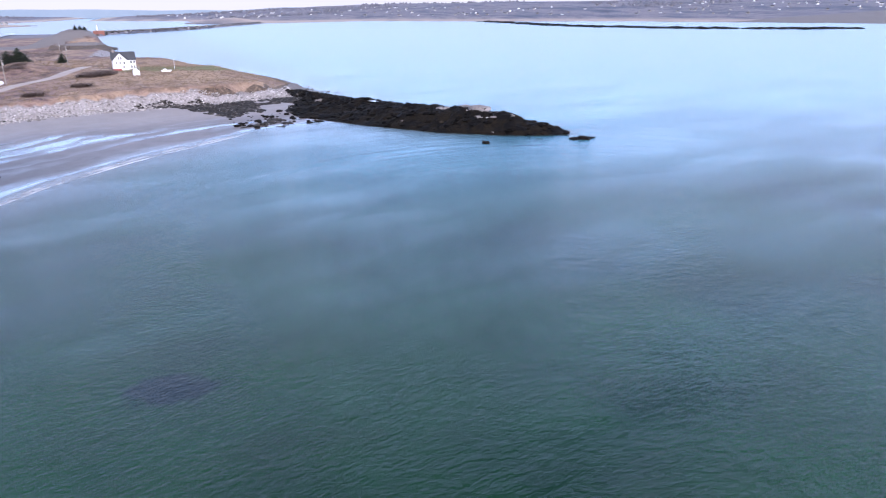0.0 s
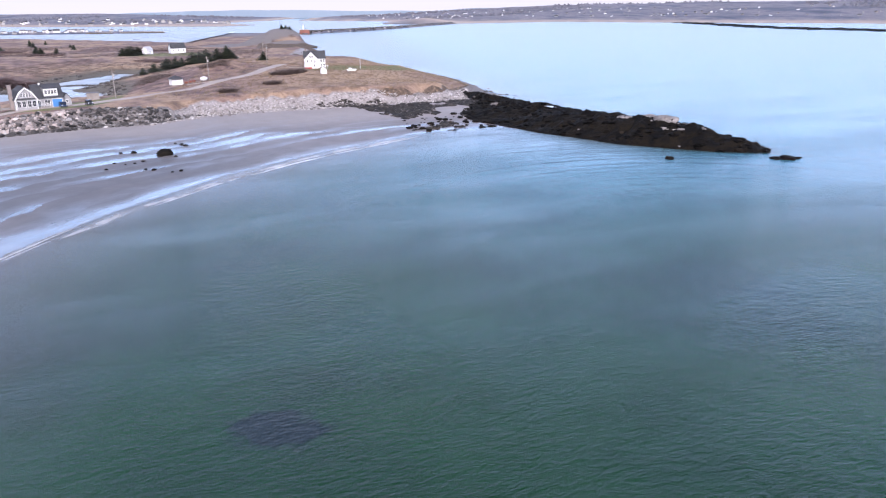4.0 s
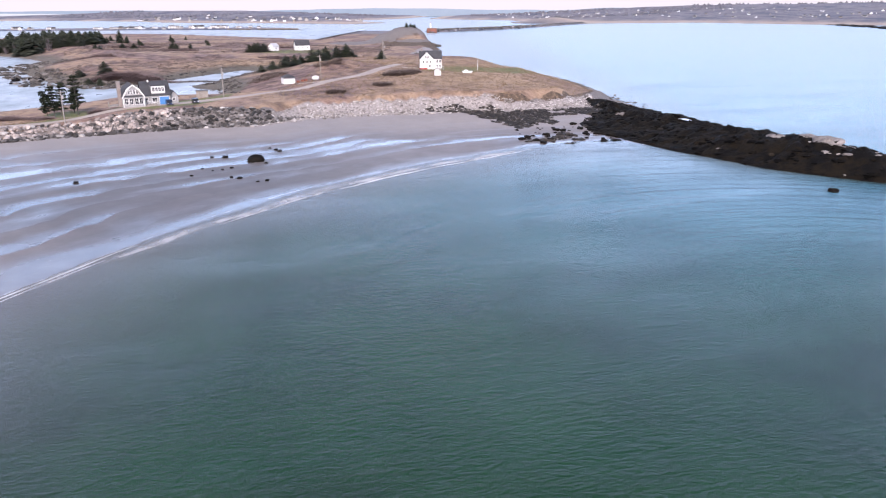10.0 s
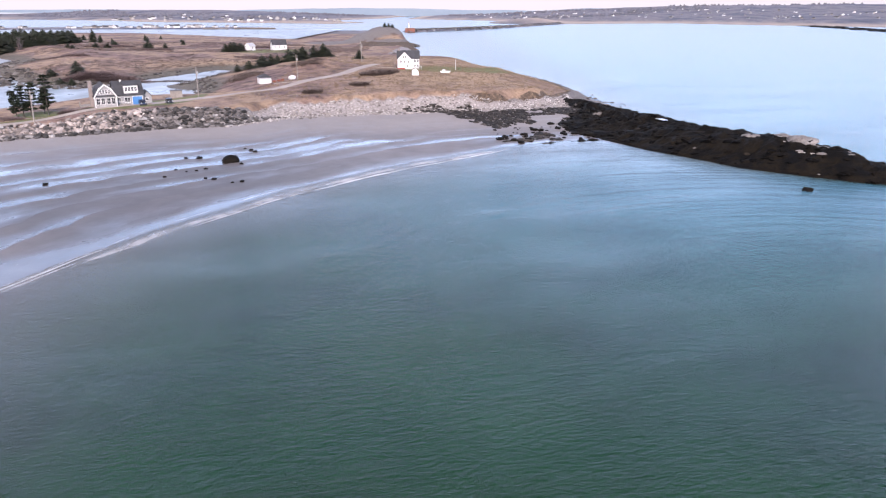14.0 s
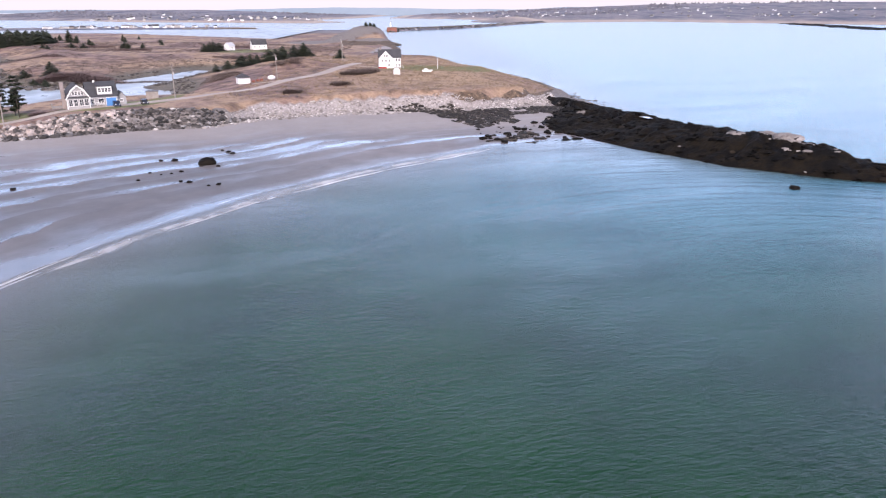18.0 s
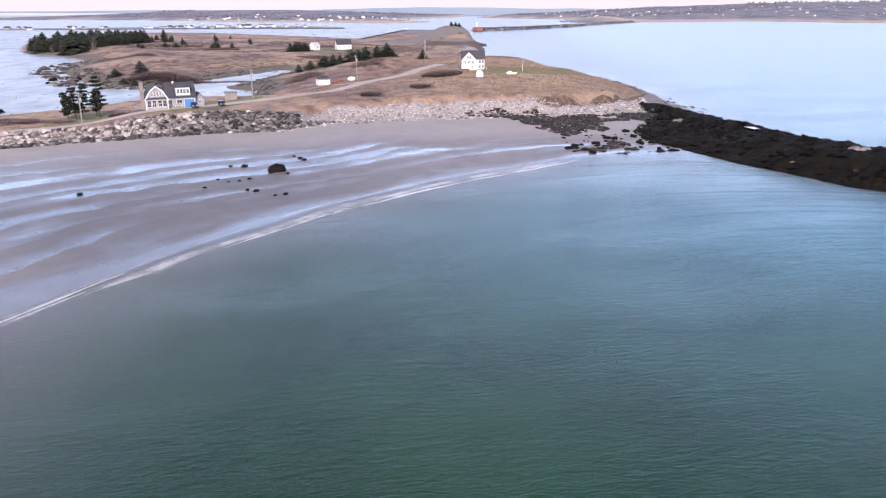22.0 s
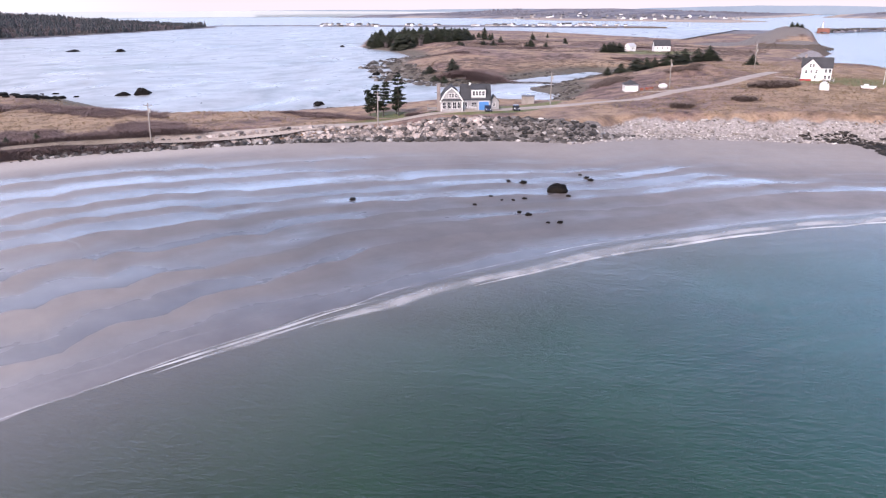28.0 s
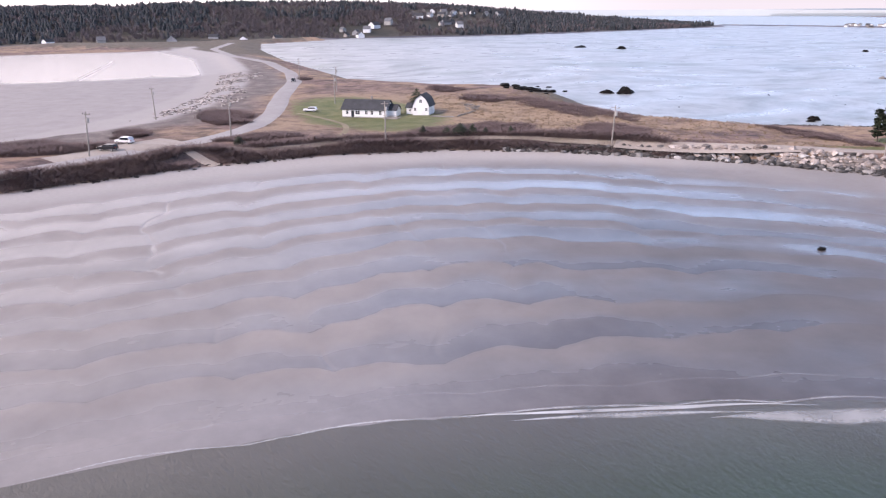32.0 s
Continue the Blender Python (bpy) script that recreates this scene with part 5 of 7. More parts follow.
def gambrel(parent, x0, x1, y0, y1, eave, knee, ridge, wall_mat, roof_mat, inset=0.22, over=0.3):
    cx, w = (x0 + x1) / 2, x1 - x0
    kx = w * inset
    walls = [(x0, 0), (x1, 0), (x1, eave), (x1 - kx, knee), (cx, ridge), (x0 + kx, knee), (x0, eave)]
    part("wall", prism(B(), walls, y0, y1), wall_mat, parent)
    skin = [(x0 - over, eave - 0.3), (x0 + kx, knee + 0.05), (cx, ridge + 0.06), (x1 - kx, knee + 0.05), (x1 + over, eave - 0.3)]
    part("roof", prism(B(), skin + [(x, z + 0.2) for x, z in skin[::-1]], y0 - over, y1 + over), roof_mat, parent)


def gambrel_house():
    h = thing("house", pose(-104.6, 221.4, ground_z(-101, 226) - 0.1, 0, 0, 31), "grey shingled gambrel-roofed house with a blue garage door", "house")
    gambrel(h, 0, 6.2, 0, 9.5, 3.4, 5.6, 6.9, SHINGLE, ROOF_DARK)
    part("rake_board", prism(B(), [(-0.4, 3.0), (1.25, 5.72), (3.1, 7.1), (4.95, 5.72), (6.6, 3.0), (6.2, 3.0), (4.68, 5.42), (3.1, 6.7), (1.52, 5.42), (0.0, 3.0)], -0.42, -0.3), TRIM, h)
    part("belt_roof", prism(B(), [(-0.5, 3.45), (-0.02, 3.75), (-0.02, 3.45)], 0, 6.2, "x"), ROOF_DARK, h)
    for x in (0.95, 2.35, 3.9, 5.25):
        window(h, x, -0.05, 1.95, 1.05, 1.9)
    for x in (1.9, 2.7, 3.5, 4.3):
        window(h, x, -0.05, 4.75, 0.62, 1.2)
    for x in (0.06, 6.14):
        part("corner_board", box(B(), x, -0.03, 0, 0.2, 0.1, 3.5), TRIM, h)
    gabled(h, 6.2, 14.6, 3.9, 11.5, 3.2, 7.0, SHINGLE, ROOF_DARK)
    part("dormer", prism(B(), [(3.95, 3.4), (3.95, 6.0), (7.2, 6.9), (7.2, 3.4)], 9.0, 13.2, "x"), SHINGLE, h)
    part("dormer_roof", prism(B(), [(3.6, 5.95), (7.3, 6.95), (7.3, 7.12), (3.6, 6.12)], 8.8, 13.4, "x"), ROOF_DARK, h)
    part("dormer_face", box(B(), 11.1, 3.88, 3.7, 4.1, 0.12, 2.2), TRIM, h)
    for i in range(4):
        window(h, 9.7 + 0.93 * i, 3.78, 4.85, 0.75, 1.3)
    door(h, 12.7, 3.86, 0, 2.9, 2.5, BLUE_DOOR, name="garage_door", label="bright blue garage door")
    window(h, 9.8, 3.85, 1.6, 1.6, 1.5)
    window(h, 7.4, 3.85, 1.6, 0.9, 1.6)
    part("trim_board", box(B(), 10.4, 3.84, 2.95, 8.4, 0.08, 0.22), TRIM, h)
    gabled(h, 14.6, 17.2, 5.2, 9.6, 2.3, 3.9, SHINGLE, ROOF_DARK, False)
    window(h, 15.8, 5.15, 1.4, 0.9, 0.9)
    part("porch_deck", box(B(), 8.3, 2.9, 0, 4.0, 2.0, 0.5), WOOD_GREY, h)
    for i in range(9):
        part("baluster", box(B(), 6.5 + 0.45 * i, 1.95, 0.5, 0.06, 0.06, 0.9), TRIM, h)
    part("rail", box(B(), 8.3, 1.95, 1.4, 4.0, 0.08, 0.08), TRIM, h)
    part("chimney", box(box(B(), -0.5, 3.6, 0, 1.0, 1.5, 7.6, 0.03), -0.5, 3.6, 7.6, 1.15, 1.65, 0.25), BRICK, h, "weathered brick chimney")
    part("chimney_small", box(B(), 8.8, 7.6, 6.6, 0.55, 0.55, 0.95, 0.02), TRIM, h)
    part("side_deck", box(B(), -2.2, 5.5, 0.3, 3.2, 5.0, 0.2), WOOD_GREY, h)
    for i in range(8):
        part("deck_post", box(B(), -3.7, 3.1 + 0.68 * i, 0, 0.1, 0.1, 1.4), WOOD_GREY, h)
    part("deck_rail", box(B(), -3.7, 5.5, 1.4, 0.1, 5.0, 0.1), WOOD_GREY, h)
    return h


def white_house():
    h = thing("house", pose(-19.8, 343.0, ground_z(-14, 345) - 0.1, 0, 0, 4), "white two-storey clapboard farmhouse with dark cross-gabled roof", "house")
    gabled(h, 0, 10.0, 0, 6.6, 4.9, 8.1, WHITE_WALL, ROOF_DARK)
    gabled(h, 0.2, 6.2, -1.6, 3.5, 4.9, 7.9, WHITE_WALL, ROOF_DARK, False)
    for x, z in ((2.7, 5.6), (3.7, 5.6), (1.5, 3.5), (3.2, 3.5), (4.9, 3.5), (4.6, 1.6)):
        window(h, x, -1.65, z, 0.7, 1.2)
    for x in (8.0, 9.3):
        window(h, x, -0.05, 3.7, 0.8, 1.3)
        window(h, x, -0.05, 1.5, 0.8, 1.3)
    for y in (1.8, 5.2):
        window(h, -0.05, y, 3.7, 0.8, 1.3, -90)
        window(h, -0.05, y, 1.5, 0.8, 1.3, -90)
    door(h, 3.0, -1.66, 0.9, 0.95, 2.0, TRIM)
    part("porch_base", box(B(), 1.6, -2.5, 0, 3.6, 1.7, 1.0), RED_PAINT, h, "red boarded porch base")
    part("porch_floor", box(B(), 1.6, -2.5, 1.0, 3.7, 1.8, 0.1), TRIM, h)
    part("deck", box(B(), 9.0, -1.3, 0.5, 4.2, 2.4, 0.15), WOOD_GREY, h)
    for i in range(4):
        part("deck_post", box(B(), 7.1 + 1.27 * i, -2.4, 0, 0.12, 0.12, 1.5), TRIM, h)
    part("deck_rail", box(B(), 9.0, -2.4, 1.45, 4.0, 0.1, 0.1), TRIM, h)
    part("chimney", box(B(), 0.9, 3.4, 7.3, 0.8, 0.8, 2.0, 0.02), BRICK, h)
    return h


def arched_shed():
    s = thing("shed", pose(-10.2, 303.2, ground_z(-10.2, 303.2) - 0.05, 0, 0, 6), "small white round-topped shed on the grass", "shed")
    arc = [(-1.3, 0)] + [(-1.3 * math.cos(math.pi * i / 10), 1.3 + 1.3 * math.sin(math.pi * i / 10)) for i in range(11)] + [(1.3, 0)]
    part("shell", prism(B(), arc, 0, 3.2), WHITE_WALL, s)
    part("door", box(B(), 0, -0.04, 0, 1.0, 0.08, 1.9), TRIM, s)
    part("vent", box(B(), 0.6, -0.05, 2.0, 0.3, 0.08, 0.3), GLASS, s)


def cabin():
    s = thing("boat_shelter", pose(2, 313.2, ground_z(2, 313) - 0.05, 0, 0, 5), "low white boat hull set on timber cradles", "boat")
    hull = [(-2.2, 0.9), (-1.8, 0.35), (1.6, 0.35), (2.3, 0.95), (2.3, 1.05), (-2.2, 1.05)]
    part("hull", prism(B(), hull, -0.8, 0.8), WHITE_WALL, s)
    part("cuddy", box(B(), -0.6, 0, 1.05, 1.3, 1.1, 0.55, 0.08), TRIM, s)
    for x in (-1.2, 1.2):
        part("cradle", box(B(), x, 0, 0, 0.25, 1.6, 0.36), WOOD_GREY, s)


def hut():
    s = thing("gazebo", pose(-73.2, 306.6, ground_z(-73.2, 306.6) - 0.1, 0, 0, 28), "white gazebo hut with a dark hipped roof", "gazebo")
    part("base", box(B(), 0, 0, 0, 5.0, 4.4, 0.4), WOOD_GREY, s)
    for x in (-2.3, -0.8, 0.8, 2.3):
        for y in (-2.0, 2.0):
            part("post", box(B(), x, y, 0.4, 0.18, 0.18, 2.5), TRIM, s)
    for y in (-2.0, 2.0):
        part("panel", box(B(), 0, y, 0.4, 4.6, 0.1, 1.1), WHITE_WALL, s)
        part("blind", box(B(), 0, y * 0.97, 1.5, 4.4, 0.06, 1.3), WHITE_WALL, s)
    for x in (-2.3, 2.3):
        part("side_panel", box(B(), x, 0, 0.4, 0.1, 4.0, 2.4), WHITE_WALL, s)
    bm = B()
    bmesh.ops.create_cone(bm, cap_ends=True, segments=4, radius1=3.9, radius2=0.3, depth=1.4, matrix=Matrix.Translation((0, 0, 3.6)) @ Matrix.Rotation(radians(45), 4, "Z"))
    part("roof", bm, ROOF_DARK, s)
    for i, (x, y) in enumerate([(-69.2, 307.5), (-67.6, 308.4), (-66.2, 309.0)]):
        c = thing("crate", pose(x, y, ground_z(x, y), 0, 0, 20 * i), "weathered orange-red fish crate stacked by the hut", "crate", "crates by the hut")
        part("box", box(B(), 0, 0, 0, 1.2, 0.8, 0.7, 0.04), paint("crate_orange", (0.2, 0.07, 0.04), (0.28, 0.1, 0.06), 0.7), c)
        part("lid", box(B(), 0, 0, 0.7, 1.25, 0.85, 0.08), RED_PAINT, c)
    t = thing("propane_tank", pose(-61.5, 306.2, ground_z(-61.5, 306.2), 0, 0, 35), "white rounded fuel tank beside the pole", "tank")
    bm = B()
    bmesh.ops.create_uvsphere(bm, u_segments=14, v_segments=10, radius=1.0, matrix=Matrix.Translation((0, 0, 1.05)) @ Matrix.Diagonal((1.7, 0.9, 0.95, 1)))
    part("shell", bm, WHITE_WALL, t, smooth=True)
    for x in (-0.8, 0.8):
        part("foot", box(B(), x, 0, 0, 0.3, 1.2, 0.5), CONCRETE, t)


def plain_house(x, y, turn, L, W, eave, ridge, label, windows=3, roof=ROOF_DARK, wall=WHITE_WALL, group=""):
    h = thing("house", pose(x, y, ground_z(x, y) - 0.15, 0, 0, turn), label, "house", group)
    gabled(h, -L / 2, L / 2, -W / 2, W / 2, eave, ridge, wall, roof)
    for i in range(windows):
        window(h, -L / 2 + L * (i + 0.5) / windows, -W / 2 - 0.05, eave * 0.6, 0.9, 1.2)
    return h


def long_house():
    h = thing("house", pose(-229, 115, ground_z(-226, 123) - 0.1, 0, 0, 53.5), "long low white house with a dark shingled roof", "house")
    gabled(h, 0, 14.2, 0, 7.5, 2.5, 4.9, WHITE_WALL, ROOF_DARK, over=0.4)
    for x, w in ((1.6, 0.9), (5.0, 1.5), (7.8, 0.9), (9.6, 0.9), (12.3, 0.9)):
        window(h, x, -0.05, 1.55, w, 1.2)
    door(h, 3.4, -0.06, 0.1, 0.95, 2.0, GLASS)
    window(h, 14.25, 2.4, 1.5, 1.0, 1.3, 90)
    part("skirt", box(B(), 7.1, -0.03, 0, 14.3, 0.1, 0.3), CONCRETE, h)
    gabled(h, 14.2, 16.8, 1.8, 6.6, 2.2, 3.6, WHITE_WALL, ROOF_DARK, True)
    part("deck", box(B(), 16.2, -0.6, 0.1, 4.6, 4.0, 0.3), WOOD_GREY, h)
    for i in range(5):
        part("deck_rail_post", box(B(), 14.2 + i, -2.5, 0.4, 0.08, 0.08, 0.9), WOOD_GREY, h)
    part("deck_rail", box(B(), 16.2, -2.5, 1.25, 4.2, 0.08, 0.08), WOOD_GREY, h)
    part("chimney", box(B(), 8.4, 3.9, 4.5, 0.5, 0.5, 1.7), BRICK, h, "thin dark chimney")


def barn():
    h = thing("barn", pose(-222, 135.6, ground_z(-220, 138) - 0.1, 0, 0, 53), "white gambrel barn with dark roof and small windows", "barn")
    gambrel(h, 0, 5.2, 0, 7.0, 2.9, 5.0, 6.2, WHITE_WALL, ROOF_DARK, 0.18)
    door(h, 2.6, -0.06, 0.1, 1.7, 2.2, TRIM)
    for x in (0.8, 4.4):
        window(h, x, -0.05, 1.9, 0.8, 0.9)
    window(h, 2.6, -0.05, 4.4, 0.9, 1.1)
    window(h, 5.25, 3.5, 1.8, 0.8, 0.9, 90)
    gabled(h, -2.6, 0, 2.0, 6.0, 2.1, 3.2, WHITE_WALL, ROOF_DARK, True)
    window(h, -1.4, 1.95, 1.3, 0.8, 0.7)
    p = thing("plank_walk", pose(-212.5, 141.5, ground_z(-212.5, 141.5), 0, 0, 55), "weathered plank walk laid on the grass", "walkway")
    for i in range(14):
        part("plank", box(B(), -3.2 + 0.5 * i, 0, 0.03, 0.42, 2.4, 0.1), WOOD_GREY, p)
    f = thing("log_fence", pose(-211, 146, ground_z(-211, 146), 0, 0, 130), "low fence of grey driftwood logs", "fence")
    for i in range(7):
        part("log", tube(B(), (1.9 * i - 1, rng.uniform(-0.3, 0.3), 0.2), (1.9 * i + 1.4, rng.uniform(-0.4, 0.4), 0.3), 0.2, 0.15), WOOD_GREY, f)
    w = thing("woodpile", pose(-223, 156.5, ground_z(-223, 156.5), 0, 0, 60), "heap of bleached driftwood logs on the lawn", "woodpile")
    for i in range(14):
        a = Vector((rng.uniform(-1.8, 1.8), rng.uniform(-1.0, 1.0), 0.2 + 0.12 * i))
        d = Vector((rng.uniform(-1, 1), rng.uniform(-1, 1), rng.uniform(-0.15, 0.25))) * 1.3
        part("log", tube(B(), a - d, a + d, 0.17, 0.12, 7), WOOD_GREY, w)


gambrel_house()
white_house()
arched_shed()
cabin()
hut()
long_house()
barn()
plain_house(-124.5, 575, 25, 11, 7.5, 4.0, 7.6, "white farmhouse with a dark roof among spruces")
plain_house(-146, 573, 60, 6, 5.2, 3.6, 5.6, "white barn with a pale roof beside dark spruces", 1, paint("pale_metal_roof", (0.6, 0.61, 0.63), (0.7, 0.71, 0.72), 0.4, 1.0, 0.1, 0.3))


def outbuilding():
    s = thing("outbuilding", pose(-92.4, 256.6, ground_z(-92.4, 256.6) - 0.1, 0, 0, 20), "small flat-roofed grey board shed behind the garage", "shed")
    for y in (-1.5, 1.5):
        for i in range(9):
            part("board", box(B(), -1.76 + 0.44 * i, y, 0, 0.42, 0.08, 2.5), WOOD_GREY, s)
    for x in (-1.95, 1.95):
        for i in range(7):
            part("side_board", box(B(), x, -1.26 + 0.42 * i, 0, 0.08, 0.4, 2.5), WOOD_GREY, s)
    part("roof", box(B(), 0, 0, 2.5, 4.3, 3.4, 0.14), ROOF_GREY, s)


outbuilding()
post = thing("flagpole", pose(6.9, 340, ground_z(6.9, 340)), "slim white flagpole standing on the headland lawn", "flagpole")
part("pole", tube(B(), (0, 0, -0.3), (0, 0, 4.6), 0.12, 0.08, 8), TRIM, post)
part("finial", tube(B(), (0, 0, 4.6), (0, 0, 4.8), 0.12, 0.04, 8), TRIM, post)
for i, (x, y, L, turn) in enumerate([(-6, 251.5, 5.5, 4), (-38, 241, 4.0, -20), (-27, 246.5, 3.2, 12), (6, 252.6, 3.0, -8), (-47, 236.5, 3.5, 30), (-52, 239, 2.6, 55), (12, 254.2, 2.8, 16)]):
    log = tube(B(), (-L / 2, 0, 0.16), (L / 2, 0, 0.22), 0.22, 0.14, 9)
    tagged(part("driftwood_log", log, WOOD_GREY, m=pose(x, y, ground_z(x, y), 0, 0, turn), smooth=True), "bleached driftwood log lying on the cobbles", "log", "driftwood logs")
spots = []
xs, ys = sample_area(9000, -175, -84, 285, 420)
for x, y, d, z in zip(xs, ys, along(BAY_EDGE, xs, ys)[0], height(xs, ys)):
    if d < 9 and z > 1.4 and wobble(np.array([x]), np.array([y]), 7, 5)[0] > -0.1 and rng.random() < 0.6:
        r = rng.choice((0.25, 0.35, 0.5, 0.8))
        spots.append((x, y, z + 0.1 * r, rng.random() * 6.3, r * 1.4, r, r * 0.7, rng.randrange(6)))
xs, ys = sample_area(900, -150, -118, 366, 378)
for x, y in zip(xs, ys):
    if abs(y - 371 - 0.08 * (x + 135) + 1.5 * math.sin(x / 5)) < 2.2:
        r = rng.choice((0.4, 0.6, 0.9))
        spots.append((x, y, 2.0 + 0.1 * r, rng.random() * 6.3, r * 1.6, r, r * 0.5, rng.randrange(6)))
scatter("pond_rocks", STONES, spots, WRACK_ROCK, "dark muddy rocks round the tidal pond", "rocks")


# ---- utility poles ----
def pole_thing():
    p = thing("utility_pole", pose(0, 0, 0), "weathered wooden utility pole with a crossarm", "utility pole", "utility poles")
    part("pole", tube(B(), (0, 0, -0.6), (0, 0, 10.0), 0.19, 0.13, 10), WOOD_GREY, p)
    part("crossarm", box(B(), 0, 0.16, 9.3, 2.0, 0.12, 0.14), WOOD_GREY, p)
    for x in (-0.85, 0.85):
        part("insulator", tube(B(), (x, 0.16, 9.44), (x, 0.16, 9.68), 0.07, 0.04), GLASS, p)
    part("transformer", tube(B(), (0.35, 0, 7.6), (0.35, 0, 8.6), 0.28, 0.28, 12), CONCRETE, p)
    return p


first = pole_thing()
for i, (x, y, k, lean) in enumerate([(-153.5, 160.5, 0.97, 2), (-112.6, 201, 1.03, 1), (-84, 254.5, 0.8, 0), (-59.3, 307, 0.98, -1.5), (-42.5, 400, 0.95, 1), (-50.5, 470, 1.0, 0), (-188, 45, 1.0, 4), (-252, 62, 0.95, -2),
                                    (-204, 78, 0.95, 1), (-259, 121, 0.95, 0), (-180, 112, 1.0, 0), (-357, 131, 0.95, 0), (-300, 133, 0.95, 0)]):
    m = pose(x, y, ground_z(x, y), 0, lean, rng.uniform(20, 60))
    if i == 0:
        first.matrix_basis = m
    else:
        copy_thing(first, m)


# ---- cars ----
def car(x, y, turn, colour, label, tall=1.0, L=4.5):
    c = thing("car", pose(x, y, ground_z(x, y) + 0.10, 0, 0, turn), label, "car")
    m = paint("car_paint", tuple(k * 0.95 for k in colour), colour, 0.25, 0.5, 0.02)
    h = 1.5 * tall
    side = [(-L / 2, 0.35), (-L / 2 + 0.1, 0.9), (-L * 0.22, 0.95), (-L * 0.08, h), (L * 0.38, h), (L / 2 - 0.05, 0.95), (L / 2, 0.4)]
    bm = prism(B(), side, -0.88, 0.88)
    bmesh.ops.bevel(bm, geom=bm.edges[:], offset=0.07, segments=2, affect="EDGES")
    part("body", bm, m, c)
    part("side_window", prism(B(), [(-L * 0.17, 0.98), (-L * 0.07, h - 0.1), (L * 0.36, h - 0.1), (L * 0.42, 0.98)], -0.9, 0.9), GLASS, c, "dark side glass")
    part("windscreen", prism(B(), [(-L * 0.215, 1.0), (-L * 0.09, h - 0.06), (-L * 0.085, h - 0.1), (-L * 0.205, 0.98)], -0.75, 0.75), GLASS, c)
    tyre = paint("tyre", (0.015, 0.015, 0.016), (0.03, 0.03, 0.03), 0.9)
    for wx in (-L * 0.31, L * 0.31):
        for wy in (-0.82, 0.82):
            w = part("wheel", tube(B(), (0, -0.11, 0), (0, 0.11, 0), 0.34, 0.34, 16), tyre, c, "", pose(wx, wy, 0.24))
            part("rim", tube(B(), (0, -0.13, 0), (0, 0.13, 0), 0.19, 0.19, 12), paint("alloy", (0.45, 0.45, 0.46), (0.6, 0.6, 0.6), 0.35, 1, 0.05, 0.8), w)
    for y_ in (-0.6, 0.6):
        part("headlight", box(B(), -L / 2 + 0.03, y_, 0.68, 0.1, 0.32, 0.16), TRIM, c)
        part("tail_light", box(B(), L / 2 - 0.03, y_, 0.75, 0.1, 0.26, 0.2), RED_PAINT, c)
    return c


car(-201, 52.5, 52, (0.75, 0.75, 0.76), "white estate car parked beside the road", 1.1, 4.6)
car(-193.2, 48.8, 60, (0.015, 0.015, 0.018), "black saloon car parked on the verge", 0.95, 4.5)
car(-243.5, 108.5, 62, (0.75, 0.75, 0.76), "white hatchback parked on the grass", 1.0, 4.4)
car(-350, 126.5, 165, (0.02, 0.02, 0.024), "dark car standing on the road", 1.0, 4.4)
car(-93.6, 229.6, 120, (0.02, 0.03, 0.06), "dark blue car parked before the garage", 1.05, 4.3)
car(-87.6, 236.2, 120, (0.03, 0.03, 0.035), "dark car parked on the drive", 1.0, 4.3)


# ---- trees ----
NEEDLES = [island_paint("spruce_needles", [(0, (0.016, 0.023, 0.015)), (0.5, (0.034, 0.044, 0.027)), (1, (0.066, 0.072, 0.045))], 0.85, 5, 0.3),
           island_paint("pine_needles", [(0, (0.016, 0.024, 0.014)), (0.6, (0.035, 0.05, 0.025)), (1, (0.065, 0.075, 0.04))], 0.85, 5, 0.3)]


def crown_bm(seed, H, spread, low=0.12, density=1.0, ragged=0.35):
    """Drooping sprays of needles in uneven whorls round the stem."""
    r = random.Random(seed)
    bm = B()
    levels = int(20 * density)
    for k in range(levels):
        f = k / (levels - 1)
        z = H * (low + (1 - low) * f)
        reach = spread * (1 - f) ** 0.62 * (1 + ragged * (r.random() - 0.5)) + 0.12
        for j in range(int(9 + 6 * (1 - f))):
            a = r.random() * 6.283
            d = Vector((math.cos(a), math.sin(a), 0))
            s = Vector((-d.y, d.x, 0))
            L = reach * r.uniform(0.6, 1.15)
            if r.random() < 0.1:
                continue
            root = Vector((0, 0, z))
            for q in range(3):
                g = 0.35 + 0.3 * q
                c = root + d * (L * g) + Vector((0, 0, -L * g * 0.28 + r.uniform(-0.1, 0.1)))
                w = L * 0.28 * r.uniform(0.7, 1.3) + 0.06
                tip = c + d * L * 0.42 + s * w * r.uniform(-0.4, 0.4) + Vector((0, 0, -0.12 * L))
                vs = [bm.verts.new(p) for p in (c - d * L * 0.25 + Vector((0, 0, 0.1)), c + s * w + Vector((0, 0, -0.1)), tip, c - s * w + Vector((0, 0, -0.1)))]
                bm.faces.new(vs)
    return bm


def conifer(seed, H, spread, label, mat=0, low=0.1, density=1.0, ragged=0.4, group="spruces", lean=0.0):
    t = thing("spruce_tree", pose(0, 0, 0), label, "tree", group)
    part("trunk", tube(B(), (0, 0, -0.3), (lean, 0, H * 0.97), 0.035 * H * 0.6 + 0.04, 0.02, 7), BARK, t)
    c = part("crown", crown_bm(seed, H, spread, low, density, ragged), NEEDLES[mat], t)
    return t


SPRUCES = [conifer(i, 7.0, 2.5 + 0.45 * (i % 3), "dark green spruce with a ragged crown", i % 2) for i in range(4)]
first_use = set()


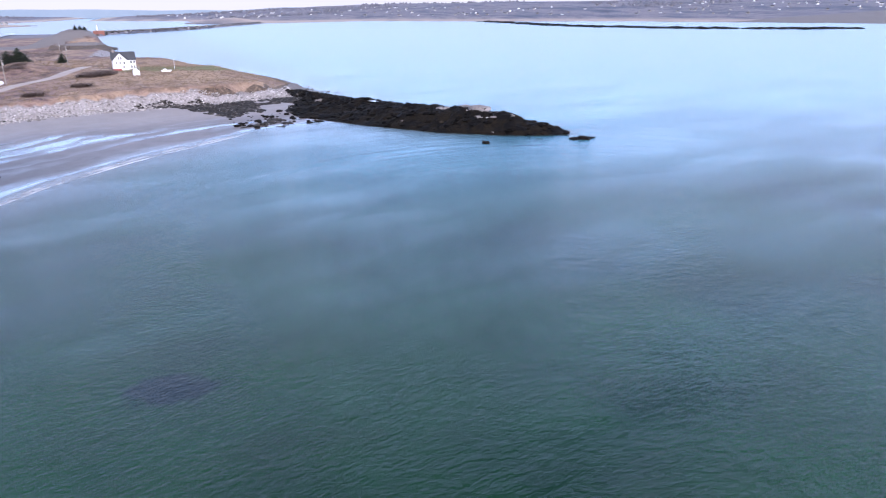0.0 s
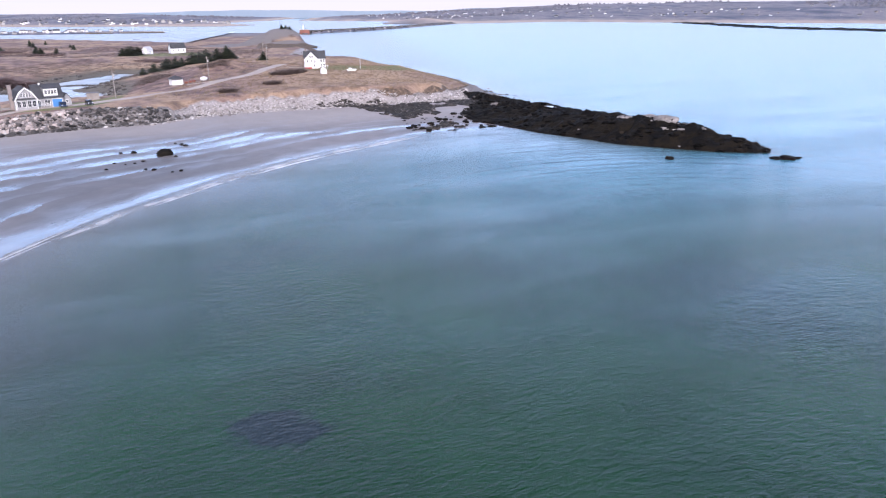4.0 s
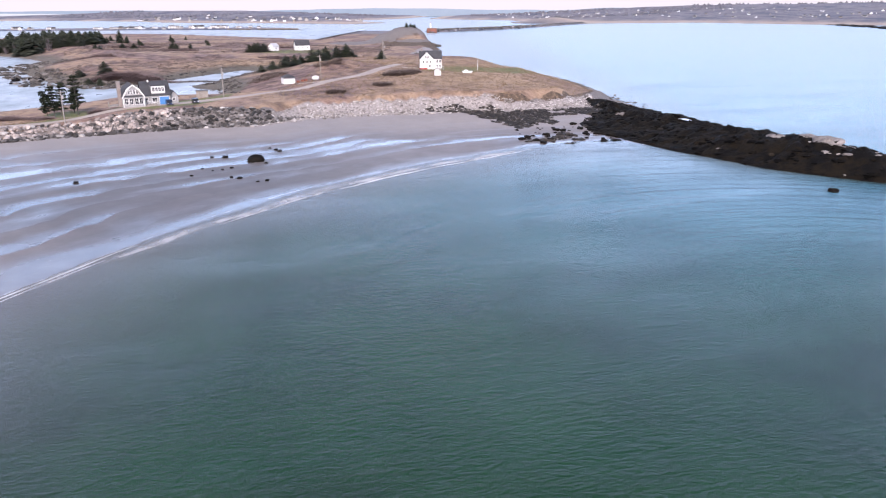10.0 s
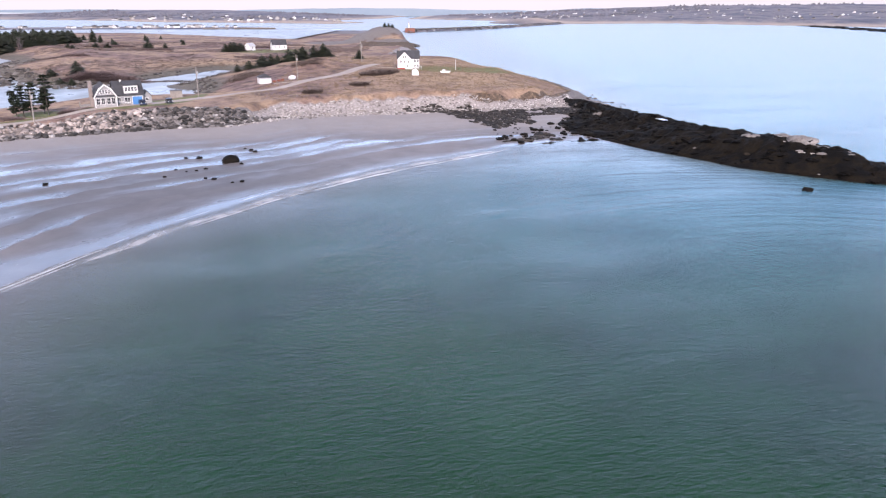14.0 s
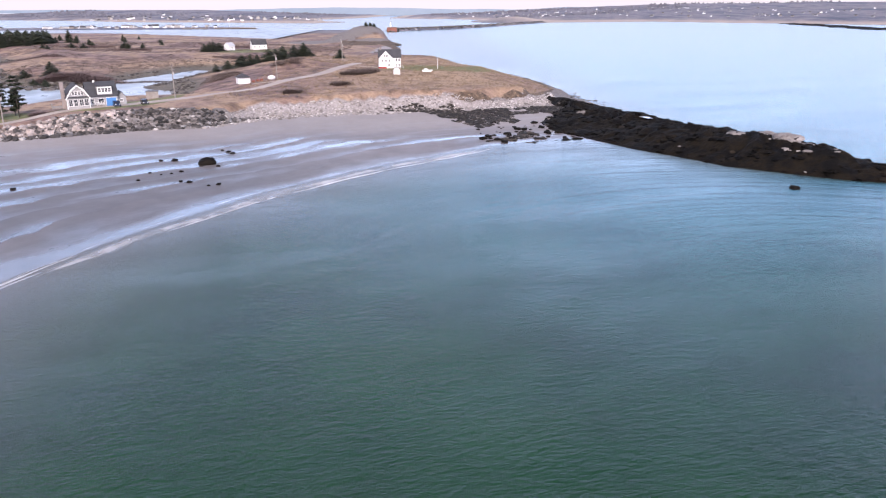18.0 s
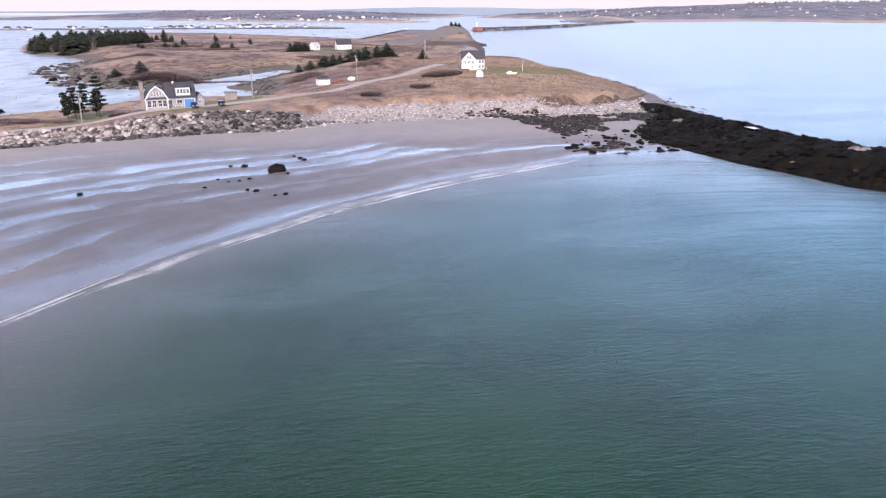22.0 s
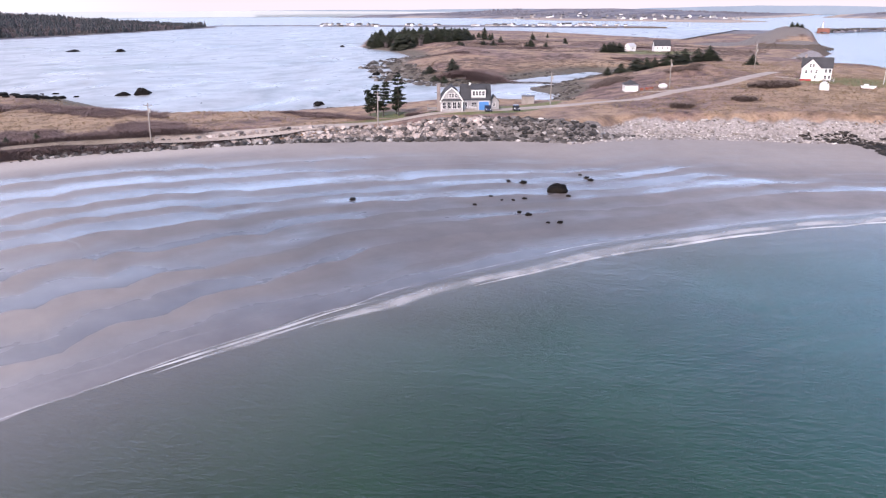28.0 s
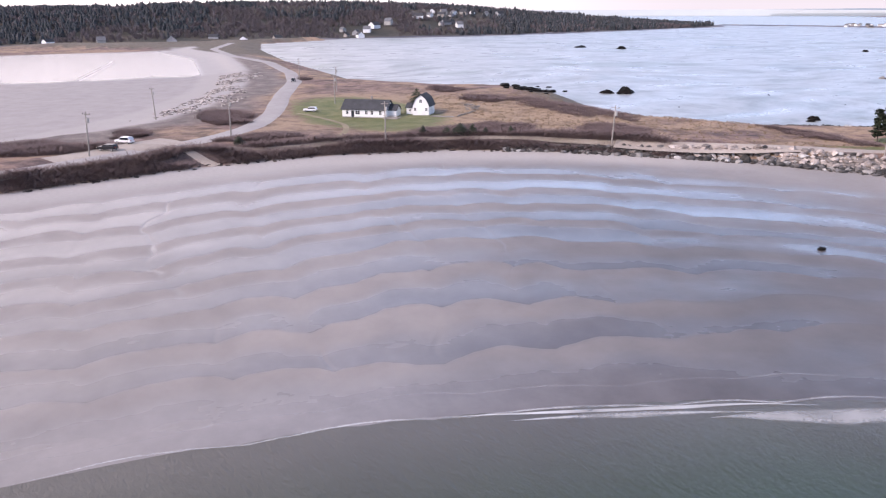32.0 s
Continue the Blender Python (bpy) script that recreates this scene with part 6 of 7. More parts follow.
def spruce(x, y, H, i, wide=1.0):
    s = H / 7.0
    m = pose(x, y, ground_z(x, y), 0, 0, 73 * i)
    k = i % 4
    if k not in first_use:
        first_use.add(k)
        ob = SPRUCES[k]
        ob.matrix_basis = m @ Matrix.Diagonal((s * wide, s * wide, s, 1))
    else:
        ob = copy_thing(SPRUCES[k], m)
        ob.scale = (s * wide, s * wide, s)
    return ob


trees = [(-106, 387, 4.0), (-102, 396, 5.0), (-97.5, 407, 6.5), (-94, 413, 6.0), (-93, 425, 5.0), (-87, 427, 7.0), (-84, 432, 6.5), (-81, 438, 7.5), (-76, 447, 7.0), (-71, 452, 8.0), (-67, 448, 4.0), (-47, 429, 5.0),
         (-152, 551, 7.5), (-155, 553, 7.0), (-149, 556, 6.5), (-158, 549, 6), (-186, 379, 6.5), (-182, 353, 3.8), (-198, 376, 4.0), (-176, 352, 3.4)]
for i, (x, y, h) in enumerate(trees):
    spruce(x, y, h * 0.98, i, 1.85)
for i in range(84):
    f = rng.random()
    x, y = -415 + 90 * f + rng.gauss(0, 9), 592 + 88 * f + rng.gauss(0, 14)
    if ground_z(x, y) > 2.6:
        spruce(x, y, rng.uniform(6, 12), i, 1.25)
bare_spots = []
for i in range(130):
    a, k = rng.random() * 6.283, math.sqrt(rng.random())
    x, y = -372 + 38 * k * math.cos(a) - 30 * k * math.sin(a), 672 + 85 * k * math.sin(a) + 10 * k * math.cos(a)
    if i > 112:
        x, y = -474 + rng.gauss(0, 9), 722 + rng.gauss(0, 11)
    if ground_z(x, y) < 2.8:
        continue
    if i % 3:
        spruce(x, y, rng.uniform(6, 12.5), i, rng.uniform(1.3, 1.9))
    else:
        h = rng.uniform(6, 9)
        bare_spots.append((x, y, ground_z(x, y), rng.random() * 6.3, h * 0.9, h * 0.9, h * 0.9, rng.randrange(3)))
for i in range(13):
    spruce(rng.uniform(-300, -205), rng.uniform(560, 760), rng.uniform(3, 5), i, 1.6)
for i in range(10):
    spruce(rng.uniform(-420, -300), rng.uniform(700, 850), rng.uniform(4, 7), i, 1.1)
for i, (x, y, h) in enumerate([(-185, 124, 2.4), (-181, 129, 2.2), (-179, 132, 3.2), (-178, 135, 2.8), (-176.5, 138, 2.0), (-174, 144, 2.2), (-190, 78, 2.0)]):
    spruce(x, y, h, i, 1.5)
spruce(-229.5, 140, 7.2, 1, 1.1)
for i, (x, y, h) in enumerate([(-57, 765, 4.6), (-53, 768, 3.8), (-49, 764, 3.4), (-70, 775, 1.8)]):
    spruce(x, y, h, i, 1.5)


def pine(x, y, H, seed, tilt=0.0):
    """A wind-trimmed pine: bare lower stem and flat layered crown."""
    r = random.Random(seed)
    t = thing("pine_tree", pose(x, y, ground_z(x, y), 0, tilt, 40 * seed), "windswept pine with bare stem and layered crown", "tree", "pines by the bay")
    part("trunk", tube(B(), (0, 0, -0.3), (0.3, 0, H * 0.95), 0.17, 0.05, 8), BARK, t)
    bm = B()
    for k in range(9):
        f = 0.22 + 0.76 * k / 8
        for j in range(4):
            a = r.random() * 6.283
            L = (1.0 - 0.7 * abs(f - 0.45) / 0.55) * H * 0.2 * r.uniform(0.6, 1.2)
            root = Vector((0.3 * f, 0, H * f))
            tip = root + Vector((math.cos(a) * L, math.sin(a) * L, 0.12 * L))
            for q in range(46):
                c = root.lerp(tip, r.uniform(0.35, 1.1)) + Vector((r.gauss(0, 0.3), r.gauss(0, 0.3), r.gauss(0, 0.14)))
                w = r.uniform(0.25, 0.55)
                ax = Vector((r.gauss(0, 1), r.gauss(0, 1), r.gauss(0, 0.3))).normalized()
                bx_ = ax.cross(Vector((0, 0, 1))).normalized()
                bm.faces.new([bm.verts.new(c + ax * w), bm.verts.new(c + bx_ * w * 0.7), bm.verts.new(c - ax * w), bm.verts.new(c - bx_ * w * 0.7 + Vector((0, 0, 0.1)))])
    part("crown", bm, NEEDLES[1], t)
    for k in range(12):
        f = 0.35 + 0.55 * r.random()
        a = r.random() * 6.283
        part("limb", tube(B(), (0.3 * f, 0, H * f), (0.3 * f + math.cos(a) * H * 0.17, math.sin(a) * H * 0.17, H * f + 0.3), 0.05, 0.02, 5), BARK, t)


pine(-120.2, 223.2, 11.8, 3)
for i, (x, y, h) in enumerate([(-122.6, 225.5, 7.5), (-124.6, 221.5, 10.0), (-126.2, 220.4, 9.0), (-127.8, 219.4, 7.6)]):
    pine(x, y, h, 10 + i, 4)

# ---- thickets and dead grass ----
def tuft_bm(seed, blades, spread, lean, width=0.05):
    r = random.Random(seed)
    bm = B()
    for i in range(blades):
        a, b2 = r.random() * 6.283, r.random() * 6.283
        root = Vector((math.cos(a), math.sin(a), 0)) * spread * math.sqrt(r.random())
        tip = root + Vector((math.cos(b2) * lean, math.sin(b2) * lean, r.uniform(0.55, 1.0)))
        s = Vector((math.cos(b2 + 1.57), math.sin(b2 + 1.57), 0)) * width
        m = root.lerp(tip, 0.5) + Vector((0, 0, 0.08))
        bm.faces.new([bm.verts.new(root - s), bm.verts.new(root + s), bm.verts.new(m + s * 0.9), bm.verts.new(m - s * 0.9)])
        bm.faces.new([bm.verts.new(m - s * 1.6), bm.verts.new(m + s * 1.6), bm.verts.new(tip)])
    return bm


TWIGS = [template(tuft_bm(i, 46, 1.35, 1.25, 0.02)) for i in range(4)]
BLADES = [template(tuft_bm(i + 9, 10, 0.5, 0.7, 0.06)) for i in range(4)]
ROSE = island_paint("bare_rose_thicket", [(0, (0.1, 0.07, 0.07)), (0.5, (0.17, 0.12, 0.116)), (1, (0.27, 0.2, 0.185))], 0.95, 2, 0.2)
GREY_TWIG = island_paint("bare_grey_thicket", [(0, (0.1, 0.077, 0.068)), (0.5, (0.17, 0.13, 0.113)), (1, (0.26, 0.2, 0.175))], 0.95, 2, 0.2)
STRAW = island_paint("dead_grass", [(0, (0.17, 0.12, 0.075)), (0.5, (0.3, 0.22, 0.135)), (1, (0.44, 0.34, 0.23))], 0.95, 2, 0.2)


def thicket(label, n, box_, keep, low=0.7, high=1.4, mat=ROSE, kinds=TWIGS, name="thicket"):
    xs, ys = sample_area(n, *box_)
    ok = keep(xs, ys)
    xs, ys = xs[ok], ys[ok]
    zs = height(xs, ys)
    spots = [(x, y, z - 0.05, rng.random() * 6.3, k * 1.2, k * 1.2, k, rng.randrange(4)) for x, y, z, k in zip(xs, ys, zs, nrng.uniform(low, high, len(xs)))]
    if spots:
        scatter(name, kinds, spots, mat, label, "shrubs" if kinds is TWIGS else "grass")


def band(x, y):
    v_ = signed(UPLAND, x, y)
    r_ = np.minimum(along(SHORE_ROAD, x, y)[0], along(ROAD, x, y)[0])
    gap = np.hypot(x + 180, y - 68) > 5
    return (v_ > 1.0) & (v_ < 10 + 3 * wobble(x, y, 14, 6)) & (r_ > 1.9) & gap & (wobble(x, y, 5, 12) > -0.75)


thicket("bare purple-brown rose thicket above the beach", 15000, (-192, -140, 0, 172), band, 0.7, 1.7)


def blob(cx, cy, rx, ry):
    return lambda x, y: (np.hypot((x - cx) / rx, (y - cy) / ry) + 0.5 * np.abs(fractal(x, y, 7, 3, 3)) + 0.25 * wobble(x, y, 2.5, 5) < 0.95 + 0.3 * wobble(x, y, 9, 3)) & (np.minimum(along(SHORE_ROAD, x, y)[0], along(ROAD, x, y)[0]) > 3.5)


for label, n, cx, cy, rx, ry, hi in (
        ("bare brown thicket beside the parking place", 2600, -203, 30, 11, 17, 1.5),
        ("bare brown thicket along the road bend", 2200, -243, 82, 18, 7, 1.5),
        ("bare brown thicket on the dune", 700, -216, 55, 8, 6, 1.2),
        ("bare brown thicket at the road edge", 700, -196, 86, 5, 12, 1.1),
        ("bare brown thicket near the bay shore", 900, -250, 174, 12, 8, 1.4),
        ("bare brown thicket near the bay shore", 700, -291, 176, 14, 6, 1.3),
        ("bare brown thicket near the road junction", 500, -364, 134, 8, 5, 1.3),
        ("bare brown thicket between the track and the field", 2600, -184, 138, 10, 24, 1.3),
        ("bare brown thicket on the neck of the dune", 1600, -168, 172, 16, 7, 1.1),
        ("bare brown thicket behind the lawn", 1600, -215, 186, 34, 10, 1.1),
        ("bare grey thicket on the headland slope", 1300, -25, 314, 7.5, 8, 1.7),
        ("bare grey thicket on the headland slope", 400, -31, 277, 3.2, 3.4, 1.2),
        ("bare grey thicket on the headland slope", 260, -46, 262, 2.6, 3, 1.5),
        ("bare brown thicket on the marsh edge", 2600, -166, 367, 18, 10, 2.3),
        ("bare brown thicket on the northern heath", 420, -125, 505, 15, 9, 1.7),
        ("bare brown thicket on the northern heath", 480, -215, 565, 20, 11, 1.8),
        ("bare brown thicket on the northern heath", 520, -268, 610, 22, 12, 1.9),
        ("bare brown thicket on the northern heath", 300, -235, 470, 14, 9, 1.6),
        ("bare brown thicket on the northern heath", 300, -150, 620, 16, 9, 1.7),
        ("bare grey thicket on the slope above the pond", 420, -92, 345, 7, 16, 1.5),
        ("bare grey thicket on the knoll by the road", 260, -62, 352, 8, 7, 1.2),
        ("low yellow-brown shrub on the lawn by the house", 90, -112.5, 219.5, 1.6, 1.2, 1.2),
        ("low yellow-brown shrub on the lawn by the house", 90, -108.5, 220.5, 1.5, 1.2, 1.2),
        ("bare brown thicket west of the grey house", 900, -140, 215, 16, 5, 0.9)):
    thicket(label, n, (cx - rx * 1.4, cx + rx * 1.4, cy - ry * 1.4, cy + ry * 1.4), blob(cx, cy, rx, ry), 0.6, hi, GREY_TWIG if "grey thicket" in label else ROSE)
upland_grass = lambda x, y: (signed(UPLAND, x, y) > 4) & (along(BAY_EDGE, x, y)[0] > 7) & (np.minimum(along(SHORE_ROAD, x, y)[0], along(ROAD, x, y)[0]) > 3.2)
thicket("dead straw-coloured grass over the headland", 9000, (-70, 56, 245, 450), upland_grass, 0.25, 0.6, STRAW, BLADES, "dead_grass")
thicket("dead brown heath and grass on the northern land", 9000, (-330, -60, 360, 720), lambda x, y: upland_grass(x, y) & (wobble(x, y, 30, 9) > -0.2), 0.4, 0.9, GREY_TWIG, TWIGS, "heath")
thicket("dead straw-coloured grass behind the road", 3000, (-270, -110, 150, 215), upland_grass, 0.25, 0.6, STRAW, BLADES, "dead_grass")
WRACK = island_paint("beach_wrack", [(0, (0.03, 0.025, 0.022)), (1, (0.09, 0.07, 0.06))], 0.9, 2, 0.3)
spots = []
xs, ys = sample_area(9000, -185, -120, 0, 190)
for x, y, c, z in zip(xs, ys, signed(UPLAND, xs, ys), height(xs, ys)):
    if -1.6 < c < 1.2 and rng.random() < 0.55:
        r = rng.uniform(0.15, 0.5)
        spots.append((x, y, z + 0.05, rng.random() * 6.3, r * 1.6, r, r * 0.6, rng.randrange(6)))
scatter("beach_wrack", STONES, spots, WRACK, "dark line of seaweed wrack and stones", "seaweed")
spots = []
xs, ys = sample_area(20000, -420, -225, 20, 130)
for x, y, c, z in zip(xs, ys, signed(UPLAND, xs, ys), height(xs, ys)):
    if -2 < c < 15 + 6 * math.sin(x / 17) and x < -258 and math.sin(x * 0.31 + y * 0.5) + math.sin(x * 0.12 - y * 0.23) > -0.5 and rng.random() < 0.7:
        r = rng.uniform(0.2, 0.6)
        spots.append((x, y, z, rng.random() * 6.3, r * 1.3, r, r * 0.8, rng.randrange(6)))
scatter("dune_stones", STONES, spots, PALE_RIPRAP, "pale stones along the western beach bank", "stones")

# ---- wooded hill and distant villages ----
def low_conifer(seed):
    r = random.Random(seed)
    bm = B()
    wide = r.uniform(0.24, 0.42)
    for k in range(4):
        z = 0.08 + 0.22 * k
        n = 8
        rad = wide * (1 - (0.2 if wide > 0.32 else 0.24) * k)
        ring = [bm.verts.new((math.cos(6.283 * i / n) * rad * r.uniform(0.65, 1.25), math.sin(6.283 * i / n) * rad * r.uniform(0.65, 1.25), z + r.uniform(-0.05, 0.04))) for i in range(n)]
        tip = bm.verts.new((r.uniform(-0.03, 0.03), r.uniform(-0.03, 0.03), z + 0.36))
        for i in range(n):
            bm.faces.new((ring[i], ring[(i + 1) % n], tip))
    return bm


FIRS = [template(low_conifer(i)) for i in range(9)]
BARE = [template(tuft_bm(i + 30, 26, 0.28, 0.35, 0.02)) for i in range(3)]
# bluish cast of the needles holds the painted haze across the bay
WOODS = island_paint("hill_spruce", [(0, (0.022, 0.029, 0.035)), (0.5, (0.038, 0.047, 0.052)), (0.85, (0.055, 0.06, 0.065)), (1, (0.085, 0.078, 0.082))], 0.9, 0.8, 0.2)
GREYWOOD = island_paint("bare_hardwood", [(0, (0.09, 0.074, 0.08)), (1, (0.18, 0.15, 0.155))], 0.95, 0.8, 0.2)
scatter("bare_trees", BARE, bare_spots, GREYWOOD, "leafless grey trees among the point's spruces", "trees")
xs, ys = sample_area(27000, -1400, -805, -420, 1290)
hd = signed(HILL_EDGE, xs, ys)
zs = height(xs, ys)
open_ = wobble(xs, ys, 130, 14) + 0.6 * wobble(xs, ys, 45, 15)
firs, bare = [], []
for x, y, d, z, o in zip(xs, ys, hd, zs, open_):
    if d < 22 or d > 480 or (d < 70 and rng.random() < 0.45):
        continue
    h = rng.uniform(6, 9.5) * (1.25 if rng.random() < 0.08 else 1)
    glade = math.hypot((x + 1040) / 45, (y - 505) / 45) < 1 or math.hypot((x + 1150) / 60, (y - 560) / 70) < 1 or (d < 120 and 320 < y < 420 and o > -0.4) or math.hypot((x + 1200) / 40, (y - 660) / 60) < 1
    if glade and rng.random() < 0.93:
        continue
    if (o > (0.0 if 180 < y < 560 else 0.45) or rng.random() < 0.36) and y < 1100:
        bare.append((x, y, z - 0.3, rng.random() * 6.3, h * 0.8, h * 0.8, h * 0.8, rng.randrange(3)))
    elif o > -0.65:
        firs.append((x, y, z - 0.5, rng.random() * 6.3, h * 1.4, h * 1.4, h, rng.randrange(9)))
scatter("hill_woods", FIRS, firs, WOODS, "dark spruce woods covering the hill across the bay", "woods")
scatter("hardwood_stand", BARE, bare, GREYWOOD, "grey leafless trees among the spruces", "woods")
xs, ys = sample_area(6000, -1900, 2600, 2000, 4300)
f1, f2 = signed(FAR_NORTH, xs, ys), signed(FAR_EAST, xs, ys)
zs, op = height(xs, ys), wobble(xs, ys, 420, 16)
rows = [(x, y, z - 1, rng.random() * 6.3, 22, 22, rng.uniform(5, 9), rng.randrange(5)) for x, y, z, a, b2, o in zip(xs, ys, zs, f1, f2, op) if max(a, b2) > 180 and o > 0.0 + (0.25 if b2 > 0 else -0.2)]
# pale grey-blue here is haze put into the tree colour
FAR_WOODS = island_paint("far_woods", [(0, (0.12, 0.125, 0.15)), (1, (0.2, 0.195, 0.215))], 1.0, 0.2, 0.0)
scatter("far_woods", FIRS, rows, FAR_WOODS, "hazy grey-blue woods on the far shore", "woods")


def village_house(seed):
    r = random.Random(seed)
    L, W, e, rd = r.uniform(9, 15), r.uniform(7, 9), r.uniform(3.5, 5.5), 0
    h = thing("village_house", pose(0, 0, 0), "small pale house of the distant village", "house", "distant village houses")
    gabled(h, -L / 2, L / 2, -W / 2, W / 2, e, e + W * 0.42, (WHITE_WALL, CONCRETE, SHINGLE, WHITE_WALL, WOOD_GREY)[seed], ROOF_GREY if seed % 2 else ROOF_DARK, seed % 2 == 0)
    return h


VILLAGE = [village_house(i) for i in range(5)]
used = set()


def village(x, y, i, k=1.0):
    m = pose(x, y, ground_z(x, y) - 0.3, 0, 0, rng.uniform(0, 180))
    if i % 5 not in used:
        used.add(i % 5)
        ob = VILLAGE[i % 5]
        ob.matrix_basis = m @ Matrix.Diagonal((k, k, k, 1))
    else:
        ob = copy_thing(VILLAGE[i % 5], m)
        ob.scale = (k, k, k)


for i in range(250):
    a = rng.random()
    x = 150 + 1900 * a
    y = np.interp(x, [150, 332, 700, 1100, 1400, 2100], [2950, 2350, 2330, 1900, 1350, 1000]) + 120 + rng.random() ** 1.2 * 1000
    village(x, y, i, rng.uniform(0.35, 0.75))
for i in range(60):
    a = rng.random()
    x = -1250 + 950 * a
    village(x, np.interp(x, [-1250, -938, -600, -310], [2850, 2520, 2400, 2230]) + rng.random() ** 2 * 500, i, rng.uniform(0.7, 1.2))
for i, (x, y) in enumerate([(-880, -10), (-865, 40), (-880, 110), (-900, 190), (-905, 230), (-1095, 485), (-1050, 505), (-1062, 518), (-1040, 530), (-1180, 529), (-1168, 540), (-1150, 552), (-1140, 560), (-1160, 575), (-1130, 540), (-1199, 628), (-1190, 650),
                            (-1215, 690), (-1300, 780), (-1290, 800), (-1025, 391), (-1009, 340), (-985, 352), (-1000, 372), (-966, 333), (-953, 347), (-1044, 419), (-930, 160), (-1120, 515), (-1175, 600)]):
    village(x, y, i, 0.75 + 0.2 * (i % 3))


def shed_row(x, y, turn, L, W, h, label):
    s = thing("fish_plant", pose(x, y, ground_z(x, y) - 0.2, 0, 0, turn), label, "building", "harbour buildings")
    gabled(s, -L / 2, L / 2, -W / 2, W / 2, h, h * 1.35, WHITE_WALL, ROOF_GREY)
    for i in range(3):
        part("door", box(B(), -L / 4 + L / 4 * i, -W / 2 - 0.05, 0, 3.5, 0.1, h * 0.7), CONCRETE, s)


for x, y, L in ((-700, 1430, 22), (-670, 1440, 14), (-640, 1460, 16), (-575, 1490, 30), (-540, 1490, 14), (-480, 1500, 18), (-450, 1505, 12), (-790, 1425, 14), (-860, 1425, 10), (-610, 1480, 12), (-525, 1505, 10), (-505, 1520, 16), (-430, 1520, 9), (-590, 1515, 13), (-655, 1470, 9), (-1000, 1400, 11), (-1060, 1390, 8)):
    shed_row(x, y, rng.uniform(-30, 40), L * 0.75, rng.uniform(6, 10), rng.uniform(2.6, 4.4), "long white harbour building on the causeway")


for i in range(46):
    k = rng.random()
    village(-1080 + 690 * k, np.interp(k, [0, 0.4, 0.7, 1], [1392, 1408, 1470, 1520]) + rng.gauss(0, 16), i, rng.uniform(0.4, 0.85))


def wharf(x, y, turn, L):
    q = thing("wharf", pose(x, y, 0, 0, 0, turn), "dark timber wharf on piles beside the causeway", "wharf", "harbour wharves")
    part("deck", box(B(), 0, 0, 3.2, L, 9, 0.7), WOOD_GREY, q)
    part("fender", box(B(), 0, -4.4, 0.3, L, 0.4, 2.9), BARK, q)
    for j in range(int(L / 6)):
        part("pile", tube(B(), (-L / 2 + 3 + 6 * j, -4.8, -2), (-L / 2 + 3 + 6 * j, -4.8, 4.6), 0.35, 0.3), BARK, q)


wharf(-360, 1462, 12, 78)
wharf(-430, 1440, 4, 46)


def breakwater_light():
    s = thing("breakwater_light", pose(-54, 1322, 0), "rusty red crib with a small white beacon at the breakwater end", "beacon")
    part("crib", box(B(), 0, 0, -1, 17, 14, 7.5, 0.4), paint("rusty_crib", (0.16, 0.06, 0.045), (0.3, 0.13, 0.1), 0.9, 0.3), s)
    part("deck", box(B(), 0, 0, 6.5, 18, 15, 0.6), CONCRETE, s)
    part("tower", tube(B(), (-2, 0, 7.1), (-2, 0, 15), 1.2, 0.5, 8), TRIM, s)
    part("lantern", tube(B(), (-2, 0, 15), (-2, 0, 16.2), 0.7, 0.3, 8), RED_PAINT, s)


breakwater_light()
REEF = [(900, 1830), (840, 1500), (797, 1262), (815, 1120), (835, 1046), (880, 930), (946, 842), (1010, 800)]
spots = []
for i in range(700):
    k = rng.random() * (len(REEF) - 1)
    j = int(k)
    x = REEF[j][0] + (REEF[j + 1][0] - REEF[j][0]) * (k - j) + rng.gauss(0, 14)
    y = REEF[j][1] + (REEF[j + 1][1] - REEF[j][1]) * (k - j) + rng.gauss(0, 14)
    r = rng.uniform(3, 9)
    spots.append((x, y, -0.4, rng.random() * 6.3, r * 1.6, r * 1.6, r * rng.uniform(0.25, 0.5), rng.randrange(6)))
scatter("reef", STONES, spots, WEED_ROCK, "long low dark reef in the bay", "rocks")
spots = []
for i in range(1500):
    k = rng.random() * 4
    j = int(k)
    a, b2 = BREAKWATER[j], BREAKWATER[j + 1]
    x, y = a[0] + (b2[0] - a[0]) * (k - j) - 6 + rng.gauss(0, 5), a[1] + (b2[1] - a[1]) * (k - j) + 4 + rng.gauss(0, 5)
    r = rng.uniform(1.2, 3)
    spots.append((x, y, max(0, ground_z(x, y)), rng.random() * 6.3, r, r, r * 0.8, rng.randrange(6)))
scatter("breakwater_stones", STONES, spots, DARK_RIPRAP, "dark rubble of the long breakwater", "rocks")
spots = []
xs, ys = sample_area(9000, -300, -150, 330, 520)
for x, y, d, z in zip(xs, ys, along(BAY_EDGE[4:9], xs, ys)[0], height(xs, ys)):
    k = wobble(np.array([x]), np.array([y]), 9, 8)[0]
    if d < 13 + 7 * k and k > -0.35 and rng.random() < 0.5:
        r = rng.choice((0.3, 0.4, 0.6, 0.9, 1.4)) * (1.2 if z < 2 else 1)
        spots.append((x, y, max(z, 1.9), rng.random() * 6.3, r * 1.4, r, r * 0.9, rng.randrange(6)))
scatter("bay_shore_rocks", STONES, spots, WRACK_ROCK, "dark weedy rocks along the tidal bay shore", "rocks")
spots = []
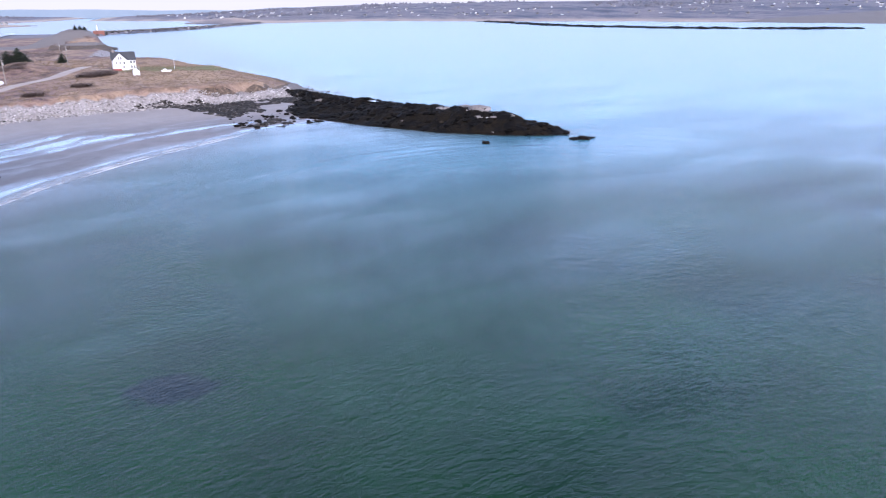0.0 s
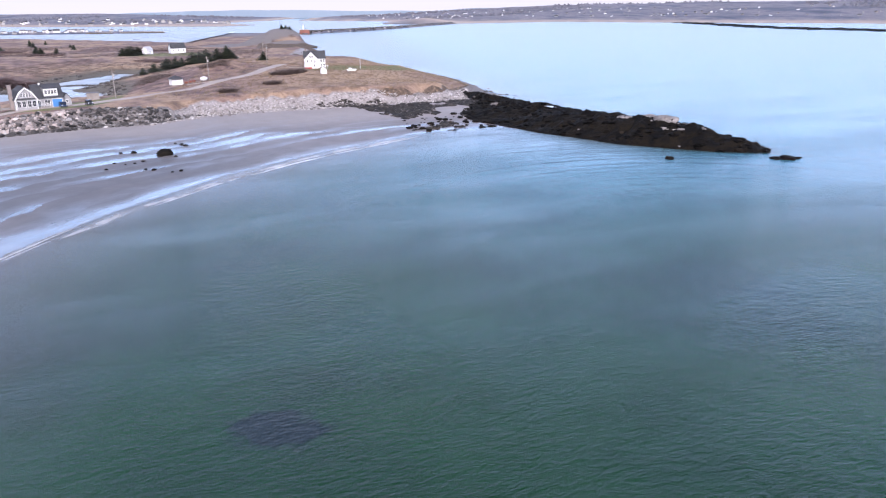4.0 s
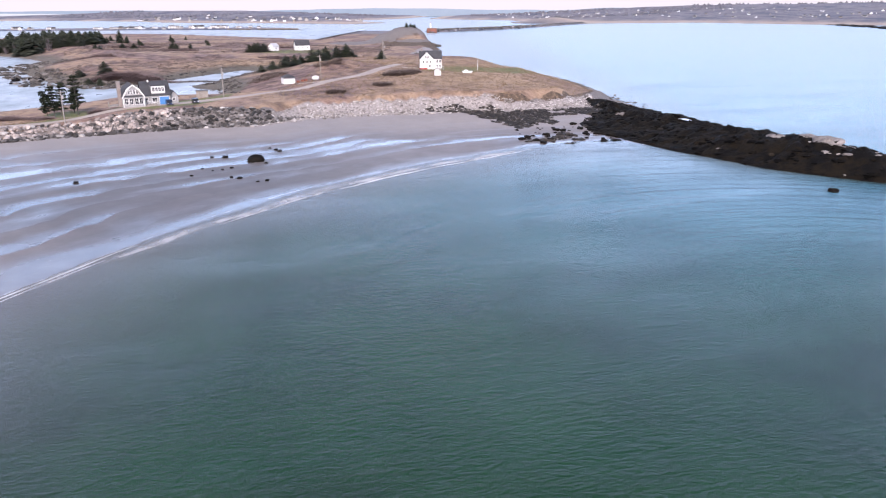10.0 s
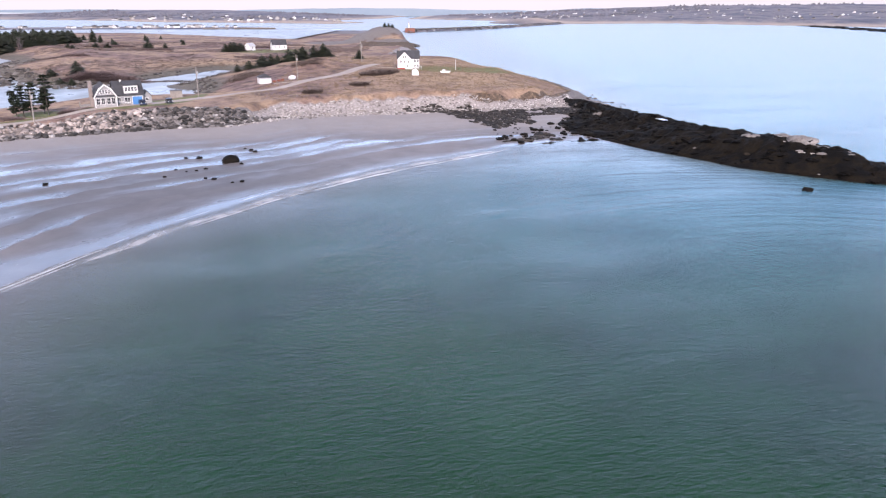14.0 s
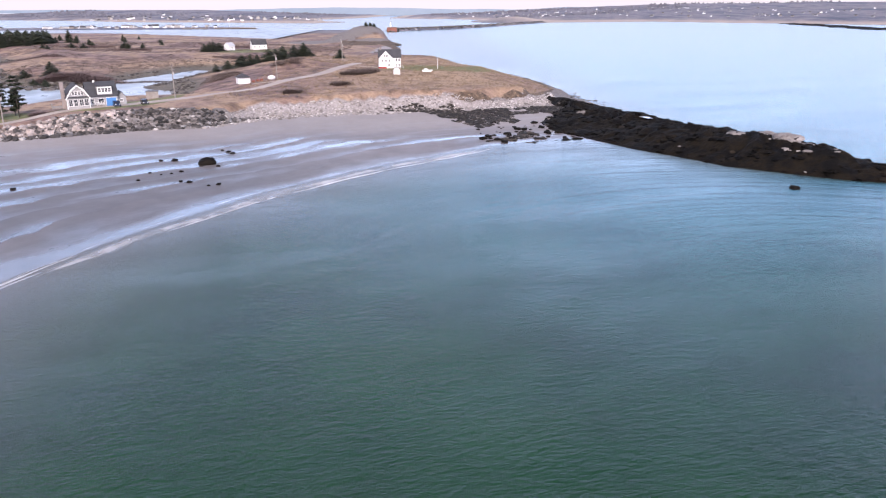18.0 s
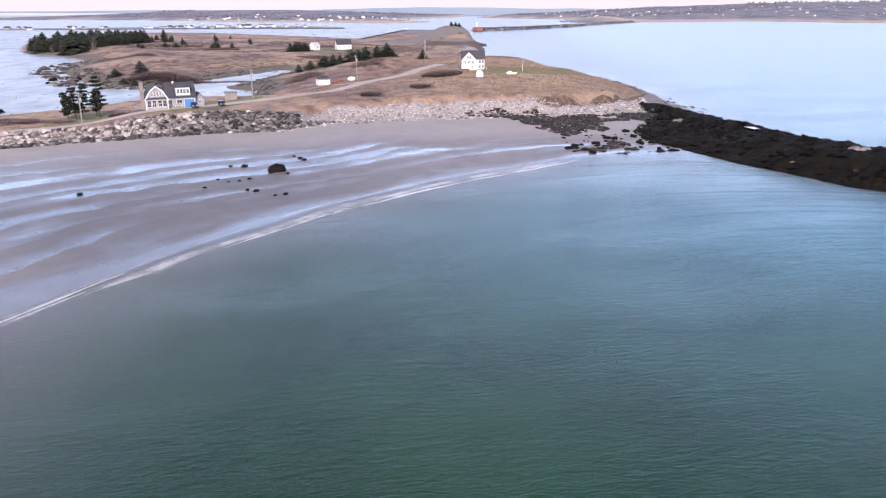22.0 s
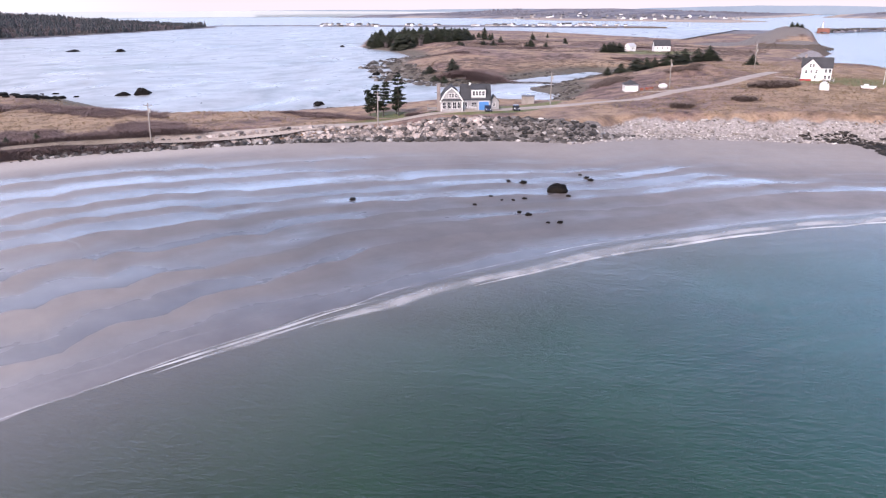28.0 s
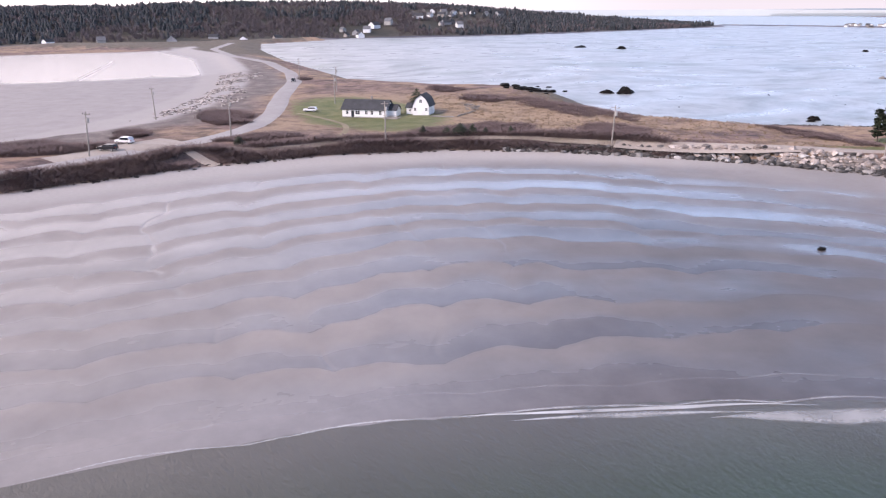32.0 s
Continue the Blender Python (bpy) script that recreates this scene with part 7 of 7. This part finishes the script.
for i in range(420):
    a = rng.random() * 6.283
    x, y = -62 + math.cos(a) * rng.uniform(14, 34), 782 + math.sin(a) * rng.uniform(50, 72)
    r = rng.uniform(1.5, 5)
    if ground_z(x, y) < 5.5:
        spots.append((x, y, max(0, ground_z(x, y)) - 0.5, rng.random() * 6.3, r * 1.3, r, r * 1.1, rng.randrange(6)))
scatter("knoll_ledges", STONES, spots, WRACK_ROCK, "dark ledges round the foot of the rocky knoll", "rocks")
spots = []
for i in range(260):
    k = rng.random() * 8
    j = int(k)
    a, b2 = EAST[j], EAST[j + 1]
    x, y = a[0] + (b2[0] - a[0]) * (k - j) + rng.gauss(0, 3), a[1] + (b2[1] - a[1]) * (k - j) + rng.gauss(0, 3)
    r = rng.uniform(0.4, 1.2)
    spots.append((x, y, max(0, ground_z(x, y)) - 0.3, rng.random() * 6.3, r * 1.3, r, r * 0.8, rng.randrange(6)))
scatter("shore_ledges", STONES, spots, WRACK_ROCK, "dark ledges along the eastern shore", "rocks")


# ---- surf ----
def foam_material(name, thin, most=1.0):
    m, n, l, p = material(name)
    geo = n.new("ShaderNodeNewGeometry").outputs["Position"]
    lace = noise_tex(n, l, 2.6, 6, 0.85, geo)
    edge = attribute(n, "edge")
    f = math_node(n, l, "ADD", math_node(n, l, "MULTIPLY", lace, 0.6), math_node(n, l, "MULTIPLY", edge, 0.6))
    a = ramp(n, l, f, [(thin, (0, 0, 0)), (thin + 0.3, (most, most, most))])
    gate = ramp(n, l, noise_tex(n, l, 0.045, 3, 0.6, geo), [(0.4, (0.25, 0.25, 0.25)), (0.57, (1, 1, 1))])
    l.new(mix(n, l, 1.0, a, gate, "MULTIPLY"), p.inputs["Alpha"])
    p.inputs["Base Color"].default_value = (0.78, 0.79, 0.8, 1)
    p.inputs["Roughness"].default_value = 0.7
    return m


def surf(line, width, wander, mat, label, lift=0.03, seed=0):
    pts = []
    for (x0, y0), (x1, y1) in zip(line, line[1:]):
        k = max(2, int(math.dist((x0, y0), (x1, y1)) / 0.8))
        pts += [(x0 + (x1 - x0) * i / k, y0 + (y1 - y0) * i / k) for i in range(k)]
    P = np.array(pts, float)
    for _ in range(60):
        P[1:-1] = 0.25 * P[:-2] + 0.5 * P[1:-1] + 0.25 * P[2:]
    T = np.gradient(P, axis=0)
    T /= np.linalg.norm(T, axis=1)[:, None]
    N = np.stack([-T[:, 1], T[:, 0]], 1)
    s = np.arange(len(P)) * 0.8
    off = wander * fractal(s, s * 0 + seed, 34, 5, seed) + 0.35 * wander * np.abs(np.sin(s / 5.5 + 2 * wobble(s, s * 0, 30, seed)))
    half = width * (0.55 + 0.45 * fractal(s, s * 0, 22, 4, seed + 3)) * np.clip(np.minimum(s, s[::-1]) / 12, 0.03, 1)
    cols = [-1, -0.5, 0, 0.5, 1]
    rows = [P + N * (off + half * c)[:, None] for c in cols]
    n = len(P)
    verts = []
    for c, R in zip(cols, rows):
        Z = np.maximum(height(R[:, 0], R[:, 1]), 0) + lift * (1 if abs(c) < 1 else 0.6)
        verts += list(zip(R[:, 0], R[:, 1], Z))
    faces = [(j * n + i, j * n + i + 1, (j + 1) * n + i + 1, (j + 1) * n + i) for j in range(4) for i in range(n - 1)]
    ob = mesh_part("foam_line", verts, faces, mat, smooth=True)
    ob.data.attributes.new("edge", "FLOAT", "POINT").data.foreach_set("value", np.repeat([0.0, 0.75, 1.0, 0.75, 0.0], n).astype(np.float32))
    return tagged(ob, label, "foam", "surf lines", "structure")


def shifted(line, d):
    P = np.array(line, float)
    T = np.gradient(P, axis=0)
    T /= np.linalg.norm(T, axis=1)[:, None]
    return [tuple(p) for p in P + np.stack([T[:, 1], -T[:, 0]], 1) * d]


EDGE = SEA_EDGE[2:11]
DENSE, LACE = foam_material("foam", 0.5, 0.85), foam_material("foam_lace", 0.52, 0.6)
surf(EDGE, 0.5, 1.8, foam_material("foam_edge", 0.58, 0.6), "thin white foam line at the water's edge", seed=1)
surf(shifted(EDGE[4:], 3.4), 3.2, 1.6, LACE, "lacy band of spent foam on the shallow water", seed=2)
surf([(-64.5, 76), (-61.8, 84), (-58.6, 93.8), (-55.2, 104.4), (-51.5, 111.5)], 0.55, 0.5, foam_material("foam_crest", 0.4, 0.95), "bright curling crest of a small wave", lift=0.06, seed=4)
surf([(-61.5, 82), (-58.2, 91.5), (-55.2, 100.5), (-52.4, 106)], 2.2, 0.5, foam_material("foam_froth", 0.57, 0.7), "speckled froth spreading behind the breaking wave", seed=5)
surf(shifted(EDGE[5:], 4.6), 0.95, 1.2, DENSE, "small breaking wave along the beach", seed=6)
surf(shifted(EDGE, -4.0), 0.25, 2.2, foam_material("foam_trace", 0.62, 0.22), "faint swash line on the wet sand", seed=8)
